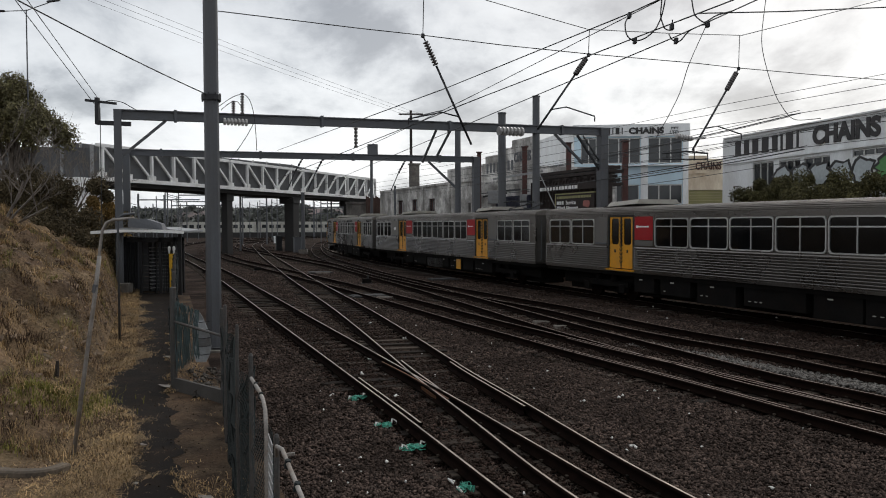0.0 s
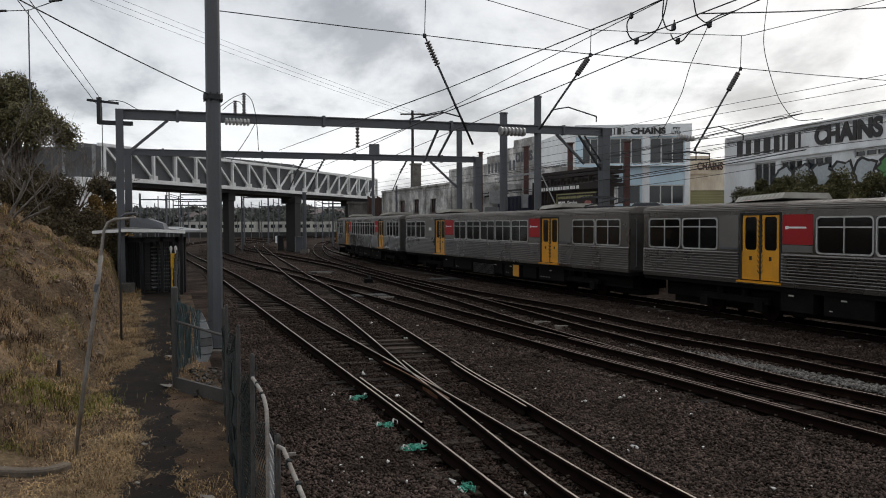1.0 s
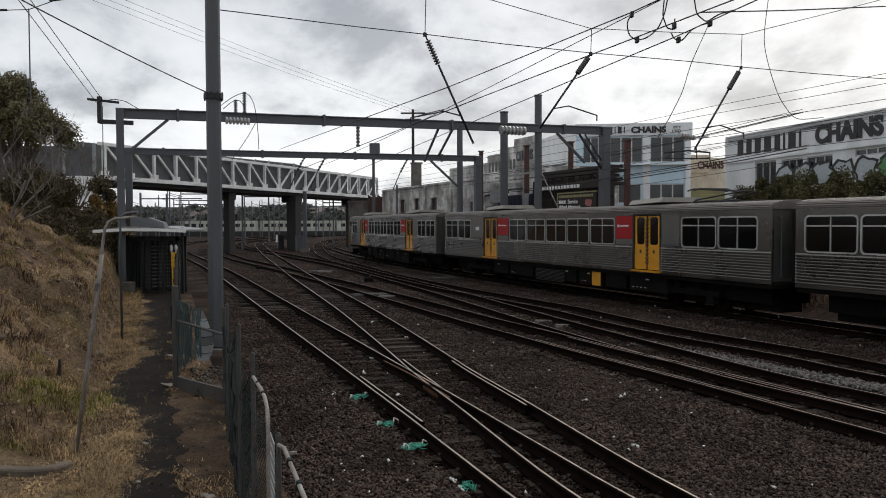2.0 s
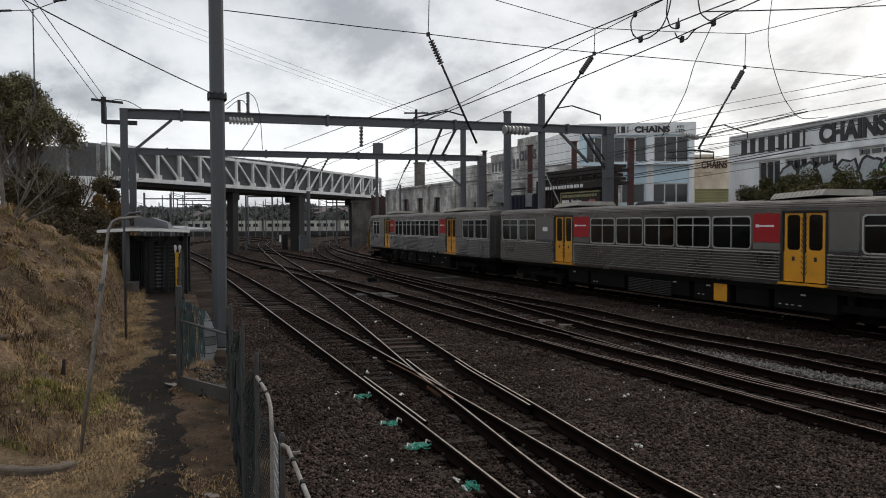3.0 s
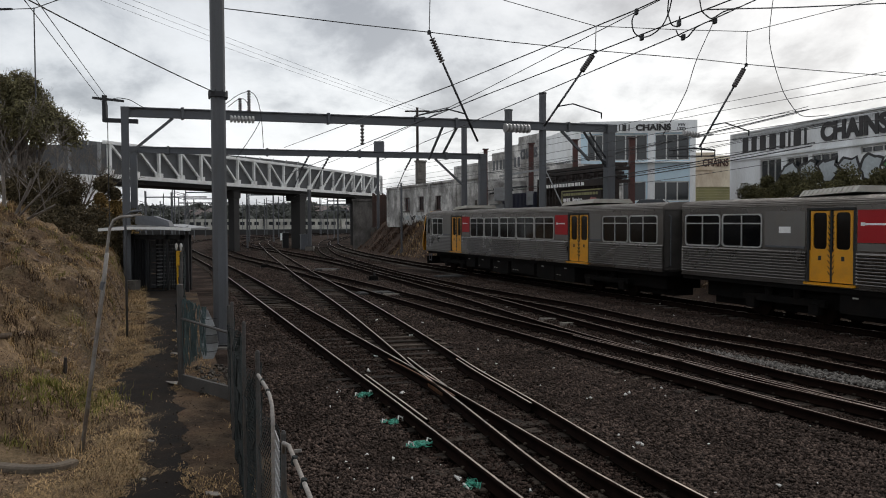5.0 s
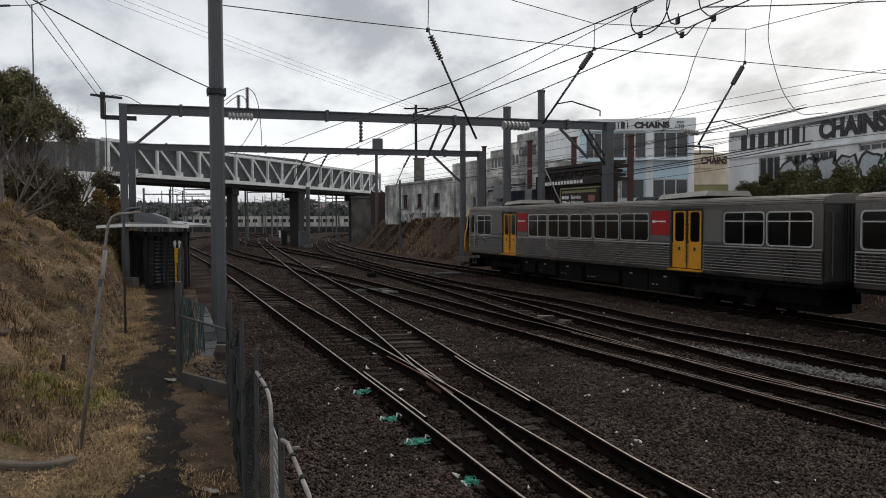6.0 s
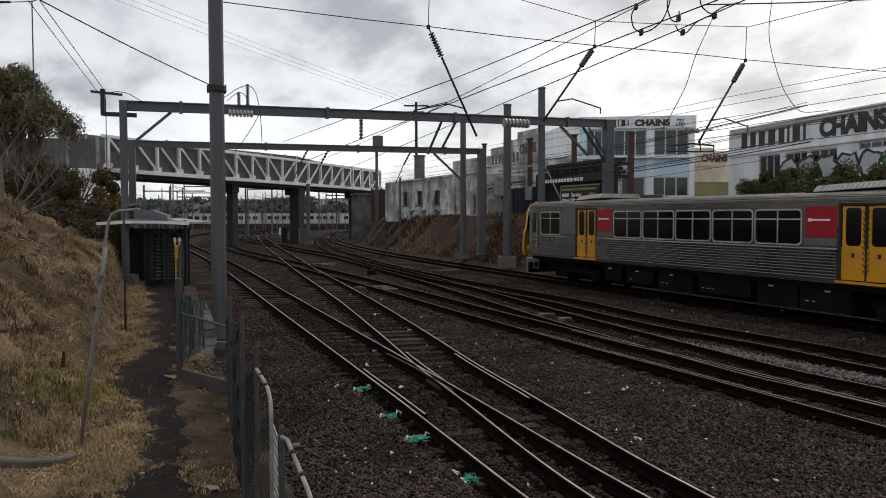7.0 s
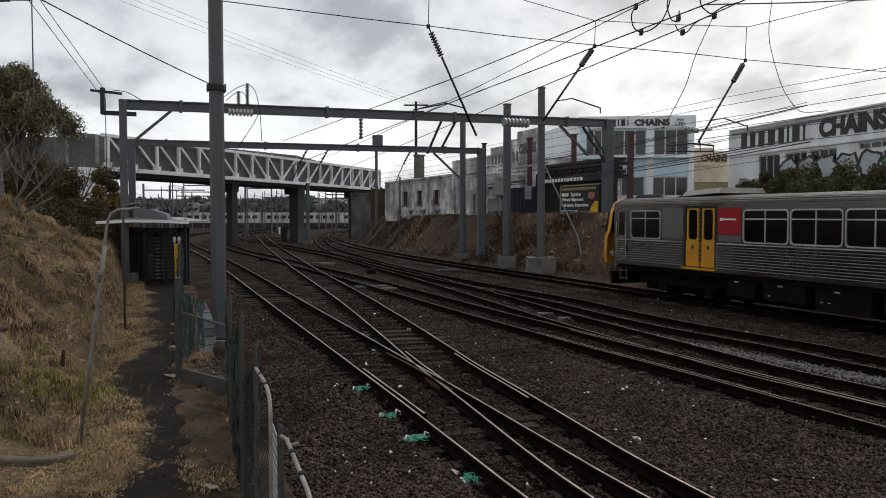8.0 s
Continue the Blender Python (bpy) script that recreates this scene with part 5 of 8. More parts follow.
def wire(name, pts, r, label, mat=None):
    g = Geo()
    g.tube(pts, r * 0.82, 5)
    return tagged(part(name, g, mat or WIRE, None), label, "wire")


def make_wires():
    wire("cross_span_wire", [span(0.18, 7.96), span(3.62, 7.86), span(5.42, 7.83), span(7.80, 7.76), span(10.52, 7.73), span(14.35, 7.74), span(16.10, 7.71), span(19.16, 7.71), span(23.61, 7.76), span(32.29, 7.92)], 0.016, "thin cross span wire between masts")
    wire("cross_span_wire", [span(1.62, 9.85), span(8.23, 8.79), span(10.57, 8.43), span(13.49, 8.57), span(16.19, 8.74), span(20.60, 9.98), span(27.23, 11.89)], 0.014, "thin upper cross span wire carrying droppers")
    arms = [((5.44, 7.82), (6.84, 4.99)), ((10.56, 7.7), (8.89, 5.49)), ((16.08, 7.69), (14.3, 5.07))]
    for (s0, z0), (s1, z1) in arms:
        a = thing("overhead_cantilever", "dark sloping overhead cantilever tube with a ribbed insulator", "cantilever")
        top, bot = span(s0, z0), span(s1, z1)
        i0, i1 = top + (bot - top) * 0.05, top + (bot - top) * 0.27
        g = Geo()
        insulator(g, i0, i1, 0.085, 9)
        part("insulator", g, PORCELAIN, a, smooth=True)
        g = Geo()
        g.tube([i1, bot], 0.032, 8)
        part("tube", g, DARK_STEEL, a, smooth=True)
        g = Geo()
        g.tube([top, i0], 0.02, 6)
        g.cyl(top.x, top.y, top.z - 0.05, top.z + 0.05, 0.05, 8)
        up = {5.44: 8.81, 10.56: 8.42, 16.08: 8.74}[s0]
        g.tube([top, span(s0 + 0.03, up)], 0.012, 5)
        part("hanger", g, DARK_STEEL, a)
        g = Geo()
        k = 1 if s1 < s0 else -1
        mid = top + (bot - top) * 0.74
        g.tube([mid, mid + HD * k * 0.5 + Vector((0, 0, 0.10)), mid + HD * k * 1.45 + Vector((0, 0, -0.12))], 0.02, 6)
        g.tube([mid + HD * k * 1.45 + Vector((0, 0, -0.12)), mid + HD * k * 1.45 + Vector((0, 0, -0.28))], 0.02, 6)
        part("steady_arm", g, DARK_STEEL, a)
    # strain insulators and drop frames beside the third cantilever
    for a, b in (((7.25, 24.3, 5.48), (7.85, 24.6, 5.42)),):
        g = Geo()
        insulator(g, a, b, 0.085, 6)
        g.tube([(b[0], b[1], b[2]), (b[0] + 0.45, b[1] + 0.1, b[2] + 0.05)], 0.02, 6)
        tagged(part("strain_insulator", g, PORCELAIN_PALE, None), "pale ribbed strain insulator on a span wire", "insulator")
    g = Geo()
    g.tube([(6.75, 24.0, 4.92), (7.6, 24.4, 5.02), (8.35, 24.7, 4.98)], 0.03, 6)
    g.tube([(6.75, 24.0, 4.75), (8.35, 24.7, 4.80)], 0.022, 6)
    for f in (0.1, 0.4, 0.7, 1.0):
        g.tube([(6.75 + 1.6 * f, 24.0 + 0.7 * f, 4.75), (6.75 + 1.6 * f, 24.0 + 0.7 * f, 5.0)], 0.018, 5)
    g.tube([(7.88, 24.59, 5.12), (7.88, 24.50, 4.96)], 0.02, 5)
    tagged(part("overhead_strut", g, DARK_STEEL, None), "dark registration frame under the span wires", "bracket")
    # contact and bearer wires above the lines, as straight runs
    runs = [
        ((-11.34, 60, 4.69), (3.8, 13.0, 5.82), 0.013, 0.0), ((3.8, 13.0, 5.82), (5.82, 7.5, 6.17), 0.012, 0.0),
        ((-9.62, 48, 7.29), (0.23, 20.46, 6.3), 0.018, 0.0), ((0.23, 20.46, 6.3), (3.18, 13.29, 6.3), 0.014, 0.0), ((3.18, 13.29, 6.3), (6.5, 4.0, 6.4), 0.014, 0.0),
        ((-9.23, 46, 5.48), (1.1, 20.5, 6.06), 0.018, 0.0), ((1.1, 20.5, 6.06), (4.15, 13.0, 6.19), 0.015, 0.0), ((4.15, 13.0, 6.19), (5.82, 7.5, 6.06), 0.014, 0.0),
        ((-8.0, 52.0, 6.5), (1.0, 21.5, 6.3), 0.014, 0.1), ((1.0, 21.5, 6.3), (3.08, 13.9, 6.3), 0.010, 0.0), ((3.08, 13.9, 6.3), (5.6, 5.0, 6.3), 0.010, 0.0),
    ]
    for a, b, r, s in runs:
        wire("overhead_wire", sag(a, b, s, 8), r, "dark overhead line wire above a track")
    # lines over the far track and beyond
    for p, z, dz in ((18.74, 5.05, 0.0), (18.74, 5.75, 0.05), (18.9, 6.15, 0.1), (20.4, 6.85, 0.1), (21.2, 7.3, 0.1), (16.0, 5.1, 0.0)):
        for s0, s1 in ((20, -24.5), (-24.5, -62)):
            wire("overhead_wire", sag(plan(p, s0, z), plan(p, s1, z), dz, 12), 0.0115, "thin overhead line wire above the far tracks")
    wire("cross_span_wire", [Vector((4.21, 13.0, 6.22)), Vector((6.04, 14.0, 6.51)), Vector((8.86, 15.5, 6.99))], 0.014, "thin span wire joining the jumper loops")
    # feeder wires over the bank to the portal bracket
    for a, b, dr in (((-8.51, 7.84, 10.93), (-14.47, 33.8, 7.96), 0.0), ((-8.08, 7.72, 10.89), (-14.2, 33.9, 7.99), 0.0), ((-7.95, 10.0, 7.15), (-5.5, 19.1, 5.93), 0.10)):
        wire("feeder_wire", sag(a, b, dr), 0.016, "dark feeder wire to a mast")
    lamp = thing("street_lamp", "thin grey street lamp pole with two arms behind the tree", "street lamp", (-22.85, 44.8, 3.0))
    up = 11.83
    g = Geo()
    g.tube([(0, 0, 0), (0, 0, up)], [0.05, 0.035], 8)
    part("pole", g, GALV, lamp)
    for ex, ez in ((-1.57, -0.09), (1.52, 0.47)):
        g = Geo()
        g.tube([(0, 0, up - 0.05), (ex, 0, up + ez)], 0.025, 6)
        part("arm", g, GALV, lamp)
        g = Geo()
        q = 0.35 if ex > 0 else -0.35
        g.extrude([(-0.09, -0.03), (0.09, -0.03), (0.06, 0.06), (-0.06, 0.06)], (ex - q, 0, up + ez * 0.9), (ex + q, 0, up + ez * 1.1))
        part("lamp_head", g, DARK_STEEL, lamp)
    wire("down_lead", sag((-14.1, 33.5, 0.9), (-14.1, 33.5, 7.75), 0.0, 2), 0.022, "thin dark lead running down beside the portal column")
    for k in range(3):
        wire("distant_power_line", sag((-29.6 + 0.4 * k, 60 - k, 21.0 + 0.25 * k), (-4.1 + 1.0 * k, 92, 15.55), 0.3), 0.016, "thin power line running to the street pole")

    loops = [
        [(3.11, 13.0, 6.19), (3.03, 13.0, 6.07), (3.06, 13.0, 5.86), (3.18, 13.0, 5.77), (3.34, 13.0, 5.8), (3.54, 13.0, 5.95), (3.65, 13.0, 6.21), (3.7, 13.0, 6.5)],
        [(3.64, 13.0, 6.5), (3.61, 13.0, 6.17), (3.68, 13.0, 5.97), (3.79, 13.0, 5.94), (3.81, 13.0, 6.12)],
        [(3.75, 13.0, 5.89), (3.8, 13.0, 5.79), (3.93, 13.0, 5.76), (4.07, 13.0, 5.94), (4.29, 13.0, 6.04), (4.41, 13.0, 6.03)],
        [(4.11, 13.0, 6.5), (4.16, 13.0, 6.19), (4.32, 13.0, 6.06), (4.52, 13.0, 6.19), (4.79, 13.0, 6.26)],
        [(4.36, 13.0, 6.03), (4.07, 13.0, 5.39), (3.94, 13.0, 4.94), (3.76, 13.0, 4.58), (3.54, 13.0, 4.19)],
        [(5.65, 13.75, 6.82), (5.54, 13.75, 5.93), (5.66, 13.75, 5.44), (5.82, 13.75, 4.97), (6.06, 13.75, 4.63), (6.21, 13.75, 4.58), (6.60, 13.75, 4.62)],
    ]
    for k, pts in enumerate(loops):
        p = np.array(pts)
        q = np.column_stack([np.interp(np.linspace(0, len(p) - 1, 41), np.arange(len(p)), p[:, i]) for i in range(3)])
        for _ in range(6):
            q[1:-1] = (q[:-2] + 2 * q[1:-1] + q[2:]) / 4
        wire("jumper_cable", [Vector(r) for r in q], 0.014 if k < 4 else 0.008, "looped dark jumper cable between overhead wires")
    for pts in ([(-9.62, 35.6, 7.93), (-9.24, 35.6, 8.25), (-8.91, 35.6, 8.33), (-8.71, 35.6, 8.08), (-8.62, 35.6, 7.68)],
                [(-9.72, 35.6, 8.08), (-9.16, 35.6, 8.50), (-8.61, 35.6, 8.68), (-8.31, 35.6, 8.38), (-8.14, 35.6, 7.63), (-8.08, 35.6, 6.76), (-8.06, 35.6, 6.13)],
                [(-8.2, 35.6, 7.31), (-8.46, 35.6, 6.83), (-8.84, 35.6, 6.26), (-9.27, 35.6, 5.68)],
                [(-14.2, 34.0, 8.05), (-13.84, 34.0, 8.13), (-13.36, 34.0, 8.05), (-13.0, 34.0, 7.84), (-12.77, 34.05, 7.70)]):
        p = np.array(pts)
        q = np.column_stack([np.interp(np.linspace(0, len(p) - 1, 25), np.arange(len(p)), p[:, i]) for i in range(3)])
        for _ in range(4):
            q[1:-1] = (q[:-2] + 2 * q[1:-1] + q[2:]) / 4
        wire("jumper_cable", [Vector(r) for r in q], 0.02, "thin jumper cable over the portal beam")
    for x, z in ((3.11, 6.19), (3.2, 5.78), (3.8, 6.0), (3.87, 5.78), (4.38, 6.04)):
        g = Geo()
        g.box(x - 0.026, x + 0.026, 12.95, 13.06, z - 0.045, z + 0.045)
        tagged(part("wire_clamp", g, DARK_STEEL, None, bevel=0.01), "dark clamp joining cables on an overhead wire", "clamp")
    # street power pole behind the workshop
    pp = thing("power_pole", "timber street power pole with a crossarm", "pole", (-3.1, 92.0, 2.5))
    g = Geo()
    g.tube([(0, 0, -1), (0, 0, 13.4)], [0.2, 0.15], 10)
    part("pole", g, DARK_TIMBER, pp)
    g = Geo()
    g.box(-1.4, 1.4, -0.08, 0.08, 12.9, 13.06)
    g.box(-0.9, 0.9, -0.08, 0.08, 12.2, 12.34)
    part("crossarm", g, DARK_TIMBER, pp)
    g = Geo()
    g.tube([(0.1, 0, 12.5), (1.4, 0, 12.9), (3.6, 0, 13.4)], 0.06, 6)
    part("lamp_arm", g, GALV, pp)


# ---------------------------------------------------------------- the footpath side
def chain_link(g, a, b, h0, h1, z0, cell=0.075, lean=0.0, r=0.006):
    """Diamond wire netting between two uprights: real crossed wires."""
    a, b = Vector((*a, z0)), Vector((*b, z0))
    L = (b - a).length
    d = (b - a).normalized()
    nrm = Vector((-d.y, d.x, 0))
    pt = lambda u, z: a + d * u + Vector((0, 0, z)) + nrm * (lean * z + 0.05 * math.sin(u * 1.7) * z + 0.02 * math.sin(u * 6 + z * 3))
    top = lambda u: h0 + (h1 - h0) * u / L - 0.06 * math.sin(math.pi * (u % 2.4) / 2.4)
    k = -int(2.4 / cell)
    while k * cell < L + 0.1:
        for sg in (1, -1):
            u0 = k * cell if sg == 1 else k * cell + 2.4
            pts = []
            z = 0.0
            while z < 2.4:
                u = u0 + sg * z
                if 0 <= u <= L and z <= top(u):
                    pts.append(pt(u, z))
                z += 0.3
            if len(pts) > 1:
                g.tube(pts, r, 3, False)
        k += 1
    return g


def make_fence():
    f = thing("chain_link_fence", "sagging dark green chain link fence with rusty pipe posts", "fence")
    runs = [((-11.3, 34.3), (-4.62, 13.85), 1.9, 1.75, -0.1, 0.16), ((-3.46, 12.7), (-2.79, 10.39), 1.40, 1.72, 0.0, 0.065), ((-2.79, 10.39), (-1.95, 7.68), 1.72, 1.80, 0.0, 0.06), ((-1.95, 7.68), (-1.39, 5.87), 1.80, 1.72, 0.0, 0.055),
            ((-1.39, 5.87), (-1.04, 4.76), 1.68, 1.66, 0.0, 0.05), ((-0.84, 4.09), (-0.40, 2.6), 1.68, 1.70, 0.0, 0.05)]
    for a, b, h0, h1, z0, cell in runs:
        g = Geo()
        chain_link(g, a, b, h0, h1, z0 - 0.05, cell, r=0.009 if cell > 0.1 else (0.0036 if cell > 0.055 else 0.0027))
        part("netting", g, FENCE_MESH, f, "dark green chain link netting", fix=False)
    # slack second layers of netting where the fence was patched
    for a, b, h0, h1, cell, lean in (((-3.3, 12.2), (-1.75, 7.0), 1.2, 1.6, 0.075, 0.05),):
        g = Geo()
        chain_link(g, a, b, h0, h1, -0.05, cell, lean, 0.0035)
        part("patch_netting", g, FENCE_MESH, f, "slack patch of netting", fix=False)
    # netting torn off and bunched against the corner post
    rnd = random.Random(8)
    g = Geo()
    for k in range(46):
        u = rnd.random()
        x, y = -4.58 + 0.42 * u, 13.85 - 0.12 * u + rnd.uniform(-.05, .05)
        lo = 0.30 + 0.25 * u + rnd.uniform(-.05, .1)
        g.tube([(x + 0.025 * math.sin(j * 0.8 + k), y + 0.03 * math.cos(j * 1.3 + k), lo + (1.50 - 0.15 * u - lo) * j / 9) for j in range(10)], 0.008, 3, False)
    part("bunched_netting", g, NET_TEAL, f, "torn netting bunched against the corner post", fix=False)
    posts = [(-11.3 + 6.68 * k / 7, 34.3 - 20.45 * k / 7, 1.85, 0.028) for k in range(7)] + [(-4.62, 13.85, 1.75, 0.055), (-3.46, 12.7, 1.50, 0.03), (-2.79, 10.39, 1.78, 0.022), (-1.95, 7.68, 1.86, 0.018), (-1.39, 5.87, 1.87, 0.017), (-0.84, 4.09, 1.74, 0.014)]
    for x, y, h, r in posts:
        g = Geo()
        g.tube([(x, y, -0.25), (x, y, h - 0.015), (x, y, h)], [r, r, r * 0.6], 10)
        part("post", g, POST_GREY, f)
    g = Geo()
    g.tube([(-1.39, 5.87, 1.69), (-1.35, 5.74, 1.70), (-1.18, 5.21, 1.73), (-1.10, 4.95, 1.735), (-1.055, 4.81, 1.70), (-1.04, 4.76, 1.60), (-1.04, 4.76, 1.3), (-1.04, 4.76, -0.2)], 0.0125, 10)
    part("hoop_rail", g, PIPE, f, "bent rusty pipe rail and upright", smooth=True)
    g = Geo()
    g.tube([(-0.84, 4.09, 1.62), (-0.83, 4.04, 1.69), (-0.77, 3.88, 1.72), (-0.54, 3.14, 1.72), (-0.40, 2.6, 1.72)], 0.0105, 10)
    part("top_rail", g, PIPE, f, "rusty white pipe rail", smooth=True)
    for x, y, z in ((-1.27, 5.49, 1.715), (-1.14, 5.07, 1.733), (-0.70, 3.65, 1.72), (-0.60, 3.33, 1.72)):
        g = Geo()
        g.tube([(x - 0.004, y, z - 0.022), (x + 0.004, y - 0.006, z + 0.018)], 0.0135, 8)
        part("wire_tie", g, FENCE_MESH, f)
    for k in range(9):
        g = Geo()
        g.bar((-0.985, 4.56, 1.60 - 0.055 * k), (-0.915, 4.34, 1.595 - 0.055 * k), 0.006, 0.040)
        part("grey_slat", g, GALV_LIGHT, f)
    g = Geo()
    g.bar((-0.765, 3.90, 1.685), (-0.712, 3.90, 1.692), 0.012, 0.016)
    part("bracket_stub", g, PIPE, f, bevel=0.003)
    g = Geo()
    g.tube([(-5.0, 15.0, 1.25), (-4.62, 13.85, 1.15), (-3.46, 12.7, 1.05)], 0.022, 6)
    part("brace_rail", g, POST_GREY, f)
    g = Geo()
    g.bar((-4.56, 13.76, 0.03), (-3.48, 12.74, 0.03), 0.06, 0.30)
    part("plinth_board", g, TIMBER_PLINTH, f, "grey weathered board")
    # pale sheet hanging behind the fence, with sagging welded wires
    g = Geo()
    n = 7
    edge = [(-4.50, -4.36, 1.22), (-4.50, -4.30, 1.08), (-4.50, -4.22, 0.92), (-4.50, -4.18, 0.76), (-4.50, -4.17, 0.60), (-4.48, -4.20, 0.44), (-4.44, -4.26, 0.32)]
    v = [(x, 14.55 + 0.03 * math.sin(i * 1.9) + d, z) for d in (0, 0.012) for i, (xa, xb, z) in enumerate(edge) for x in (xa, xb)]
    q = 2 * n
    fc = []
    for i in range(n - 1):
        a = 2 * i
        fc += [(a, a + 1, a + 3, a + 2), (q + a + 2, q + a + 3, q + a + 1, q + a), (a, a + 2, q + a + 2, q + a), (a + 3, a + 1, q + a + 1, q + a + 3)]
    fc += [(1, 0, q, q + 1), (2 * n - 2, 2 * n - 1, q + 2 * n - 1, q + 2 * n - 2)]
    g.add(v, fc)
    tagged(part("plastic_sheet", g, GALV_LIGHT, None), "torn pale sheet hanging behind the fence", "litter")
    g = Geo()
    for k in range(5):
        z = 0.48 + 0.15 * k
        g.tube([(-4.50, 14.52, z), (-4.34, 14.50, z - 0.03), (-4.17, 14.52, z - 0.01)], 0.007, 4)
    part("sheet_wire", g, DARK_STEEL, bpy.data.objects["plastic_sheet"])


def make_turnstile():
    t = thing("turnstile_gate", "dark steel full height turnstile under a pale flat canopy", "turnstile", (-12.51, 34.6, -0.19))
    t.scale = (1.1, 1.1, 1.1)
    g = Geo()
    for x in (-0.95, -0.35, 0.42, 0.98):
        g.box(x - 0.05, x + 0.05, -0.05, 0.05, 0, 2.25)
        g.box(x - 0.05, x + 0.05, 0.95, 1.05, 0, 2.25)
    for y in (0, 1.0):
        g.box(-1.0, 1.03, y - 0.05, y + 0.05, 2.08, 2.25)
        g.box(-1.0, 1.03, y - 0.04, y + 0.04, 0.0, 0.08)
    part("frame", g, DARK_STEEL, t)
    g = Geo()
    g.cyl(0.05, 0.5, 0, 2.1, 0.05, 10)
    part("rotor_post", g, DARK_STEEL, t)
    for k in range(12):
        g = Geo()
        z = 0.25 + k * 0.145
        for a in (0.35, 0.35 + math.tau / 3, 0.35 + 2 * math.tau / 3):
            g.tube([(0.05, 0.5, z), (0.05 + 0.46 * math.cos(a), 0.5 + 0.46 * math.sin(a), z)], 0.02, 6)
        part("rotor_arm", g, GALV_LIGHT, t)
    for x0 in (-0.90, 0.50):
        for k in range(5):
            g = Geo()
            g.cyl(x0 + 0.05 + k * 0.09, 0.0, 0.05, 2.1, 0.014, 6)
            part("side_bar", g, DARK_STEEL, t)
    g = Geo()
    for xa, xb, za, zb in ((-1.82, -0.6, 2.46, 2.58), (-0.6, 0.5, 2.58, 2.60), (0.5, 1.62, 2.60, 2.46)):
        g.add([(x, y, z + d) for d in (0, 0.07) for x, z in ((xa, za), (xb, zb)) for y in (-1.0, 1.7)], [(0, 1, 3, 2), (4, 6, 7, 5), (0, 2, 6, 4), (2, 3, 7, 6), (3, 1, 5, 7), (1, 0, 4, 5)])
    part("canopy", g, GALV_LIGHT, t, "pale sheet metal canopy")
    g = Geo()
    g.bar((-1.86, -1.04, 2.47), (-0.62, -1.04, 2.53), 0.07, 0.11)
    g.bar((-0.62, -1.04, 2.53), (0.5, -1.04, 2.53), 0.07, 0.10)
    g.bar((0.5, -1.04, 2.53), (1.66, -1.04, 2.47), 0.07, 0.11)
    part("gutter", g, WHITE_MARK, t, "white gutter")
    g = Geo()
    g.box(-1.31, -1.19, -0.1, 0.02, 0, 2.6)
    part("canopy_post", g, DARK_STEEL, t)
    g = Geo()
    g.box(1.14, 1.26, -0.1, 0.02, 0, 2.6)
    part("canopy_post", g, DARK_STEEL, t)
    for k in range(14):
        g = Geo()
        g.box(-0.95, 0.98, 1.08, 1.12, 0.06 + 0.15 * k, 0.202 + 0.15 * k)
        part("cage_slat", g, GALV, t)
    g = Geo()
    g.box(-1.15, -0.95, 0.1, 1.4, 0, 2.3)
    part("side_screen", g, DARK_STEEL, t)
    g = Geo()
    g.box(-1.35, -0.62, -0.55, 0.05, -0.25, 0.42)
    tagged(part("concrete_block", g, CONCRETE, None, bevel=0.03), "low concrete block beside the turnstile", "block").matrix_basis = pose(-12.45, 34.1, -0.05)
    y = thing("gate_post", "yellow gate post with two white globes", "post", (-11.43, 34.2, -0.12))
    y.scale = (1.15, 1.15, 1.15)
    g = Geo()
    g.box(-0.09, 0.09, -0.07, 0.07, 0.95, 1.5)
    part("box", g, YELLOW, y, bevel=0.02)
    g = Geo()
    g.cyl(-0.06, 0, -0.1, 0.98, 0.035, 8)
    part("pole", g, YELLOW, y)
    for x in (-0.09, 0.08):
        g = Geo()
        g.tube([(x, 0, 1.5), (x, 0, 1.6), (x, 0, 1.66), (x, 0, 1.74), (x, 0, 1.79)], [0.03, 0.04, 0.058, 0.05, 0.015], 10)
        part("globe", g, WHITE_MARK, y, smooth=True)


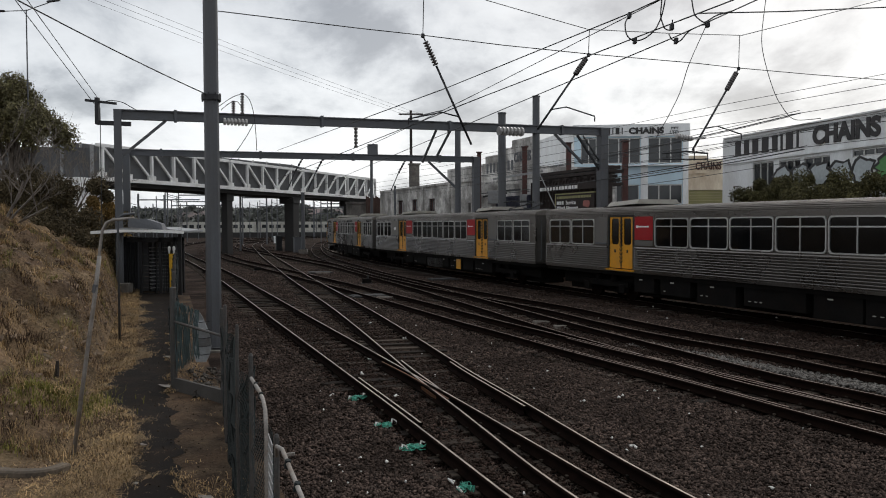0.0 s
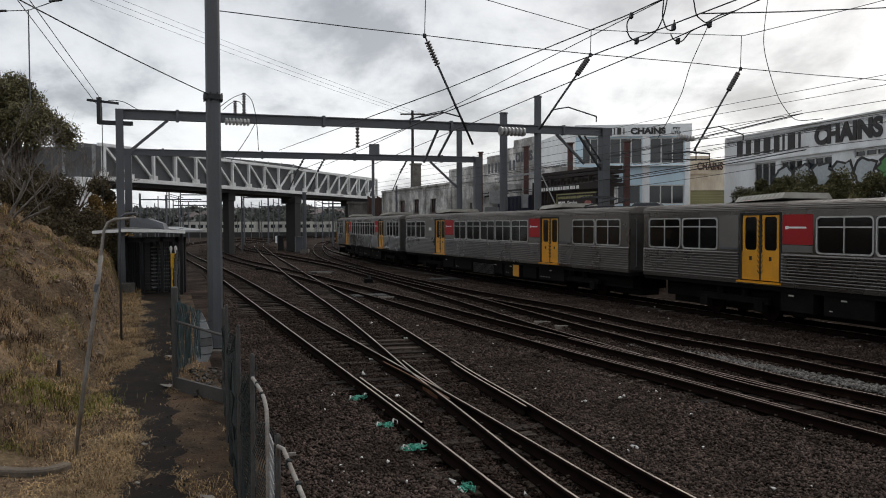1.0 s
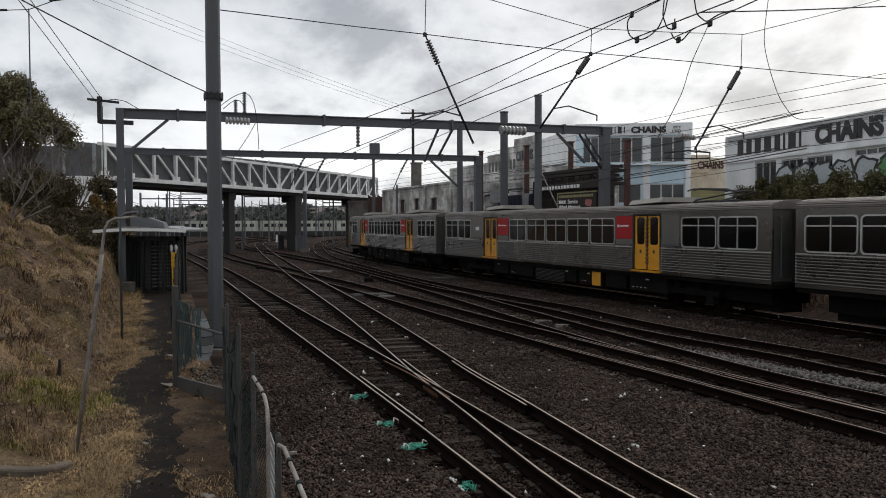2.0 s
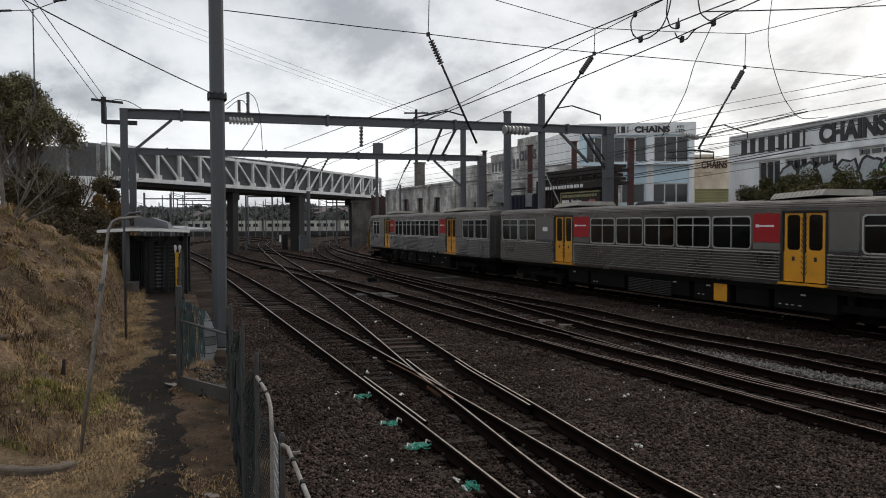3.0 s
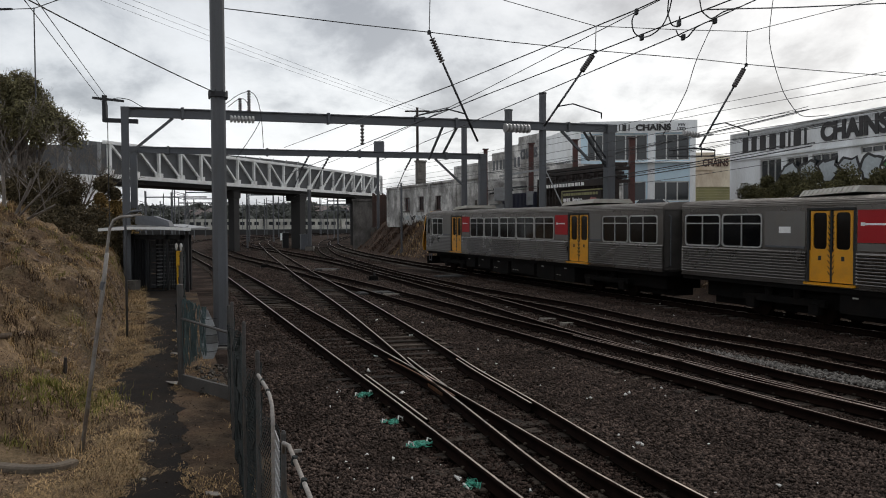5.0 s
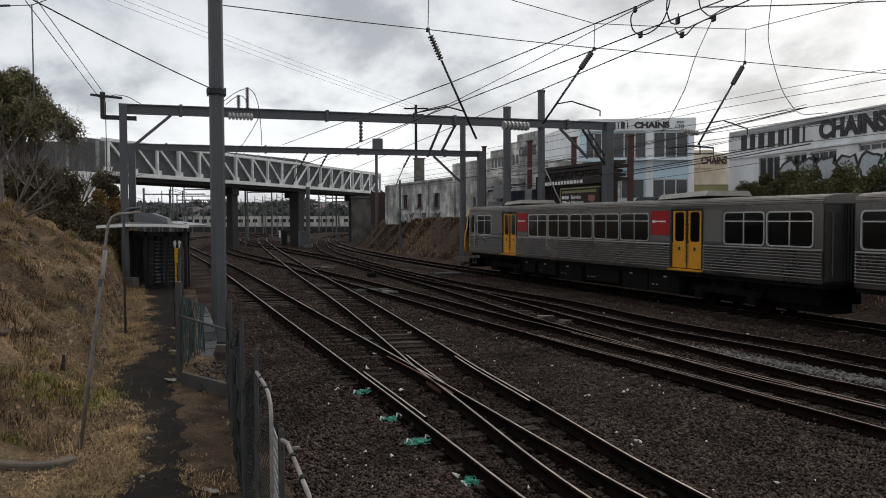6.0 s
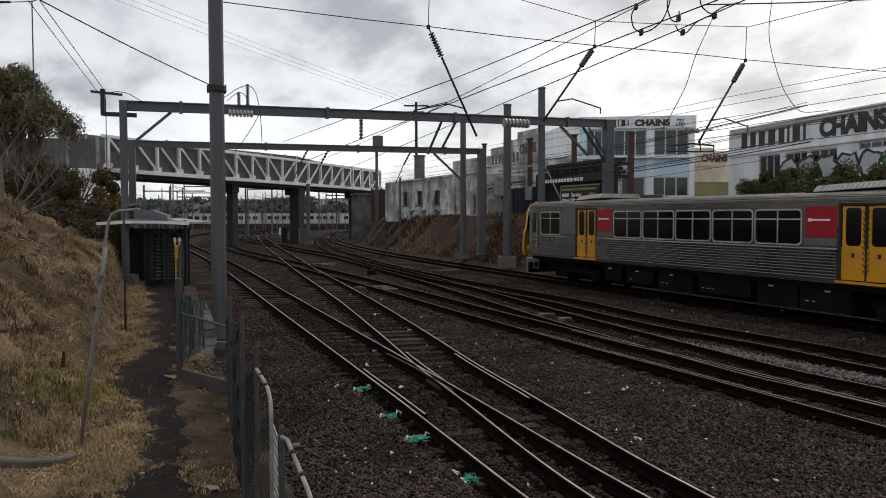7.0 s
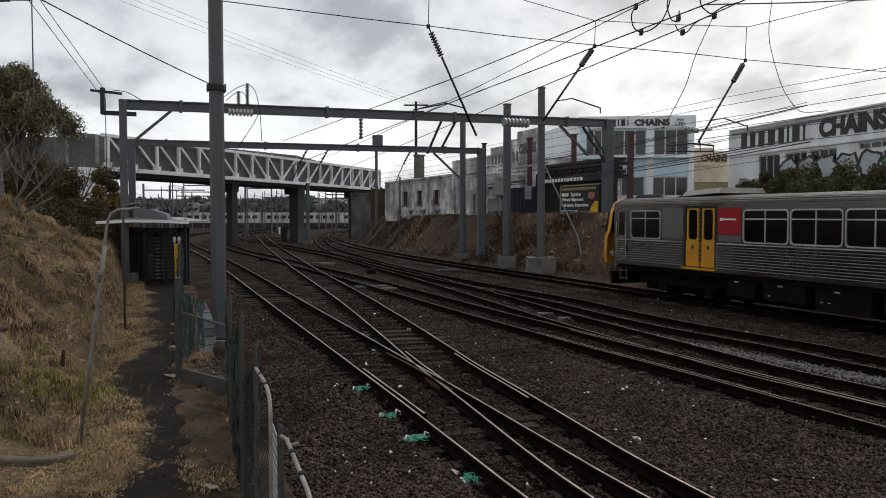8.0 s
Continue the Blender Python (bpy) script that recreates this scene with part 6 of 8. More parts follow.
def make_path_posts():
    p = thing("bent_lamp_post", "leaning rusty pipe lamp post with a flat hood", "lamp post")
    g = Geo()
    g.tube([(-4.52, 9.77, -0.1), (-4.36, 9.77, 1.0), (-4.20, 9.77, 2.05), (-4.15, 9.77, 2.45)], 0.025, 10)
    part("lower_pipe", g, PIPE, p, smooth=True)
    g = Geo()
    g.tube([(-4.21, 9.77, 2.0), (-4.14, 9.77, 2.55), (-4.11, 9.77, 2.75), (-4.06, 9.77, 2.85), (-3.98, 9.77, 2.89), (-3.72, 9.77, 2.91)], 0.018, 10)
    part("upper_pipe", g, PIPE, p, smooth=True)
    g = Geo()
    g.tube([(-4.22, 9.77, 2.0), (-4.20, 9.77, 2.10)], 0.032, 10)
    part("coupling", g, GALV, p)
    g = Geo()
    g.add([(-3.76, 9.68, 2.80), (-3.34, 9.68, 2.765), (-3.34, 9.86, 2.765), (-3.76, 9.86, 2.80), (-3.76, 9.69, 2.905), (-3.55, 9.70, 2.90), (-3.37, 9.71, 2.84), (-3.37, 9.83, 2.84), (-3.55, 9.84, 2.90), (-3.76, 9.85, 2.905)],
          [(0, 3, 2, 1), (0, 1, 6, 5, 4), (3, 9, 8, 7, 2), (1, 2, 7, 6), (4, 5, 8, 9), (5, 6, 7, 8), (0, 4, 9, 3)])
    part("hood", g, GALV, p, "grey lamp hood")
    q = thing("thin_post", "thin dark pipe post with a short arm", "post")
    g = Geo()
    g.tube([(-7.92, 19.75, -0.1), (-7.92, 19.75, 2.9), (-7.88, 19.75, 3.02), (-7.78, 19.75, 3.09), (-7.5, 19.75, 3.12)], 0.03, 8)
    part("pipe", g, GALV, q, smooth=True)
    g = Geo()
    line = spline([(-6.6, 9.50), (-5.9, 9.22), (-5.21, 9.04), (-4.80, 8.93), (-4.55, 8.93), (-4.40, 9.02), (-4.33, 9.18)], 0.1)
    la = lateral(line)
    for (xa, ya), (xb, yb), p, q in zip(line[:-1], line[1:], la[:-1], la[1:]):
        w, h = 0.075, 0.075
        v = [(x + o[0] * s, y + o[1] * s, z) for x, y, o in ((xa, ya, p), (xb, yb, q)) for s, z in ((-w, -0.2), (-w, h - 0.02), (-w + 0.02, h), (w - 0.02, h), (w, h - 0.02), (w, -0.2))]
        g.add(v, [(i, i + 1, i + 7, i + 6) for i in range(5)])
    tagged(part("edging", g, KERB, None), "low curved concrete edging in the dry grass", "kerb", kind="structure")
    g = Geo()
    g.tube([(-6.35, 13.2, 0.30), (-6.33, 13.2, 0.58)], [0.04, 0.025], 7)
    tagged(part("wood_stub", g, DARK_TIMBER, None), "short charred wooden stub on the bank", "stub")

# ---------------------------------------------------------------- buildings beyond the embankment
def facade(g, a, b, z0, z1, holes, thick=0.3):
    """A wall in plan from a to b with holes (u0, u1, z0, z1), u in metres from a."""
    a, b = Vector((*a, 0)), Vector((*b, 0))
    L = (b - a).length
    m = Matrix.Translation(a) @ Matrix.Rotation(math.atan2(b.y - a.y, b.x - a.x), 4, "Z")
    tmp = Geo()
    wall_cells(tmp, 0, L, z0, z1, holes, 0, thick)
    g.add([tuple(m @ Vector(v)) for v in tmp.v], tmp.f)
    return m


def building_window(m, u0, u1, z0, z1, panes, parent, frame_mat, deep=0.12):
    g, tmp = Geo(), Geo()
    step = (u1 - u0) / panes
    wall_cells(tmp, u0, u1, z0, z1, [(u0 + k * step + 0.045, u0 + (k + 1) * step - 0.045, z0 + 0.08, z1 - 0.08) for k in range(panes)], deep - 0.05, deep + 0.03)
    g.add([tuple(m @ Vector(v)) for v in tmp.v], tmp.f)
    w = part("window", g, frame_mat, parent)
    for k in range(panes):
        a, b = u0 + (u1 - u0) * k / panes, u0 + (u1 - u0) * (k + 1) / panes
        g = Geo()
        g.box(a + 0.042, b - 0.042, deep, deep + 0.02, z0 + 0.076, z1 - 0.076, m)
        part("pane", g, DULL_GLASS, w)


def sign_text(text, wide, high, m, mat, parent, bold=0.02, deep=0.02):
    """Raised letters in the built-in font, of a given width and height, in the plane of m (u along, w up)."""
    cu = bpy.data.curves.new("lettering", "FONT")
    cu.body, cu.size, cu.extrude, cu.offset = text, 1.0, deep, bold
    tmp = bpy.data.objects.new("lettering", cu)
    me = bpy.data.meshes.new_from_object(tmp)
    me.name = "lettering"
    me.materials.clear()
    me.materials.append(mat)
    bpy.data.objects.remove(tmp)
    co = np.array([v.co for v in me.vertices])
    lo, hi = co.min(0), co.max(0)
    for v in me.vertices:
        v.co = ((v.co.x - lo[0]) / (hi[0] - lo[0]) * wide, (v.co.y - lo[1]) / (hi[1] - lo[1]) * high, v.co.z)
    ob = new("lettering", me)
    ob.parent = parent
    ob.matrix_basis = m @ Matrix.Rotation(radians(90), 4, "X")
    return ob


def letter_bars(m, u, widths, h, gap, mat, parent, z):
    """Plain solid bars where a name stands."""
    for w in widths:
        g = Geo()
        g.box(u + 0.12 * w, u + 0.88 * w, -0.03, 0.0, z, z + h, m)
        part("lettering_bar", g, mat, parent)
        u += w + gap
    return u


def make_big_sign_building():
    b = thing("warehouse", "white warehouse with a black painted name along its parapet", "building")
    a, c = (18.95, 52.6), (26.0, 21.8)
    m_holes = [(3.0, 5.05, 3.4, 6.55), (5.55, 7.45, 5.72, 6.5), (7.75, 9.85, 5.78, 6.5), (11.5, 19.0, 6.2, 6.6)]
    g = Geo()
    m = facade(g, a, c, 2.6, 8.35, m_holes)
    part("wall", g, RENDER_WHITE, b, "white painted render wall", fix=False)
    for h in m_holes:
        building_window(m, *h, max(3, int((h[1] - h[0]) / 0.75)), b, TRAIN_FRAME)
    g = Geo()
    g.box(-0.1, 31.6, -0.10, 0.0, 6.66, 6.78, m)
    g.box(-0.1, 31.6, -0.12, 0.35, 8.35, 8.43, m)
    part("string_course", g, RENDER_WHITE, b)
    g = Geo()
    q = [m @ Vector((0, 0, 0)), m @ Vector((31.6, 0, 0)), m @ Vector((31.6, 18, 0)), m @ Vector((0, 18, 0))]
    wall_cells(g, 0, 18, 2.6, 8.35, [], 0, 0.3)
    side = part("side_wall", g, RENDER_WHITE, b)
    side.matrix_basis = m @ Matrix.Rotation(radians(90), 4, "Z")
    g = Geo()
    g.prism([(p.x, p.y) for p in q], 8.0, 8.2)
    part("roof", g, GALV_LIGHT, b)
    letter_bars(m, 1.05, [0.78, 0.68, 0.76, 0.84, 0.66, 0.24, 0.82, 0.24], 0.95, 0.18, SIGN_BLACK, b, 7.1)
    sign_text("CHAINS", 4.95, 1.05, m @ pose(8.5, -0.03, 7.12), SIGN_BLACK, b, 0.05)
    # graffiti shapes on the lower wall
    rnd = random.Random(4)
    for k, u in enumerate(np.arange(5.9, 22.0, 1.60)):
        to3 = lambda x, y, d, u=u: tuple(m @ Vector((u + x, -0.015 - d, 5.50 + y)))
        loop = [(x * (1 + 0.25 * math.sin(3 * i + k)), y * (1 + 0.2 * math.cos(2 * i + k))) for i, (x, y) in enumerate(rrect(1.6, 1.25, 0.55, 3))]
        g = Geo()
        slab(g, loop, to3, 0.0, 0.006)
        part("graffiti_fill", g, GRAFFITI_GREEN if k > 4 else GRAFFITI_PALE, b)
        g = Geo()
        ring(g, [(x * 1.06, y * 1.06) for x, y in loop], [(x * 0.84, y * 0.84) for x, y in loop], to3, 0.006, 0.014)
        part("graffiti_outline", g, SIGN_BLACK, b)


def make_blue_building():
    b = thing("office_building", "pale blue two storey building with dark windows and sign", "building")
    a, c = (10.45, 61.2), (18.9, 60.2)
    holes = [(0.5, 2.25, 7.38, 9.35), (2.55, 4.95, 7.38, 9.35), (5.55, 8.05, 7.38, 9.35), (2.3, 4.85, 4.3, 5.78), (5.5, 8.05, 4.3, 5.78)]
    g = Geo()
    m = facade(g, a, c, 2.6, 9.45, holes)
    part("wall", g, RENDER_BLUE, b, "pale blue rendered wall", fix=False)
    for h in holes:
        building_window(m, *h, 3, b, TRAIN_FRAME)
    g = Geo()
    g.box(-0.1, 8.6, -0.14, 0.3, 9.45, 10.35, m)
    g.box(4.98, 5.5, -0.10, 0.0, 2.7, 9.45, m)
    g.box(8.1, 8.5, -0.08, 0.0, 2.7, 9.45, m)
    par = part("parapet", g, RENDER_WHITE, b, "white parapet band")
    letter_bars(m @ pose(0, -0.14, 0), 0.5, [0.36, 0.34, 0.36, 0.38, 0.34, 0.1, 0.38, 0.1], 0.5, 0.11, SIGN_BLACK, b, 9.6)
    sign_text("CHAINS", 2.6, 0.5, m @ pose(4.07, -0.17, 9.6), SIGN_BLACK, b, 0.05)
    sign_text("PTY", 0.55, 0.17, m @ pose(7.2, -0.17, 9.92), GALV, b)
    sign_text("LTD", 0.66, 0.24, m @ pose(7.1, -0.17, 9.58), GALV, b)
    g = Geo()
    g.box(2.2, 8.2, -0.45, 0.0, 7.18, 7.26, m)
    part("canopy_ledge", g, RENDER_WHITE, b)
    g = Geo()
    p0, p1 = m @ Vector((0, 0.3, 0)), m @ Vector((8.5, 0.3, 0))
    back = Vector((-2.6, 16, 0))
    g.prism([(p0.x, p0.y), (p1.x, p1.y), ((p1 + back).x, (p1 + back).y), ((p0 + back).x, (p0 + back).y)], 2.6, 10.2)
    part("rear_block", g, RENDER_WHITE, b, "plain grey white side wall")


def make_cream_building():
    b = thing("shop", "small cream building with a rusty painted sign and an olive shutter", "building")
    a, c = (20.3, 65.5), (25.4, 65.0)
    g = Geo()
    m = facade(g, a, c, 2.6, 8.1, [(0.3, 3.9, 3.0, 5.55)])
    part("wall", g, RENDER_CREAM, b, "cream stained wall", fix=False)
    g = Geo()
    g.box(0.0, 1.75, -0.12, 0.0, 6.9, 8.35, m)
    part("sign_board", g, RENDER_CREAM, b)
    sign_text("CHAINS", 2.05, 0.62, m @ pose(0.8, -0.13, 7.2), SIGN_BROWN, b, 0.03)
    sign_text("PTY", 0.4, 0.28, m @ pose(3.05, -0.02, 7.15), SIGN_BROWN, b)
    for k in range(12):
        g = Geo()
        g.box(0.3, 3.9, 0.08, 0.14, 3.0 + k * 0.2125, 3.2 + k * 0.2125, m)
        part("shutter_slat", g, OLIVE_DOOR, b, "olive yellow shutter slat")
    g = Geo()
    p0, p1 = m @ Vector((0, 0.3, 0)), m @ Vector((5.1, 0.3, 0))
    g.prism([(p0.x, p0.y), (p1.x, p1.y), (p1.x, p1.y + 10), (p0.x, p0.y + 10)], 2.6, 7.9)
    part("rear_block", g, RENDER_CREAM, b)


def make_old_building():
    b = thing("old_workshop", "long low workshop of weathered grey render with small barred windows", "building")
    a, c = plan(24.0, -75.25), plan(24.0, -52.6)
    holes = [(5.0, 6.6, 3.78, 5.02), (8.85, 10.35, 3.78, 5.02), (13.0, 14.45, 3.75, 4.96), (21.2, 21.65, 2.95, 4.4)]
    g = Geo()
    m = facade(g, a[:2], c[:2], 2.3, 5.95, holes)
    part("wall", g, RENDER_GREY, b, "weathered grey rendered wall", fix=False)
    for h in holes[:3]:
        building_window(m, *h, 3, b, RED_OXIDE, 0.2)
        g = Geo()
        g.box(h[0] - 0.1, h[1] + 0.1, -0.08, 0.15, h[2] - 0.12, h[2], m)
        part("sill", g, CONCRETE, b)
    g = Geo()
    g.box(-0.1, 22.6, -0.1, 0.35, 5.95, 6.12, m)
    g.box(17.3, 21.6, -0.05, 0.35, 6.12, 7.1, m)
    for u in (0.1, 3.4, 11.6, 17.4, 22.1):
        g.box(u, u + 0.4, -0.12, 0.0, 2.4, 5.95, m)
    part("parapet", g, RENDER_GREY, b)
    g = Geo()
    q = [m @ Vector(p) for p in ((0, 0.3, 0), (22.6, 0.3, 0), (22.6, 12, 0), (0, 12, 0))]
    g.prism([(p.x, p.y) for p in q], 2.3, 5.8)
    part("rear_block", g, RENDER_GREY, b)
    g = Geo()
    r0 = [m @ Vector(p) for p in ((-7.5, 4, 5.8), (3, 4, 5.8), (3, 12, 5.8), (-7.5, 12, 5.8), (-7.5, 8, 7.2), (3, 8, 7.2))]
    g.add([tuple(p) for p in r0], [(0, 3, 2, 1), (0, 1, 5, 4), (2, 3, 4, 5), (1, 2, 5), (3, 0, 4)])
    part("gable_roof", g, GALV_LIGHT, b, "pale sheet metal gable roof")
    g = Geo()
    g.box(-5.75, -4.95, 5.0, 5.9, 5.6, 9.2, m)
    g.box(-5.85, -4.85, 4.9, 6.0, 9.2, 9.35, m)
    part("square_chimney", g, CONCRETE, b, "stained square concrete chimney")
    # graffiti scrawl along the wall's foot
    for k in range(7):
        u = 4.0 + k * 1.6
        g = Geo()
        pts = [tuple(m @ Vector((u + 0.5 * math.sin(i * 0.9 + k) + i * 0.06, -0.03, 2.9 + 0.45 * abs(math.sin(i * 0.7 + k * 1.3))))) for i in range(14)]
        g.tube(pts, 0.035, 4)
        part("graffiti_scrawl", g, GRAFFITI_PALE if k % 2 else SIGN_BLACK, b)


def make_stepped_building():
    b = thing("stepped_factory", "grey factory wall with a stepped parapet and faded lettering", "building")
    a, c = plan(27.5, -60.0), plan(27.5, -50.6)
    g = Geo()
    m = facade(g, a[:2], c[:2], 2.6, 7.2, [(1.0, 3.2, 3.2, 5.0), (4.4, 6.6, 3.2, 5.0)])
    for u0, u1, z in ((0.0, 1.5, 7.7), (1.5, 3.8, 8.25), (3.8, 6.2, 8.6), (6.2, 9.4, 9.1)):
        g.box(u0, u1, 0.0, 0.3, 7.2, z, m)
    part("wall", g, RENDER_GREY, b, "grey rendered wall with stepped parapet", fix=False)
    for h in ((1.0, 3.2, 3.2, 5.0), (4.4, 6.6, 3.2, 5.0)):
        building_window(m, *h, 3, b, TRAIN_FRAME)
    letter_bars(m, 1.7, [0.42] * 8, 0.75, 0.2, GALV, b, 6.9)
    sign_text("CHAINS", 2.6, 0.75, m @ pose(6.6, -0.03, 7.4), GALV, b, 0.04)
    g = Geo()
    q = [m @ Vector(p) for p in ((0, 0.3, 0), (9.4, 0.3, 0), (9.4, 7, 0), (0, 7, 0))]
    g.prism([(p.x, p.y) for p in q], 2.6, 7.0)
    part("rear_block", g, RENDER_GREY, b)


def make_yard_front():
    """Dark hoarding, billboard and red steel posts on top of the embankment."""
    h = thing("timber_hoarding", "dark stained timber hoarding above the embankment", "hoarding")
    a, c = Vector(plan(25.4, -46.6)), Vector(plan(25.4, -37.6))
    d = (c - a).normalized()
    for k in range(23):
        q = a + d * (k * 0.4)
        g = Geo()
        g.bar(q + Vector((0, 0, 2.6)), q + Vector((0, 0, 5.55 + 0.10 * math.sin(k * 2.3))), 0.38, 0.05, d)
        part("board", g, DARK_TIMBER, h)
    g = Geo()
    for z in (3.2, 4.3, 5.3):
        g.bar(a + Vector((0, 0, z)) - ACROSS * 0.06, c + Vector((0, 0, z)) - ACROSS * 0.06, 0.06, 0.12)
    part("rail", g, DARK_TIMBER, h)
    st = thing("timber_stack", "stack of dark timber beams above the hoarding", "timber stack")
    for k in range(5):
        g = Geo()
        q, r = a + d * (0.3 + 0.25 * (k % 2)), c - d * (0.2 + 0.3 * (k % 3))
        g.bar(q + Vector((0, 0, 5.05 + k * 0.24)) + ACROSS * 0.5, r + Vector((0, 0, 5.05 + k * 0.24)) + ACROSS * 0.5, 0.9, 0.18)
        part("beam", g, DARK_TIMBER, st)
    lb = thing("lettered_board", "dark board with a faded row of white writing", "sign")
    ml = Matrix.Translation(Vector(plan(25.25, -46.4))) @ Matrix.Rotation(math.atan2(ALONG.y, ALONG.x), 4, "Z")
    g = Geo()
    g.box(0, 8.2, -0.04, 0.04, 4.86, 5.22, ml)
    part("board", g, DARK_TIMBER, lb)
    rl = random.Random(6)
    u = 0.6
    while u < 5.6:
        w = rl.uniform(0.14, 0.34)
        g = Geo()
        g.box(u, u + w, -0.06, -0.04, 4.92, 5.12, ml)
        part("lettering_bar", g, WHITE_MARK, lb)
        u += w + rl.uniform(0.06, 0.16)
    for k in range(9):
        p = rl.uniform(24.2, 27.0)
        z = rl.uniform(4.2, 7.4)
        wire("service_cable", sag(plan(p, -58, z + 0.3), plan(p - 0.6, -24, z + 0.9), 0.35, 10), rl.choice((0.015, 0.02, 0.03)), "dark service cable strung along the embankment top")
    for k, (s0, s1, z) in enumerate(((-52, -47, 5.1), (-51, -44, 6.0), (-56, -49, 4.7))):
        g = Geo()
        g.bar(plan(24.6, s0, z), plan(24.6, s1, z + 0.12 * k), 0.12, 0.12)
        tagged(part("pipe_rack", g, GALV_LIGHT if k % 2 else DARK_STEEL, None), "steel rail carrying cables above the embankment", "rail")
    b = thing("billboard", "dark notice board with pale lines of small writing", "sign")
    m = Matrix.Translation(Vector(plan(24.9, -42.8))) @ Matrix.Rotation(math.atan2(ALONG.y, ALONG.x), 4, "Z")
    g = Geo()
    g.box(0, 4.3, -0.05, 0.05, 2.95, 4.6, m)
    part("board", g, DARK_TIMBER, b)
    g = Geo()
    for z0, z1 in ((2.9, 2.97), (4.58, 4.65)):
        g.box(0, 4.3, -0.08, 0.06, z0, z1, m)
    g.box(0, 0.07, -0.08, 0.06, 2.9, 4.65, m)
    part("edge", g, OLIVE_DOOR, b)
    rnd = random.Random(8)
    for z, u, end, h, mat in ((4.33, 0.2, 4.1, 0.15, OLIVE_DOOR), (3.98, 0.2, 1.15, 0.2, WHITE_MARK), (2.99, 0.15, 1.9, 0.12, DARK_TIMBER), (3.0, 2.3, 3.6, 0.10, OLIVE_DOOR)):
        while u < end - 0.12:
            w = min(rnd.uniform(0.12, 0.36), end - u)
            g = Geo()
            g.box(u, u + w, -0.07, -0.05, z, z + h, m)
            part("lettering_bar", g, mat, b)
            u += w + 0.07
    sign_text("Service", 1.1, 0.24, m @ pose(1.25, -0.055, 3.97), WHITE_MARK, b, 0.02, 0.01)
    sign_text("Wheel Alignment", 2.45, 0.25, m @ pose(0.2, -0.055, 3.63), WHITE_MARK, b, 0.02, 0.01)
    sign_text("Full Safety Inspection", 3.0, 0.25, m @ pose(0.2, -0.055, 3.30), WHITE_MARK, b, 0.02, 0.01)
    g = Geo()
    g.box(0.1, 2.05, -0.065, -0.05, 2.96, 3.15, m)
    part("white_strip", g, GRAFFITI_PALE, b)
    g = Geo()
    slab(g, [(math.cos(k * 0.5236) * 0.36, math.sin(k * 0.5236) * 0.22 + 0.04 * math.sin(k * 1.7)) for k in range(12)], lambda x, y, dd: tuple(m @ Vector((3.55 + x, -0.07 - dd, 3.98 + y))), 0, 0.02)
    part("roundel", g, FADED_RED, b, "faded red oval")
    g = Geo()
    slab(g, [(-0.45, -0.3), (0.45, -0.3), (0.45, 0.35), (0.15, 0.38), (-0.2, 0.12)], lambda x, y, dd: tuple(m @ Vector((3.80 + x, -0.07 - dd, 3.28 + y))), 0, 0.02)
    part("yellow_patch", g, YELLOW, b, "yellow painted patch")
    for (x, y), z0, z1, r in (((2.75, 46.5 + 7), 2.6, 7.6, 0.13), ((5.85, 54.0), 2.6, 8.0, 0.16), ((8.75, 53.5), 2.6, 8.2, 0.16), ((12.3, 52.5), 2.6, 8.2, 0.18)):
        g = Geo()
        g.box(x - r, x + r, y - r, y + r, z0, z1)
        g.box(x - r * 1.5, x + r * 1.5, y - r * 1.5, y + r * 1.5, z1, z1 + 0.06)
        tagged(part("steel_post", g, RED_OXIDE, None), "red oxide painted steel post above the embankment", "post", group="red steel posts")
    ct = thing("shipping_container", "dark blue corrugated shipping container on the bank top", "container")
    m = Matrix.Translation(Vector(plan(25.2, -52.0))) @ Matrix.Rotation(math.atan2(ALONG.y, ALONG.x), 4, "Z")
    g = Geo()
    g.box(0, 5.0, 0.05, 2.4, 2.7, 4.75, m)
    part("shell", g, NAVY, ct)
    g = Geo()
    for k in range(24):
        g.box(0.1 + k * 0.205, 0.2 + k * 0.205, 0.0, 0.06, 2.8, 4.65, m)
    part("corrugation", g, NAVY, ct)
    # a parked car roof and white plant behind the train
    car = thing("parked_car", "white parked car above the embankment", "car", (13.6, 51.0, 2.75), -25)
    g = Geo()
    v = [(-2.1, -0.85, 0.3), (2.1, -0.85, 0.3), (2.1, 0.85, 0.3), (-2.1, 0.85, 0.3), (-2.15, -0.85, 0.85), (2.1, -0.85, 0.8), (2.1, 0.85, 0.8), (-2.15, 0.85, 0.85)]
    g.add(v, [(0, 3, 2, 1), (4, 5, 6, 7), (0, 1, 5, 4), (1, 2, 6, 5), (2, 3, 7, 6), (3, 0, 4, 7)])
    part("body", g, WHITE_MARK, car, bevel=0.12)
    g = Geo()
    v = [(-1.6, -0.78, 0.8), (1.1, -0.78, 0.8), (1.1, 0.78, 0.8), (-1.6, 0.78, 0.8), (-1.0, -0.62, 1.42), (0.45, -0.62, 1.42), (0.45, 0.62, 1.42), (-1.0, 0.62, 1.42)]
    g.add(v, [(0, 3, 2, 1), (4, 5, 6, 7), (0, 1, 5, 4), (1, 2, 6, 5), (2, 3, 7, 6), (3, 0, 4, 7)])
    part("glasshouse", g, DULL_GLASS, car, bevel=0.06)
    for x in (-1.3, 1.3):
        for y in (-0.8, 0.8):
            g = Geo()
            g.tube([(x, y - 0.1, 0.32), (x, y + 0.1, 0.32)], 0.32, 14)
            part("wheel", g, RUBBER, car)
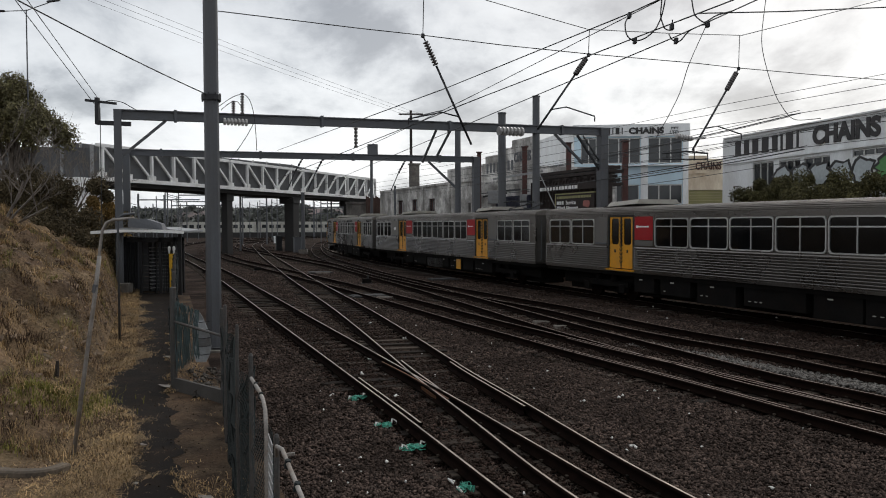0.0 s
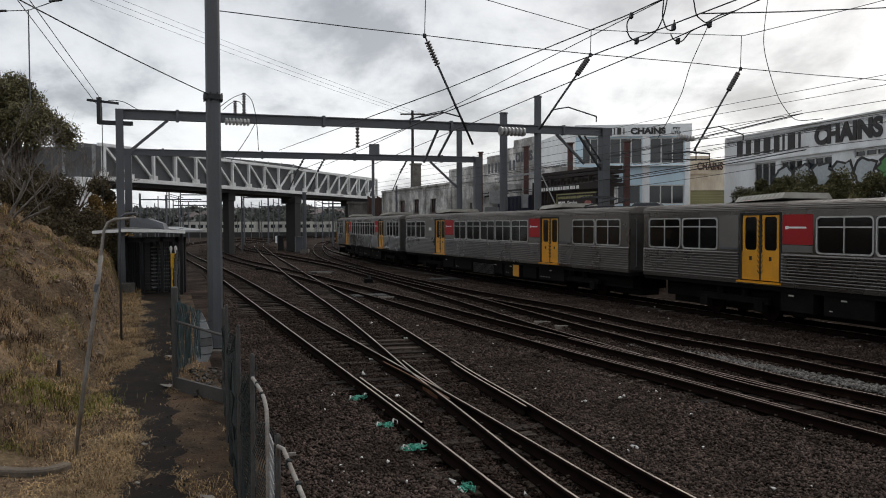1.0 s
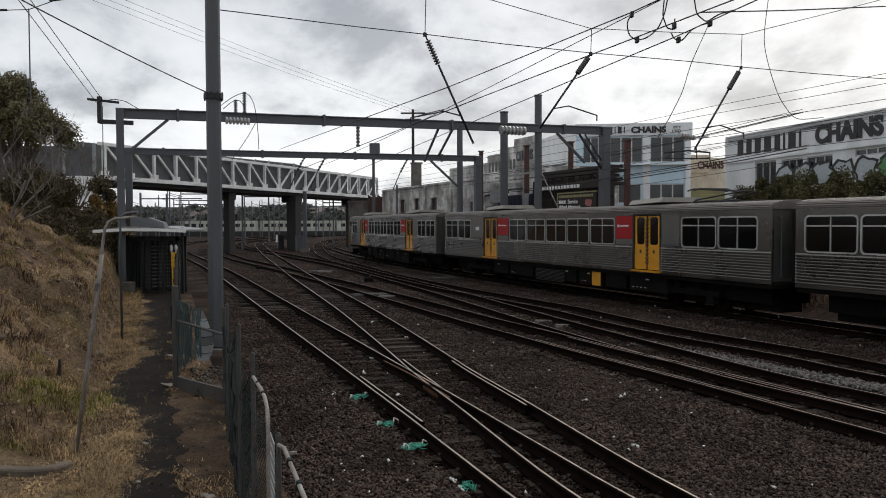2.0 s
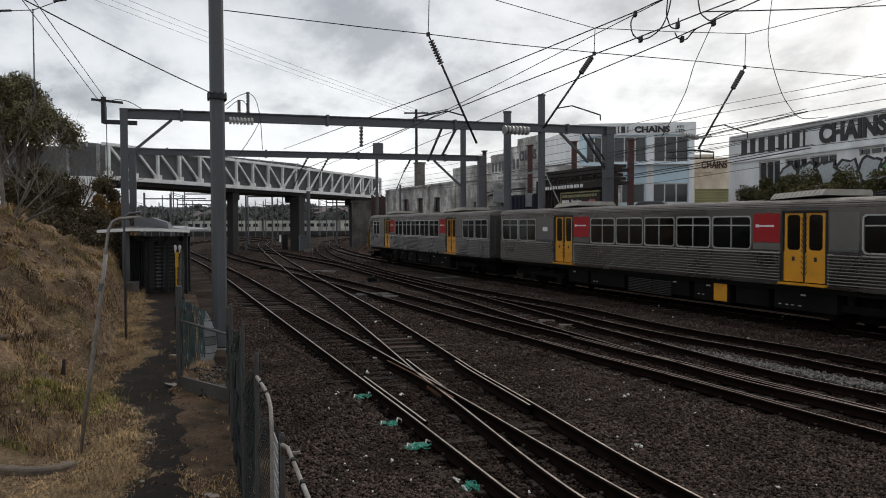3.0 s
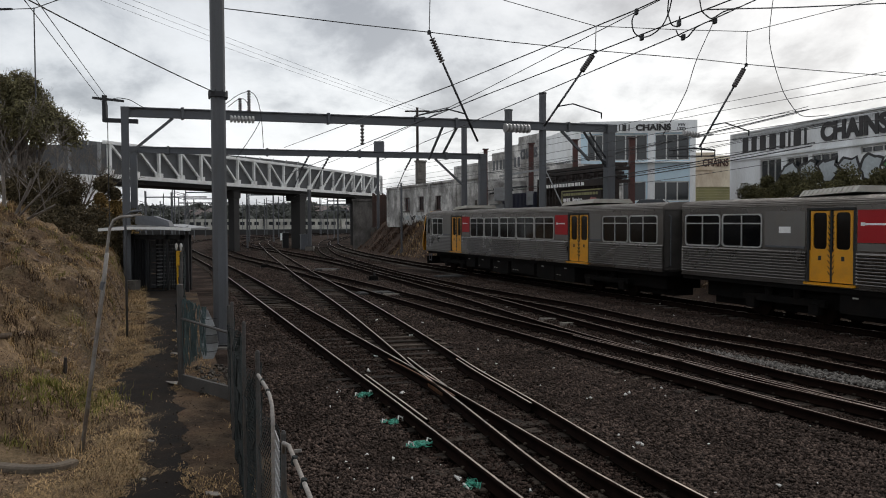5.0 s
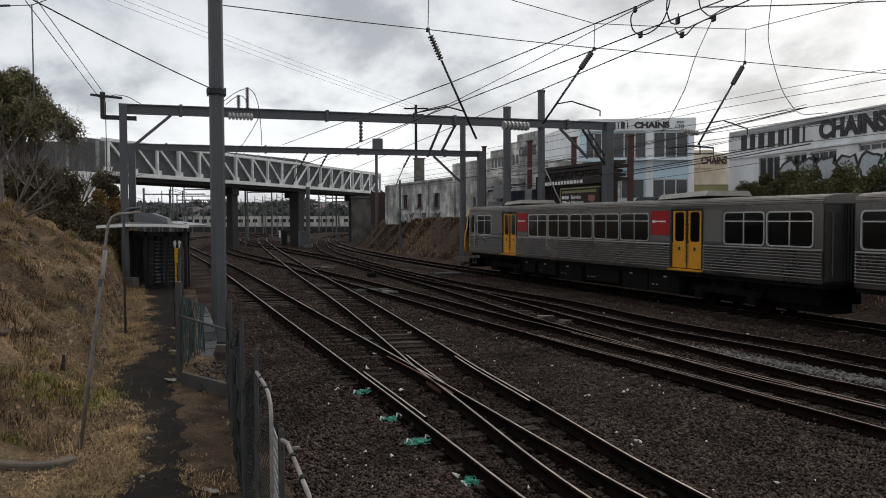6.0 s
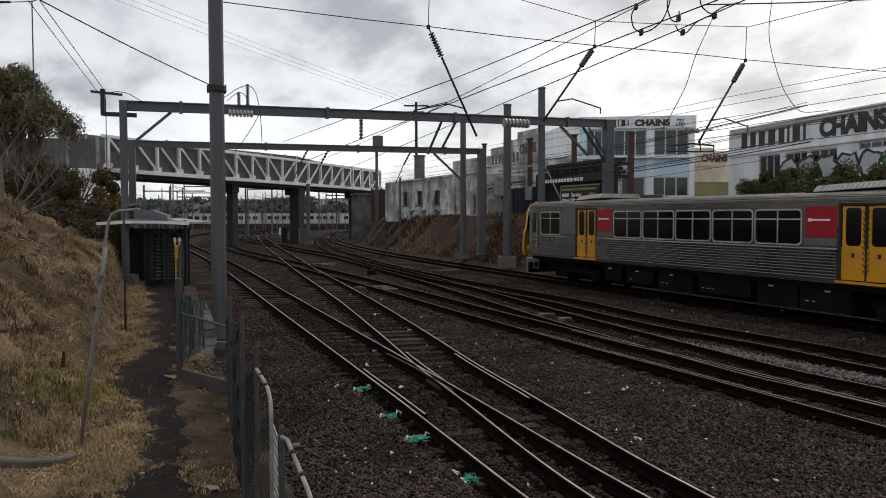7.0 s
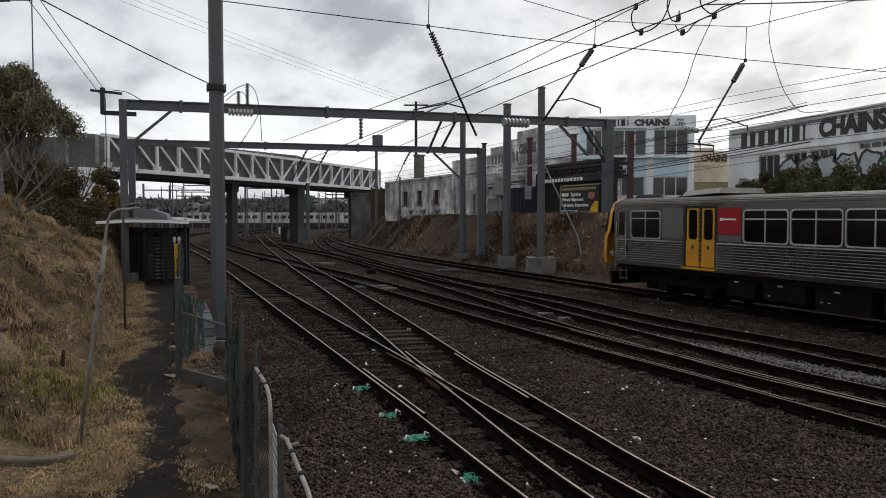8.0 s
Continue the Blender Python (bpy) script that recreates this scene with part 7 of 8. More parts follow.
    # switch box cabinets on poles before the stepped wall
    for k, (x, y, z) in enumerate(((3.6, 55.0, 3.1), (3.9, 54.5, 4.2), (6.0, 53.5, 3.9), (7.2, 53.0, 4.6))):
        g = Geo()
        g.box(x - 0.5, x + 0.5, y - 0.3, y + 0.3, z, z + 0.9)
        g.box(x - 0.06, x + 0.06, y - 0.06, y + 0.06, 2.6, z)
        tagged(part("switch_cabinet", g, GALV_LIGHT, None, bevel=0.03), "pale grey switch cabinet on a short post", "cabinet", group="switch cabinets")


# ---------------------------------------------------------------- distance seen under the bridge
def yard_box(name, label, category, x, y, z, w, d, h, mat, turn=0.0):
    """A lineside cabinet: body, overhanging lid and a door seam."""
    c = thing(name, label, category, (x, y, z), turn)
    g = Geo()
    g.box(-w / 2, w / 2, -d / 2, d / 2, 0, h * 0.93)
    part("body", g, mat, c, bevel=0.015)
    g = Geo()
    g.box(-w / 2 - 0.04, w / 2 + 0.04, -d / 2 - 0.04, d / 2 + 0.04, h * 0.93, h)
    part("lid", g, mat, c, bevel=0.015)
    g = Geo()
    g.box(-w * 0.44, w * 0.44, -d / 2 - 0.012, -d / 2, h * 0.08, h * 0.88)
    part("door", g, mat, c)
    return c


def make_lineside():
    """Cabinets, point machines and plates standing between the tracks."""
    yard_box("lineside_cabinet", "tall grey cabinet against the bridge pier", "cabinet", -15.9, 91.0, -0.35, 1.15, 0.8, 1.8, GALV, 20)
    yard_box("lineside_cabinet", "black relay cabinet beside the bridge pier", "cabinet", -19.4, 97.0, -0.35, 0.7, 0.6, 1.9, DARK_STEEL, 20)
    yard_box("lineside_cabinet", "small white cabinet in the far yard", "cabinet", -27.6, 136.0, -0.4, 0.9, 0.6, 1.3, RENDER_WHITE, 10)
    for x, y, turn in ((-3.65, 40.5, 20), (-11.8, 52.0, 24)):
        p = thing("point_machine", "low dark point machine with a rounded cover beside the rails", "point machine", (x, y, -0.2), turn, "point machines")
        p.scale = (0.62, 0.62, 0.62)
        g = Geo()
        g.box(-0.42, 0.42, -0.2, 0.2, 0.0, 0.10)
        part("base", g, DARK_STEEL, p)
        g = Geo()
        g.extrude([(-0.17, 0.0), (0.17, 0.0), (0.17, 0.22), (0.10, 0.34), (-0.10, 0.34), (-0.17, 0.22)], (-0.36, 0, 0.10), (0.36, 0, 0.10))
        part("cover", g, TRAIN_DARK, p)
        g = Geo()
        g.tube([(0.4, 0, 0.09), (1.5, 0, 0.09)], 0.02, 6)
        part("throw_rod", g, RAIL_SIDE, p)
        if y < 42:
            g = Geo()
            g.cyl(0.1, 0, 0.40, 0.72, 0.10, 8, 0.07)
            part("lamp_head", g, DARK_STEEL, p)
    for x, y in ((-7.35, 49.5), (0.25, 43.0), (-2.9, 33.0)):
        c = thing("cable_pit", "flat concrete cable pit lid between the tracks", "pit lid", (x, y, -0.2), 20)
        g = Geo()
        g.box(-0.75, 0.75, -0.45, 0.45, 0, 0.09)
        part("rim", g, CONCRETE_DARK, c, bevel=0.02)
        for k in range(3):
            g = Geo()
            g.box(-0.68 + 0.46 * k, -0.26 + 0.46 * k, -0.38, 0.38, 0.09, 0.115)
            part("slab", g, CONCRETE_DARK, c, bevel=0.01)
    # rusty sheet wall closing the slope between bridge and workshop
    g = Geo()
    for k in range(10):
        x = -7.8 + 0.17 * k
        g.box(x, x + 0.165, 86.0 + 0.04 * (k % 2), 86.06 + 0.04 * (k % 2), 2.2, 5.9 - 0.1 * (k % 3))
    tagged(part("sheet_iron_wall", g, RUST, None), "rusty sheet iron wall beside the workshop", "wall", kind="structure")
    # retaining wall at the bridge end
    r = thing("retaining_wall", "grey stained concrete retaining wall at the bridge end", "wall", kind="structure")
    g = Geo()
    g.box(-10.6, -8.0, 92.0, 92.6, -0.4, 5.2)
    part("face", g, ABUTMENT, r, bevel=0.04)
    g = Geo()
    g.box(-10.7, -7.9, 91.9, 92.7, 5.2, 5.45)
    part("coping", g, ABUTMENT, r, bevel=0.03)


def make_distance():
    rnd = np.random.RandomState(5)
    t = thing("distant_train", "pale train standing in the far yard", "train", (-70, 215, 0), 14)
    g = Geo()
    for k in range(5):
        g.box(k * 21.0, k * 21.0 + 20.4, -1.4, 1.4, 0.9, 3.7)
    part("body", g, FAR_TRAIN, t)
    for k in range(5):
        for j in range(10):
            g = Geo()
            g.box(k * 21.0 + 1 + j * 1.9, k * 21.0 + 2.2 + j * 1.9, -1.43, -1.38, 2.0, 2.9)
            part("window", g, DULL_GLASS, t)
    for k in range(48):
        y = 125 + 90 * rnd.rand()
        x = y * (-0.40 + 0.30 * rnd.rand())
        h = rnd.uniform(7.0, 9.5)
        m = thing("yard_mast", "thin far catenary mast in the yard", "mast", (x, y, -0.4), group="far yard masts")
        g = Geo()
        g.cyl(0, 0, 0, h, 0.10, 6)
        part("pole", g, GALV, m)
        if k % 3 == 0:
            g = Geo()
            g.box(0, 11, -0.08, 0.08, h - 1.2, h - 1.0)
            part("boom", g, GALV, m)
        else:
            g = Geo()
            g.bar((0, 0, h - 0.6), (2.2, 0, h - 1.2), 0.08, 0.08)
            part("arm", g, GALV, m)
    wall = Geo()
    wall.box(-140, 40, 205, 205.4, -0.5, 0.9)
    tagged(part("far_wall", wall, CONCRETE_DARK, None), "long low dark wall across the far yard", "wall", kind="structure")
    # low hill with houses and trees
    for k in range(26):
        x, y = rnd.uniform(-190, 40), rnd.uniform(270, 380)
        z = 1.5 + (y - 260) * 0.035
        w, d, h = rnd.uniform(9, 15), rnd.uniform(7, 10), rnd.uniform(2.6, 4.2)
        hs = thing("house", "far suburban house with a dull hipped roof", "house", (x, y, z - 1.5), rnd.uniform(-30, 30), "far houses")
        g = Geo()
        g.box(-w / 2, w / 2, -d / 2, d / 2, 0, h + 1.5)
        part("wall", g, FAR_WALL, hs)
        g = Geo()
        e, top = h + 1.5, h + 3.3
        g.add([(-w / 2 - .5, -d / 2 - .5, e), (w / 2 + .5, -d / 2 - .5, e), (w / 2 + .5, d / 2 + .5, e), (-w / 2 - .5, d / 2 + .5, e), (-w / 4, 0, top), (w / 4, 0, top)],
              [(0, 3, 2, 1), (0, 1, 5, 4), (1, 2, 5), (2, 3, 4, 5), (3, 0, 4)])
        part("roof", g, FAR_ROOF, hs)
        for u in (-0.25, 0.25):
            g = Geo()
            g.box(u * w - 0.7, u * w + 0.7, -d / 2 - 0.04, -d / 2 + 0.02, 2.4, 3.7)
            part("window", g, DULL_GLASS, hs)
    n = 60000
    cx, cy = rnd.uniform(-230, 90, 420), rnd.uniform(250, 400, 420)
    cz = 0.5 + (cy - 260) * 0.035
    cr = rnd.uniform(2.0, 5.0, 420)
    i = rnd.randint(0, 420, n)
    dv = rnd.normal(size=(n, 3))
    dv /= np.linalg.norm(dv, axis=1)[:, None]
    c = np.stack([cx[i], cy[i], cz[i] + cr[i] * 0.8], 1) + dv * cr[i][:, None] * np.array([1, 1, 0.8]) * rnd.uniform(0.6, 1.05, n)[:, None]
    tagged(new("far_woods", leaf_mesh("far_woods", c, 0.9, rnd, FAR_GREEN_HAZED, 0.7)), "distant belt of suburban trees, green greyed with painted haze", "trees", kind="stuff")
    sheet("far_hill", np.linspace(-600, 500, 30), np.linspace(255, 900, 20), lambda U, V: (U, V, -0.45 + (V - 255) * 0.035 + 0 * U), FAR_GREEN_HAZED, "low wooded hill on the skyline", "hill")


# ---------------------------------------------------------------- plants
def leaf_mesh(name, centres, size, rnd, mat, narrow=0.45, droop=0.0):
    """Many small folded leaves at given places, each two triangles."""
    n = len(centres)
    a = rnd.normal(size=(n, 3))
    a[:, 2] -= droop
    a /= np.linalg.norm(a, axis=1)[:, None]
    b = np.cross(a, rnd.normal(size=(n, 3)))
    b /= np.linalg.norm(b, axis=1)[:, None]
    s = size * rnd.uniform(0.6, 1.4, n)[:, None]
    v = np.stack([centres - a * s, centres + b * s * narrow, centres + a * s, centres - b * s * narrow], 1).reshape(-1, 3)
    k = np.arange(n)[:, None] * 4
    f = np.hstack([k, k + 1, k + 2, k + 3])
    return raw_mesh(name, v, f, mat)


def grow(rnd, base, direction, length, radius, depth, out, tips, spread=0.55):
    """A limb that forks; collects tube runs and tip places."""
    pts, rs = [Vector(base)], [radius]
    d = Vector(direction).normalized()
    n = 5
    for k in range(n):
        d = (d + Vector((rnd.uniform(-1, 1), rnd.uniform(-1, 1), rnd.uniform(-0.4, 0.7))) * 0.16).normalized()
        pts.append(pts[-1] + d * length / n)
        rs.append(radius * (1 - 0.45 * (k + 1) / n))
        if depth <= 1:
            tips.append(pts[-1].copy())
    out.append((pts, rs))
    if depth > 0:
        for k in range(rnd.randint(2, 4)):
            q = pts[rnd.randint(2, n)]
            nd = (d + Vector((rnd.uniform(-1, 1), rnd.uniform(-1, 1), rnd.uniform(-0.3, 0.8))) * spread * 1.5).normalized()
            grow(rnd, q, nd, length * rnd.uniform(0.55, 0.8), rs[-1] * rnd.uniform(0.6, 0.85), depth - 1, out, tips, spread)


def make_tree(name, label, at, stems, leaves, leaf_size, mat, cluster=0.35, seed=1, bare=0.0, category="tree", depth=3):
    rnd = random.Random(seed)
    nr = np.random.RandomState(seed)
    t = thing(name, label, category, at)
    runs, tips = [], []
    for (dx, dy, dz), length, r in stems:
        grow(rnd, (rnd.uniform(-.15, .15), rnd.uniform(-.15, .15), -0.3), (dx, dy, dz), length, r, depth, runs, tips)
    g = Geo()
    for pts, rs in runs[:len(stems)]:
        g.tube(pts, rs, 8, False)
    part("trunk", g, BARK, t, smooth=True, fix=False)
    g = Geo()
    for pts, rs in runs[len(stems):]:
        g.tube(pts, [max(r, 0.007) for r in rs], 4, False)
    if g.v:
        part("branchwork", g, BARK, t, "thin bare branches" if bare else "", fix=False)
    if leaves:
        tp = np.array([tuple(p) for p in tips])
        keep = nr.rand(len(tp)) > bare
        tp = tp[keep]
        c = tp[nr.randint(0, len(tp), leaves)] + nr.normal(size=(leaves, 3)) * cluster * np.array([1, 1, 0.8])
        o = new("crown", leaf_mesh("crown", c, leaf_size, nr, mat))
        o.parent = t
    return t


def make_crown_tree():
    """The large roadside tree: several stems and a dense uneven crown of small leaves with twigs standing out."""
    rnd, nr = random.Random(3), np.random.RandomState(3)
    t = thing("tree", "olive leaved roadside tree with twigs standing out of a dense crown", "tree", (-24.0, 45.0, 3.0))
    lumps = []
    for k in range(60):
        a, q = rnd.uniform(0, math.tau), math.sqrt(rnd.random())
        x, y = 3.0 * q * math.cos(a), 2.6 * q * math.sin(a)
        top = 8.4 * (1 - 0.30 * q * q) - 1.1 * max(0, x) / 3.0
        z = rnd.uniform(4.6, max(5.0, top))
        lumps.append((x, y, z, rnd.uniform(0.35, 0.75)))
    g = Geo()
    for dx, r in ((-0.6, 0.16), (0.2, 0.2), (0.9, 0.13)):
        g.tube([(dx * 0.4, 0, -0.4), (dx * 0.8, 0.05, 1.4), (dx * 1.3, -0.1, 3.2), (dx * 1.5, 0.1, 5.2)], [r, r * 0.85, r * 0.65, r * 0.4], 8, False)
    part("trunk", g, BARK, t, smooth=True, fix=False)
    g = Geo()
    for x, y, z, r in lumps:
        b = Vector((x * 0.25, y * 0.2, rnd.uniform(2.2, 4.2)))
        e = Vector((x, y, z))
        mid = b.lerp(e, 0.5) + Vector((rnd.uniform(-.2, .2), rnd.uniform(-.2, .2), 0.2))
        g.tube([b, mid, e], [0.05, 0.032, 0.016], 5, False)
        for _ in range(9):
            d = Vector((rnd.gauss(0, 1) + x * 0.25, rnd.gauss(0, 1) + y * 0.2, rnd.gauss(0.5, 0.8))).normalized()
            m = e + d * r * 0.8 + Vector((rnd.uniform(-.1, .1), 0, rnd.uniform(-.1, .1)))
            g.tube([e, m, m + (d + Vector((0, 0, rnd.uniform(-.3, .5)))) * r * 0.8], [0.012, 0.009, 0.005], 3, False)
    for _ in range(60):
        a = rnd.uniform(0, math.tau)
        b = Vector((rnd.uniform(-0.8, 1.0), rnd.uniform(-.3, .3), rnd.uniform(0.8, 4.0)))
        d = Vector((math.cos(a), math.sin(a) * 0.6, rnd.uniform(-0.1, 0.9))).normalized()
        m = b + d * rnd.uniform(0.6, 1.3)
        g.tube([b, m, m + (d + Vector((0, 0, 0.4))) * rnd.uniform(0.5, 1.2)], [0.022, 0.014, 0.006], 4, False)
    part("branchwork", g, BARK, t, "thin bare branches", fix=False)
    L = np.array(lumps)
    n = 62000
    i = nr.randint(0, len(L), n)
    dv = nr.normal(size=(n, 3))
    dv /= np.linalg.norm(dv, axis=1)[:, None]
    c = L[i, :3] + dv * L[i, 3:4] * nr.uniform(0.2, 1.25, n)[:, None]
    o = new("crown", leaf_mesh("crown", c, 0.078, nr, LEAF))
    o.parent = t


def make_shrub(name, label, at, size, leaves, leaf_size, mat, seed, category="shrub"):
    """A dense shrub: many lumps of small leaves on short stems."""
    nr = np.random.RandomState(seed)
    t = thing(name, label, category, at)
    w, d, h = size
    k = max(10, int(w * d * 3))
    cc = np.stack([nr.uniform(-w / 2, w / 2, k), nr.uniform(-d / 2, d / 2, k), nr.uniform(0.1, 0.85, k) * h], 1)
    e = (cc[:, 0] / (w / 2)) ** 2 + (cc[:, 1] / (d / 2)) ** 2
    cc[:, 2] *= np.sqrt(np.clip(1 - 0.75 * e, 0.08, 1))
    rr = nr.uniform(0.18, 0.5, k) * min(1.4, h / 2)
    i = nr.randint(0, k, leaves)
    dv = nr.normal(size=(leaves, 3))
    dv /= np.linalg.norm(dv, axis=1)[:, None]
    c = cc[i] + dv * rr[i][:, None] * nr.uniform(0.35, 1.1, leaves)[:, None]
    c[:, 2] = np.maximum(c[:, 2], 0.0)
    o = new("foliage", leaf_mesh("foliage", c, leaf_size, nr, mat))
    o.parent = t
    g = Geo()
    for q in cc[::2]:
        g.tube([(q[0] * 0.4, q[1] * 0.4, -0.3), (q[0] * 0.8, q[1] * 0.8, q[2] * 0.6), tuple(q)], [0.04, 0.025, 0.008], 4, False)
    part("stem_cluster", g, BARK, t, fix=False)
    return t


def blades(name, x, y, z, h, rnd, mat, label, lean=0.5, width=0.008, aim=None):
    """Grass blades: thin bent strips standing at the given places."""
    n = len(x)
    a = rnd.uniform(0, math.tau, n) if aim is None else aim
    l = h * rnd.uniform(0.5, 1.3, n)
    q = rnd.uniform(0.2, 1.0, n) * lean
    wx, wy = -np.sin(a) * width, np.cos(a) * width
    b = np.stack([x, y, z], 1)
    m = b + np.stack([np.cos(a) * l * q * 0.35, np.sin(a) * l * q * 0.35, l * 0.6], 1)
    t = b + np.stack([np.cos(a) * l * q, np.sin(a) * l * q, l * np.maximum(0.15, 1 - 0.3 * q)], 1)
    w = np.stack([wx, wy, np.zeros(n)], 1)
    v = np.stack([b - w, b + w, m + w * 0.7, m - w * 0.7, t + w * 0.15, t - w * 0.15], 1).reshape(-1, 3)
    k = np.arange(n)[:, None] * 6
    f = np.vstack([np.hstack([k, k + 1, k + 2, k + 3]), np.hstack([k + 3, k + 2, k + 4, k + 5])])
    return tagged(new(name, raw_mesh(name, v, f, mat)), label, "grass", kind="stuff")


def make_vegetation():
    make_crown_tree()
    make_tree("tree", "bare leafless small tree beside the bridge approach", (-20.9, 46.0, 4.0), [((0.25, 0, 1), 2.0, 0.055), ((0.6, 0.2, 1), 1.9, 0.05), ((-0.3, 0.1, 1), 2.2, 0.06), ((0.9, 0, 0.8), 1.7, 0.04)], 0, 0.06, LEAF, 0.3, 11, bare=1.0, depth=4)
    make_tree("tree", "bare grey tree leaning over the bank", (-17.3, 31.5, 2.9), [((-0.15, 0, 1), 2.5, 0.10), ((0.45, 0, 0.9), 2.2, 0.08), ((1.0, -0.1, 0.35), 2.2, 0.07), ((0.9, 0, 0.7), 2.0, 0.06), ((-0.8, 0, 0.6), 2.0, 0.06)], 0, 0.06, LEAF, 0.3, 21, bare=1.0, depth=4)
    make_shrub("shrub", "dark dense shrub on the bank crest", (-18.4, 40.0, 1.2), (5.2, 4.0, 4.9), 60000, 0.072, LEAF_DARK, 31)
    make_shrub("shrub", "dark dense shrub beside the bridge abutment", (-21.8, 42.0, 2.0), (4.8, 4.0, 4.4), 48000, 0.072, LEAF_DARK, 32)
    make_shrub("shrub", "dry yellow shrub against the abutment", (-16.7, 39.5, 1.3), (2.0, 2.6, 4.3), 30000, 0.065, LEAF_DRY, 33)
    make_shrub("shrub", "dark shrub over the footpath cutting", (-17.0, 36.5, 0.8), (4.8, 5.0, 3.2), 44000, 0.068, LEAF_DARK, 34)
    make_shrub("shrub", "low dark shrub behind the turnstile", (-14.9, 35.0, 0.2), (2.4, 3.0, 1.9), 5000, 0.07, LEAF_DARK, 35)
    for k, (x, y, w, h) in enumerate(((18.6, 45.6, 2.8, 2.3), (19.0, 43.2, 3.4, 2.9), (19.6, 40.4, 3.6, 2.7), (20.2, 37.6, 3.6, 2.3))):
        make_shrub("hedge_shrub", "olive green shrub in front of the warehouse wall", (x, y, 3.2), (w, 3.4, h), 30000, 0.066, LEAF_HEDGE, 40 + k)
    nr = np.random.RandomState(12)
    # dry grass on the bank and verge
    n = 130000
    y = 8.0 + 34.0 * nr.rand(n) ** 1.6
    x = np.minimum(foot_x(y) + 0.75, path_sides(y)[1]) - 9.0 * nr.rand(n) ** 1.25
    thin = value_noise(x, y, 0.8, 5) + 0.5 * value_noise(x, y, 2.5, 6)
    ok = (thin > -0.6 + 0.7 * nr.rand(n)) & (np.abs(x) < 0.62 * y + 2) & ((y > 11.4 + 0.5 * value_noise(x, y, 0.9, 55)) | (x > -4.45) | (nr.rand(n) < 0.22))
    x, y = x[ok], y[ok]
    blades("dry_grass", x, y, bank_height(x, y) - 0.045, 0.095, nr, STRAW, "dry straw coloured grass on the bank", 2.0, 0.005)
    n = 32000
    y = 6.0 + 25 * nr.rand(n) ** 1.5
    x = path_sides(y)[1] + 0.16 * nr.rand(n) - 1.5 * nr.rand(n) ** 0.8
    ok = (x < foot_x(y) + 0.3 + 1.3) & (value_noise(x, y, 1.6, 9) + 0.7 * value_noise(x, y, 4.0, 10) > -0.75 + 0.8 * nr.rand(n))
    x, y = x[ok], y[ok]
    blades("straw_verge", x, y, -0.045 + low_level(y), 0.055, nr, STRAW_PALE, "flattened straw along the footpath edge", 3.0, 0.0035)
    n = 15000
    y = 5.0 + 4.0 * nr.rand(n)
    x = path_sides(y)[1] + 0.1 - 0.30 * y * nr.rand(n)
    ok = value_noise(x, y, 1.9, 71) + 0.6 * value_noise(x, y, 5.0, 72) > -0.05 + 0.5 * nr.rand(n)
    x, y = x[ok], y[ok]
    n = len(x)
    blades("flat_straw", x, y, np.full(n, -0.05), 0.05, nr, STRAW_PALE, "flattened straw on trodden ground", 2.2, 0.004)
    n = 8500
    y = 6.0 + 17 * nr.rand(n) ** 1.3
    x = path_sides(y)[0] + 0.75 * nr.rand(n) ** 1.3 - 0.10
    ok = (value_noise(x, y, 1.3, 73) + 0.6 * value_noise(x, y, 4.1, 74) > -0.05 + 0.5 * nr.rand(n)) & (x < -0.335 * y + 0.42 * np.clip((16 - y) / 8, 0, 1) + 0.6)
    x, y = x[ok], y[ok]
    n = len(x)
    blades("fence_straw", x, y, np.full(n, -0.03), 0.05, nr, STRAW, "thin straw between path and fence", 2.0, 0.004)
    n = 2400
    y, x = nr.normal(11.9, 0.55, n), nr.normal(-5.75, 0.30, n)
    blades("green_grass", x, y, bank_height(x, y) - 0.05, 0.16, nr, GREEN_GRASS, "tuft of fresh green grass at the bank foot", 0.8, 0.006)
    # flattened mats of pale straw, each combed one way
    k = 1500
    cy = 6.0 + 27 * nr.rand(k) ** 1.5
    left = path_sides(cy)[1]
    cx = left + 0.05 - 1.35 * nr.rand(k) ** 0.9
    ca = nr.uniform(0, math.tau, k)
    ok = cx > foot_x(cy) - 0.6
    cx, cy, ca = cx[ok], cy[ok], ca[ok]
    i = nr.randint(0, len(cx), 30000)
    u, w = nr.normal(0, 0.11, len(i)), nr.normal(0, 0.05, len(i))
    x, y = cx[i] + np.cos(ca[i]) * u - np.sin(ca[i]) * w, cy[i] + np.sin(ca[i]) * u + np.cos(ca[i]) * w
    z = np.maximum(bank_height(x, y), 0) - 0.035 + low_level(y)
    blades("straw_mats", x, y, z, 0.055, nr, STRAW_PALE, "mats of flattened bleached straw beside the path", 3.4, 0.0032, ca[i] + nr.normal(0, 0.35, len(i)))
    # dead brown litter between the straw, and grit on the trodden ground
    n = 40000
    y = 5.5 + 20 * nr.rand(n) ** 1.6
    x = path_sides(y)[1] - 0.05 - 3.4 * nr.rand(n) ** 1.2
    ok = value_noise(x, y, 1.9, 81) + 0.5 * value_noise(x, y, 5.0, 82) > 0.10
    x, y = x[ok], y[ok]
    blades("dead_litter", x, y, np.maximum(bank_height(x, y), 0) - 0.03 + low_level(y), 0.07, nr, LITTER, "dark dead grass litter beside the path", 2.6, 0.006)
    n = 11000
    y, x = 9.2 + 2.6 * nr.rand(n), -8.5 + 4.1 * nr.rand(n)
    ok = value_noise(x, y, 2.2, 83) + 0.5 * value_noise(x, y, 6.0, 84) > -0.25
    x, y = x[ok], y[ok]
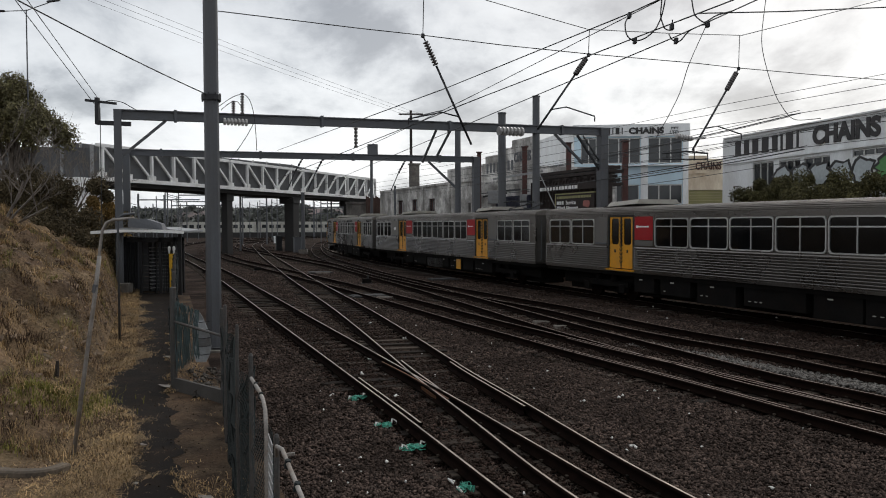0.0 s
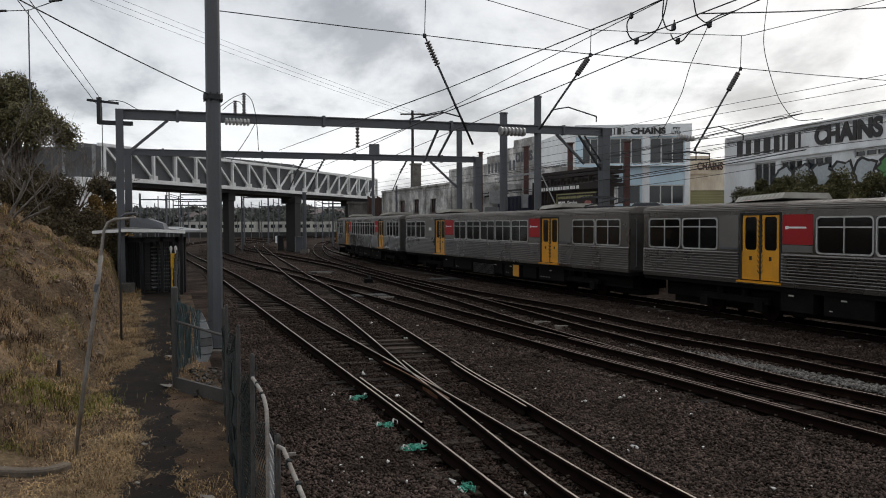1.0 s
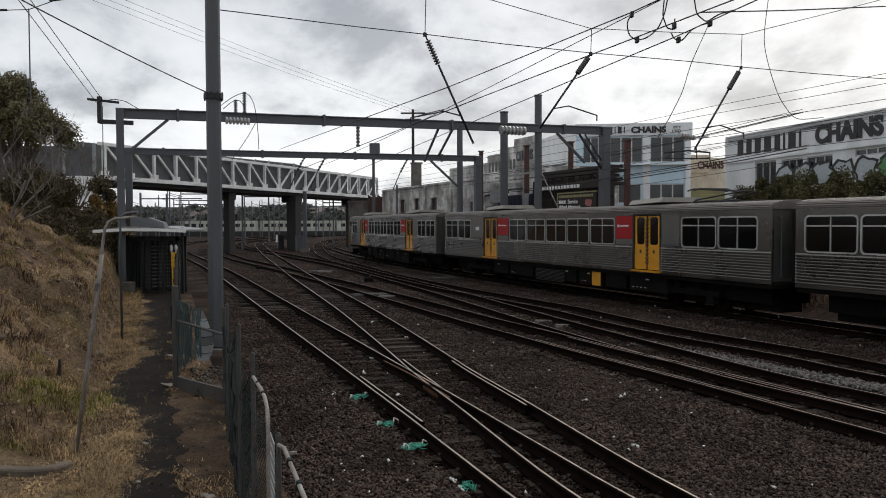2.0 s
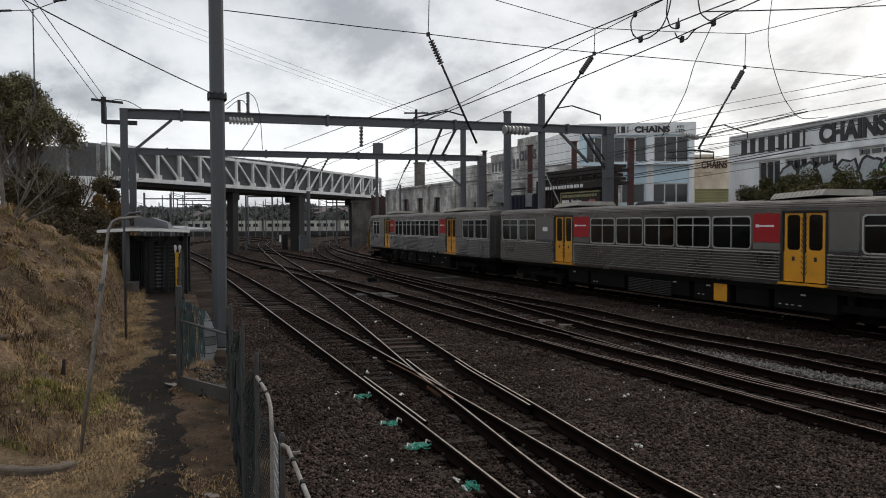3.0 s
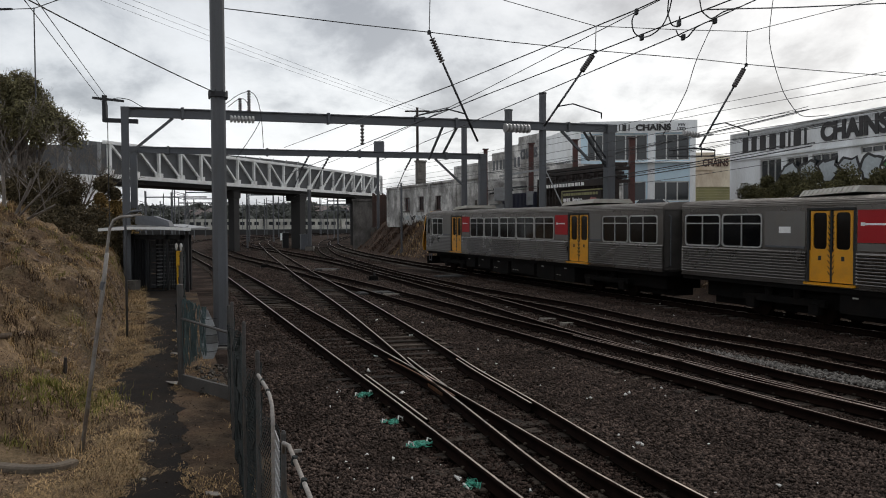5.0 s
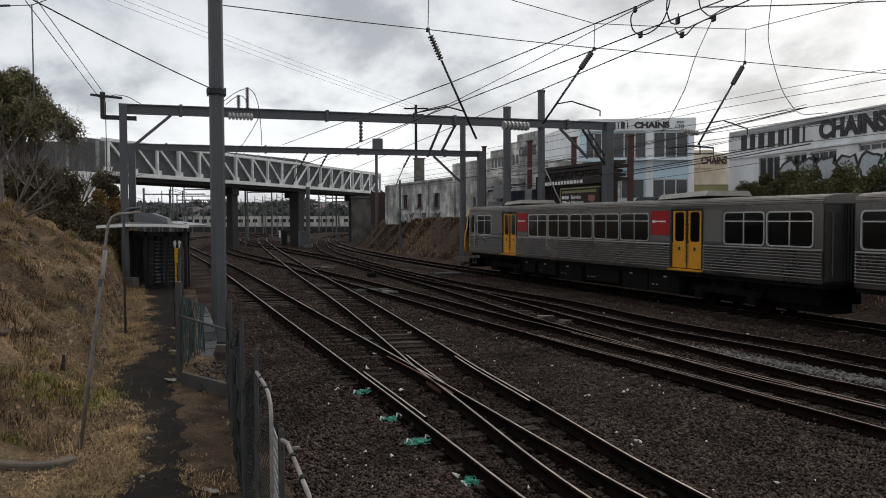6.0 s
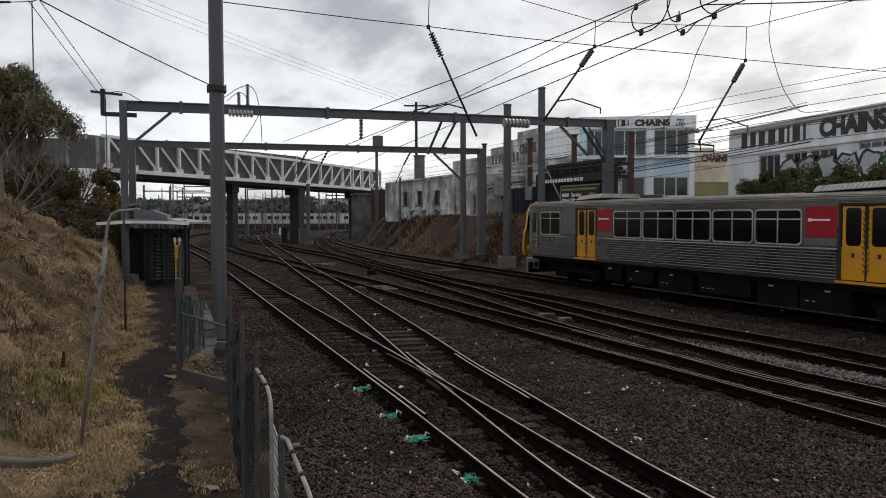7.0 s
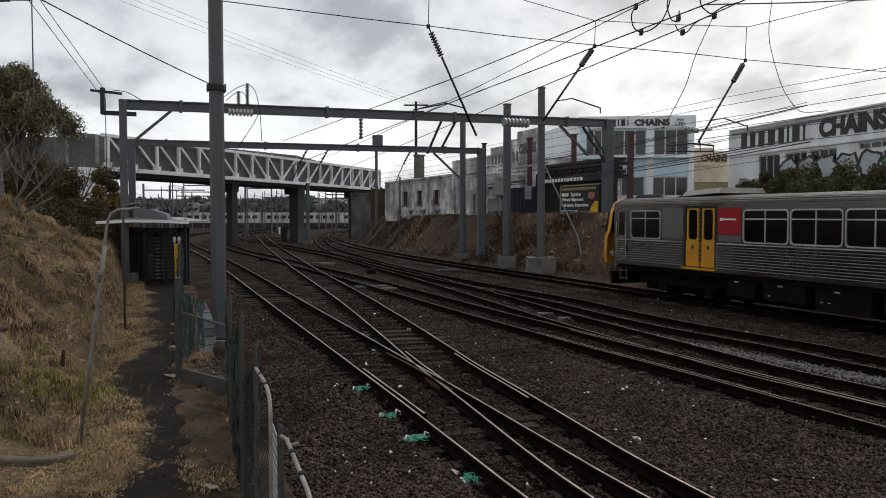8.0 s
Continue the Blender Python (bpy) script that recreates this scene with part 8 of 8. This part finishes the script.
    blades("trampled_litter", x, y, np.maximum(bank_height(x, y), 0) - 0.05, 0.05, nr, LITTER, "grey brown trampled litter behind the edging", 3.0, 0.006)
    n = 260
    y = 6.0 + 24 * nr.rand(n) ** 1.5
    x = path_sides(y)[1] + 1.1 * nr.rand(n) ** 1.5
    blades("stray_straw", x, y, -0.03 + low_level(y), 0.032, nr, STRAW_PALE, "stray straw blown over the path", 3.4, 0.004)
    v, f = [], []
    gy = 6.0 + 20 * nr.rand(1500) ** 1.7
    gx = path_sides(gy)[0] + nr.normal(0.15, 0.28, len(gy))
    for xx, yy, zz in zip(gx, gy, low_level(gy) - 0.022):
        stone(nr, (xx, yy, zz), 0.005 + 0.014 * nr.rand() ** 3, v, f)
    tagged(new("path_grit", raw_mesh("path_grit", np.concatenate(v), np.concatenate(f), GRIT)), "brown grit and crumbs along the path edge", "grit", kind="stuff")
    # taller tawny grass along the crest, and clumps over the bank
    n = 16000
    y = 18 + 22 * nr.rand(n)
    x = foot_x(y) - 4.6 - 3.0 * nr.rand(n)
    ok = value_noise(x, y, 0.9, 31) > -0.1
    blades("crest_grass", x[ok], y[ok], bank_height(x[ok], y[ok]) - 0.05, 0.42, nr, STRAW, "tall tawny grass on the bank crest", 0.7, 0.008)
    k = 620
    cy = 9.5 + 24 * nr.rand(k) ** 1.3
    cx = foot_x(cy) - 0.1 - 5.0 * nr.rand(k) ** 1.2
    i = nr.randint(0, k, 42000)
    x, y = cx[i] + nr.normal(0, 0.10, len(i)), cy[i] + nr.normal(0, 0.10, len(i))
    pick = i % 9 == 0
    dull = (i % 3 == 1) & ~pick
    for sel, mat, nm, lb in ((~pick & ~dull, STRAW, "grass_tussocks", "dry grass tussocks on the bank"), (dull, LITTER, "dead_tussocks", "dark dead tussocks on the bank"), (pick, GREEN_GRASS, "green_tussocks", "half green grass tussocks on the bank")):
        blades(nm, x[sel], y[sel], bank_height(x[sel], y[sel]) - 0.05, 0.22, nr, mat, lb, 1.3, 0.005)
    # dead scrub on the far embankment
    n = 60000
    q, s = nr.uniform(20.9, 26.0, n), nr.uniform(-83, -14, n)
    ok = value_noise(q, s, 0.5, 14) + 0.4 * value_noise(q, s, 1.7, 15) > -0.15 + 0.35 * nr.rand(n)
    q, s = q[ok], s[ok]
    w = q + 1.1 * np.clip(-55 - s, 0, 60) ** 2 / 400
    x, y = ACROSS.x * w + ALONG.x * s, ACROSS.y * w + ALONG.y * s
    blades("dead_scrub", x, y, cutting_height(q) - 0.08, 0.34, nr, SCRUB, "dead brown scrub covering the embankment", 1.7, 0.020)
    n = 16000
    q, s = nr.uniform(21.0, 26.5, n), nr.uniform(-65, -14, n)
    x, y = ACROSS.x * q + ALONG.x * s, ACROSS.y * q + ALONG.y * s
    blades("dry_weeds", x, y, cutting_height(q) - 0.05, 0.30, nr, STRAW, "thin dry weeds among the scrub", 1.3, 0.010)
    v, f = [], []
    for k in range(700):
        q, s = nr.uniform(21.0, 25.5), nr.uniform(-62, -14)
        rock(nr, plan(q, s, float(cutting_height(q)) + 0.02), 0.05 + 0.22 * nr.rand() ** 2.5, v, f)
    tagged(new("embankment_rubble", raw_mesh("embankment_rubble", np.concatenate(v), np.concatenate(f), ROCK)), "loose rubble on the scrub embankment", "rubble", kind="stuff")
    # broken rock in the cutting face
    g = np.random.RandomState(22)
    v, f = [], []
    for k in range(1000):
        yy = (14.0 + 20 * g.rand()) if k < 260 else (10.5 + 20 * g.rand())
        d = abs(g.normal(0.12, 0.28)) if k < 260 else 4.0 * g.rand() ** 1.2
        xx = foot_x(yy) - d
        rock(g, (xx, yy, float(bank_height(xx, yy)) - 0.015), 0.02 + (0.11 if k < 260 else 0.08) * g.rand() ** 2.2, v, f)
    for k in range(300):
        yy = 11.5 + 13 * g.rand()
        d = 0.05 + 1.9 * g.rand() ** 1.4
        xx = float(foot_x(yy)) - d
        if value_noise(xx, yy, 0.8, 51) > -0.1:
            rock(g, (xx, yy, float(bank_height(xx, yy)) - 0.02), 0.03 + 0.12 * g.rand() ** 2.4, v, f)
    for k in range(420):
        yy = 10.5 + 21 * g.rand() ** 1.2
        xx = float(foot_x(yy)) - 0.05 - 3.2 * g.rand() ** 1.3
        rock(g, (xx, yy, float(bank_height(xx, yy)) + 0.01), 0.02 + 0.07 * g.rand() ** 2.0, v, f)
    heap_v, heap_f = [], []
    for k in range(330):
        rx, ry = -4.35 + 0.85 * g.rand(), 13.1 + 2.3 * g.rand()
        rock(g, (rx - 0.33 * (ry - 13.9), ry, -0.04 + 0.10 * g.rand()), 0.02 + 0.065 * g.rand() ** 2, heap_v, heap_f)
    tagged(new("foot_rubble", raw_mesh("foot_rubble", np.concatenate(heap_v), np.concatenate(heap_f), RUBBLE)), "grey brown rubble heaped at the mast's foot", "rubble", kind="stuff")
    tagged(new("broken_rock", raw_mesh("broken_rock", np.concatenate(v), np.concatenate(f), ROCK)), "pale broken rock in the cutting face", "rock", kind="stuff")


CUBE_F = np.array([(0, 2, 4), (2, 1, 4), (1, 3, 4), (3, 0, 4), (2, 0, 5), (1, 2, 5), (3, 1, 5), (0, 3, 5)])
CUBE_V = np.array([(1, 0, 0), (-1, 0, 0), (0, 1, 0), (0, -1, 0), (0, 0, 1), (0, 0, -1)], float)


ROCK_V = np.array([(x, y, z) for x in (-1, 1) for y in (-1, 1) for z in (-1, 1)], float)
ROCK_F = np.array([(0, 1, 3), (0, 3, 2), (4, 6, 7), (4, 7, 5), (0, 4, 5), (0, 5, 1), (2, 3, 7), (2, 7, 6), (0, 2, 6), (0, 6, 4), (1, 5, 7), (1, 7, 3)])


def rock(r, at, size, v, f):
    """An angular broken slab: a cube with sheared uneven corners."""
    p = (ROCK_V * r.uniform(0.35, 1.0, (8, 3))) * np.array([1.1, 0.75, 0.42]) * size * r.uniform(0.5, 0.95, 3)
    p[:, 0] += p[:, 2] * r.uniform(-0.9, 0.9)
    p[:, 1] += p[:, 0] * r.uniform(-0.5, 0.5)
    m = np.array(Euler((r.uniform(-0.7, 0.7), r.uniform(-0.7, 0.7), r.uniform(0, 6.28))).to_matrix())
    f.append(ROCK_F + 8 * len(v))
    v.append(p @ m.T + np.array(at))


def stone(r, at, size, v, f):
    p = CUBE_V * size * r.uniform(0.6, 1.2, (6, 1)) * np.array([1, 1, 0.75]) + r.normal(size=(6, 3)) * size * 0.22
    a = r.uniform(0, math.tau)
    c, s = math.cos(a), math.sin(a)
    p = p @ np.array([(c, -s, 0), (s, c, 0), (0, 0, 1)]) + np.array(at)
    f.append(CUBE_F + 6 * len(v))
    v.append(p)


def track_distance(x, y):
    """Distance of plan places from the nearest track's centre, and from the nearest rail."""
    mid, rail = np.full(len(x), 9.0), np.full(len(x), 9.0)
    for pts in LINES.values():
        line = np.array([p for p in spline(pts, 0.6) if p[1] < 125])
        cx = np.interp(y, line[:, 1], line[:, 0])
        slope = np.interp(y, line[:, 1], np.gradient(line[:, 0], line[:, 1]))
        d = np.abs(x - cx) / np.sqrt(1 + slope ** 2)
        mid, rail = np.minimum(mid, d), np.minimum(rail, np.abs(d - GAUGE / 2))
    d = np.abs(ACROSS.x * x + ACROSS.y * y - 18.74)
    return np.minimum(mid, d), np.minimum(rail, np.abs(d - GAUGE / 2))


def bare_sleepers(x, y):
    """How high the stones lie inside a track: full to the sleepers' tops, swept off them in a few places."""
    lift = 0.020 + 0.022 * value_noise(x, y, 0.55, 63)
    for cx, cy, r in ((-7.2, 30.6, 2.6), (-3.6, 28.4, 1.6), (-0.9, 19.4, 1.3), (-3.1, 20.2, 0.5), (-9.6, 37.5, 2.5), (-5.3, 35.0, 1.8)):
        lift -= 0.055 * np.clip(1.6 - np.hypot(x - cx, y - cy) / r, 0, 1)
    return lift


def make_ballast():
    """Loose ballast stones, dense near the camera and thinning out."""
    r = np.random.RandomState(77)
    n, m = 262000, 46000
    y = np.concatenate([6.6 + 46.0 * r.rand(n) ** 2.2, 44.0 + 76.0 * r.rand(m)])
    n += m
    lo, hi = -0.31 * y + 0.7, 0.60 * y + 0.6
    x = lo + (hi - lo) * r.rand(n)
    keep = (ACROSS.x * x + ACROSS.y * y < 20.5) & ((y < 46) | (x < -0.06 * y))
    x, y = x[keep], y[keep]
    n = len(x)
    mid, rail = track_distance(x, y)
    size = r.uniform(0.012, 0.029, n) * (1 + 0.014 * y)
    # inside a track the stones lie uneven, so that the sleepers show in places
    z = -0.195 + 0.035 * r.rand(n) + 0.02 * value_noise(x, y, 0.6, 2) - far_drop(x, y)
    z += np.where(mid < 1.15, bare_sleepers(x, y), 0.0) - np.where(rail < 0.16, 0.025, 0.0)
    p = CUBE_V[None] * (size[:, None, None] * r.uniform(0.6, 1.25, (n, 6, 1))) * np.array([1, 1, 0.7]) + r.normal(size=(n, 6, 3)) * size[:, None, None] * 0.25
    a = r.uniform(0, math.tau, n)
    c, s = np.cos(a), np.sin(a)
    q = np.stack([p[:, :, 0] * c[:, None] - p[:, :, 1] * s[:, None], p[:, :, 0] * s[:, None] + p[:, :, 1] * c[:, None], p[:, :, 2]], -1)
    q += np.stack([x, y, z], 1)[:, None, :]
    # stones inside a track are fouled with rust, those against the rails are near black
    beside_rail = rail < 0.19 + 0.07 * value_noise(x, y, 1.3, 64)
    # by the far line the same dark stones paint in the train's shadow
    foul_or_shaded = ~beside_rail & ((mid < 0.86 + 0.16 * value_noise(x, y, 1.1, 61)) | (ACROSS.x * x + ACROSS.y * y > 16.3 + 0.4 * value_noise(x, y, 0.7, 62)))
    for sel, nm, mat, lb in ((~foul_or_shaded & ~beside_rail, "ballast", STONE, "loose brown grey ballast stones between the tracks"), (foul_or_shaded, "fouled_ballast", STONE_FOUL_SHADED, "rust brown oily ballast stones inside the tracks, and as painted shade by the far line"),
                             (beside_rail, "greasy_ballast", STONE_BLACK, "black ballast stones against the rails")):
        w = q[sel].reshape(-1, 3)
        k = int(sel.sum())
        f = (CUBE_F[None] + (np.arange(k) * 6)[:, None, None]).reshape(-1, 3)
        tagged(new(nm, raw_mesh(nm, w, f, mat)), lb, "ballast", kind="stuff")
    # a strip of newer pale stone beside the outer track
    k = 5200
    u = r.rand(k)
    sx, sy = 4.9 + 3.9 * u, 19.6 - 7.2 * u
    off = r.normal(0, 0.16, k)
    v, f = [], []
    for a, b, o in zip(sx, sy, off):
        stone(r, (a + 0.93 * o, b + 0.4 * o, -0.165 + 0.03 * r.rand()), r.uniform(0.02, 0.045), v, f)
    tagged(new("pale_ballast", raw_mesh("pale_ballast", np.concatenate(v), np.concatenate(f), STONE_PALE)), "strip of paler new ballast beside the outer track", "ballast", kind="stuff")


def make_litter():
    rnd = random.Random(3)
    for x, y in ((-1.39, 13.5), (-0.79, 11.67), (-0.35, 10.46), (0.27, 8.9)):
        c = thing("cable_netting", "teal plastic netting with white ties lying on the ballast", "netting", (x, y, -0.18), rnd.uniform(0, 180), "teal netting pieces")
        g = Geo()
        for k in range(26):
            a, r0 = rnd.uniform(0, math.tau), rnd.uniform(0.0, 0.16)
            p = Vector((math.cos(a) * r0, math.sin(a) * r0 * 0.7, 0.02))
            pts = [p + Vector((rnd.uniform(-.07, .07), rnd.uniform(-.05, .05), rnd.uniform(0, .06))) for _ in range(4)]
            g.tube(pts, 0.007, 4, False)
        part("net_tangle", g, TEAL, c, fix=False)
        for k in range(2):
            g = Geo()
            a = (0.16 if k else -0.14, 0.06, 0.03)
            g.tube([(a[0], a[1], 0.03), (a[0] + 0.05, a[1] + 0.05, 0.08), (a[0] + 0.10, a[1] + 0.02, 0.05), (a[0] + 0.07, a[1] - 0.04, 0.03)], 0.012, 5)
            part("tie", g, WHITE_LITTER, c)
    for x, y, turn, w in ((3.08, 23.87, 28, 0.55), (3.51, 22.83, 32, 0.48), (-2.16, 32.36, 10, 0.7), (-7.1, 48.98, 15, 0.9)):
        g = Geo()
        g.box(-w / 2, w / 2, -0.06, 0.06, -0.05, 0.045)
        tagged(part("timber_offcut", g, OFFCUT, None, bevel=0.01), "pale weathered timber offcut lying on the ballast", "timber", group="timber offcuts").matrix_basis = pose(x, y, -0.14, 0, 4, turn)
    scraps = np.random.RandomState(15)
    for x, y, sz in ((-2.44, 8.23, 0.09), (-6.18, 18.35, 0.1), (-5.83, 17.08, 0.12), (-4.83, 13.96, 0.14), (-6.93, 20.63, 0.1), (-5.15, 9.51, 0.04), (-3.84, 10.26, 0.05), (-3.34, 8.71, 0.04)):
        g = Geo()
        k = 9
        ring_pts = [(sz * scraps.uniform(0.6, 1.1) * math.cos(i * math.tau / k), sz * scraps.uniform(0.5, 0.9) * math.sin(i * math.tau / k), scraps.uniform(0.0, 0.35) * sz) for i in range(k)]
        low = [(p * 0.96, q * 0.96, h - 0.006) for p, q, h in ring_pts]
        g.add(ring_pts + low + [(0, 0, 0.30 * sz), (0, 0, 0.30 * sz - 0.006)], [(i, (i + 1) % k, 2 * k) for i in range(k)] + [(k + (i + 1) % k, k + i, 2 * k + 1) for i in range(k)] + [(i, k + i, k + (i + 1) % k, (i + 1) % k) for i in range(k)])
        tagged(part("paper_scrap", g, PAPER, None), "crumpled dirty paper scrap on the dirt beside the path", "litter", group="paper scraps").matrix_basis = pose(x, y, -0.02)
    v, f = [], []
    r = np.random.RandomState(9)
    for x, y in ((2.43, 13.28), (2.59, 10.49), (3.12, 13.59), (-2.12, 24.01), (-0.92, 20.78), (-1.55, 17.47), (-1.63, 15.87), (-1.94, 13.95), (-1.24, 14.24), (-0.76, 13.68)):
        for _ in range(3):
            stone(r, (x + r.normal(0, 0.05), y + r.normal(0, 0.05), -0.15), r.uniform(0.025, 0.045), v, f)
    for k in range(130):
        y = 7.5 + 26 * r.rand() ** 1.5
        x = -0.25 * y + 0.8 * y * r.rand()
        stone(r, (x, y, -0.165), r.uniform(0.015, 0.04), v, f)
    tagged(new("pale_pebbles", raw_mesh("pale_pebbles", np.concatenate(v), np.concatenate(f), WHITE_LITTER)), "pale pebbles and litter scattered on the ballast", "litter", kind="stuff")

# ---------------------------------------------------------------- build
make_ground()
make_banks()
make_path()
make_masts_and_portals()
make_bridge()
make_wires()
make_fence()
make_turnstile()
make_path_posts()
make_big_sign_building()
make_blue_building()
make_cream_building()
make_old_building()
make_stepped_building()
make_yard_front()
make_lineside()
make_distance()
TRAIN = make_train()
make_vegetation()
make_litter()
make_ballast()
make_tracks()
motions()
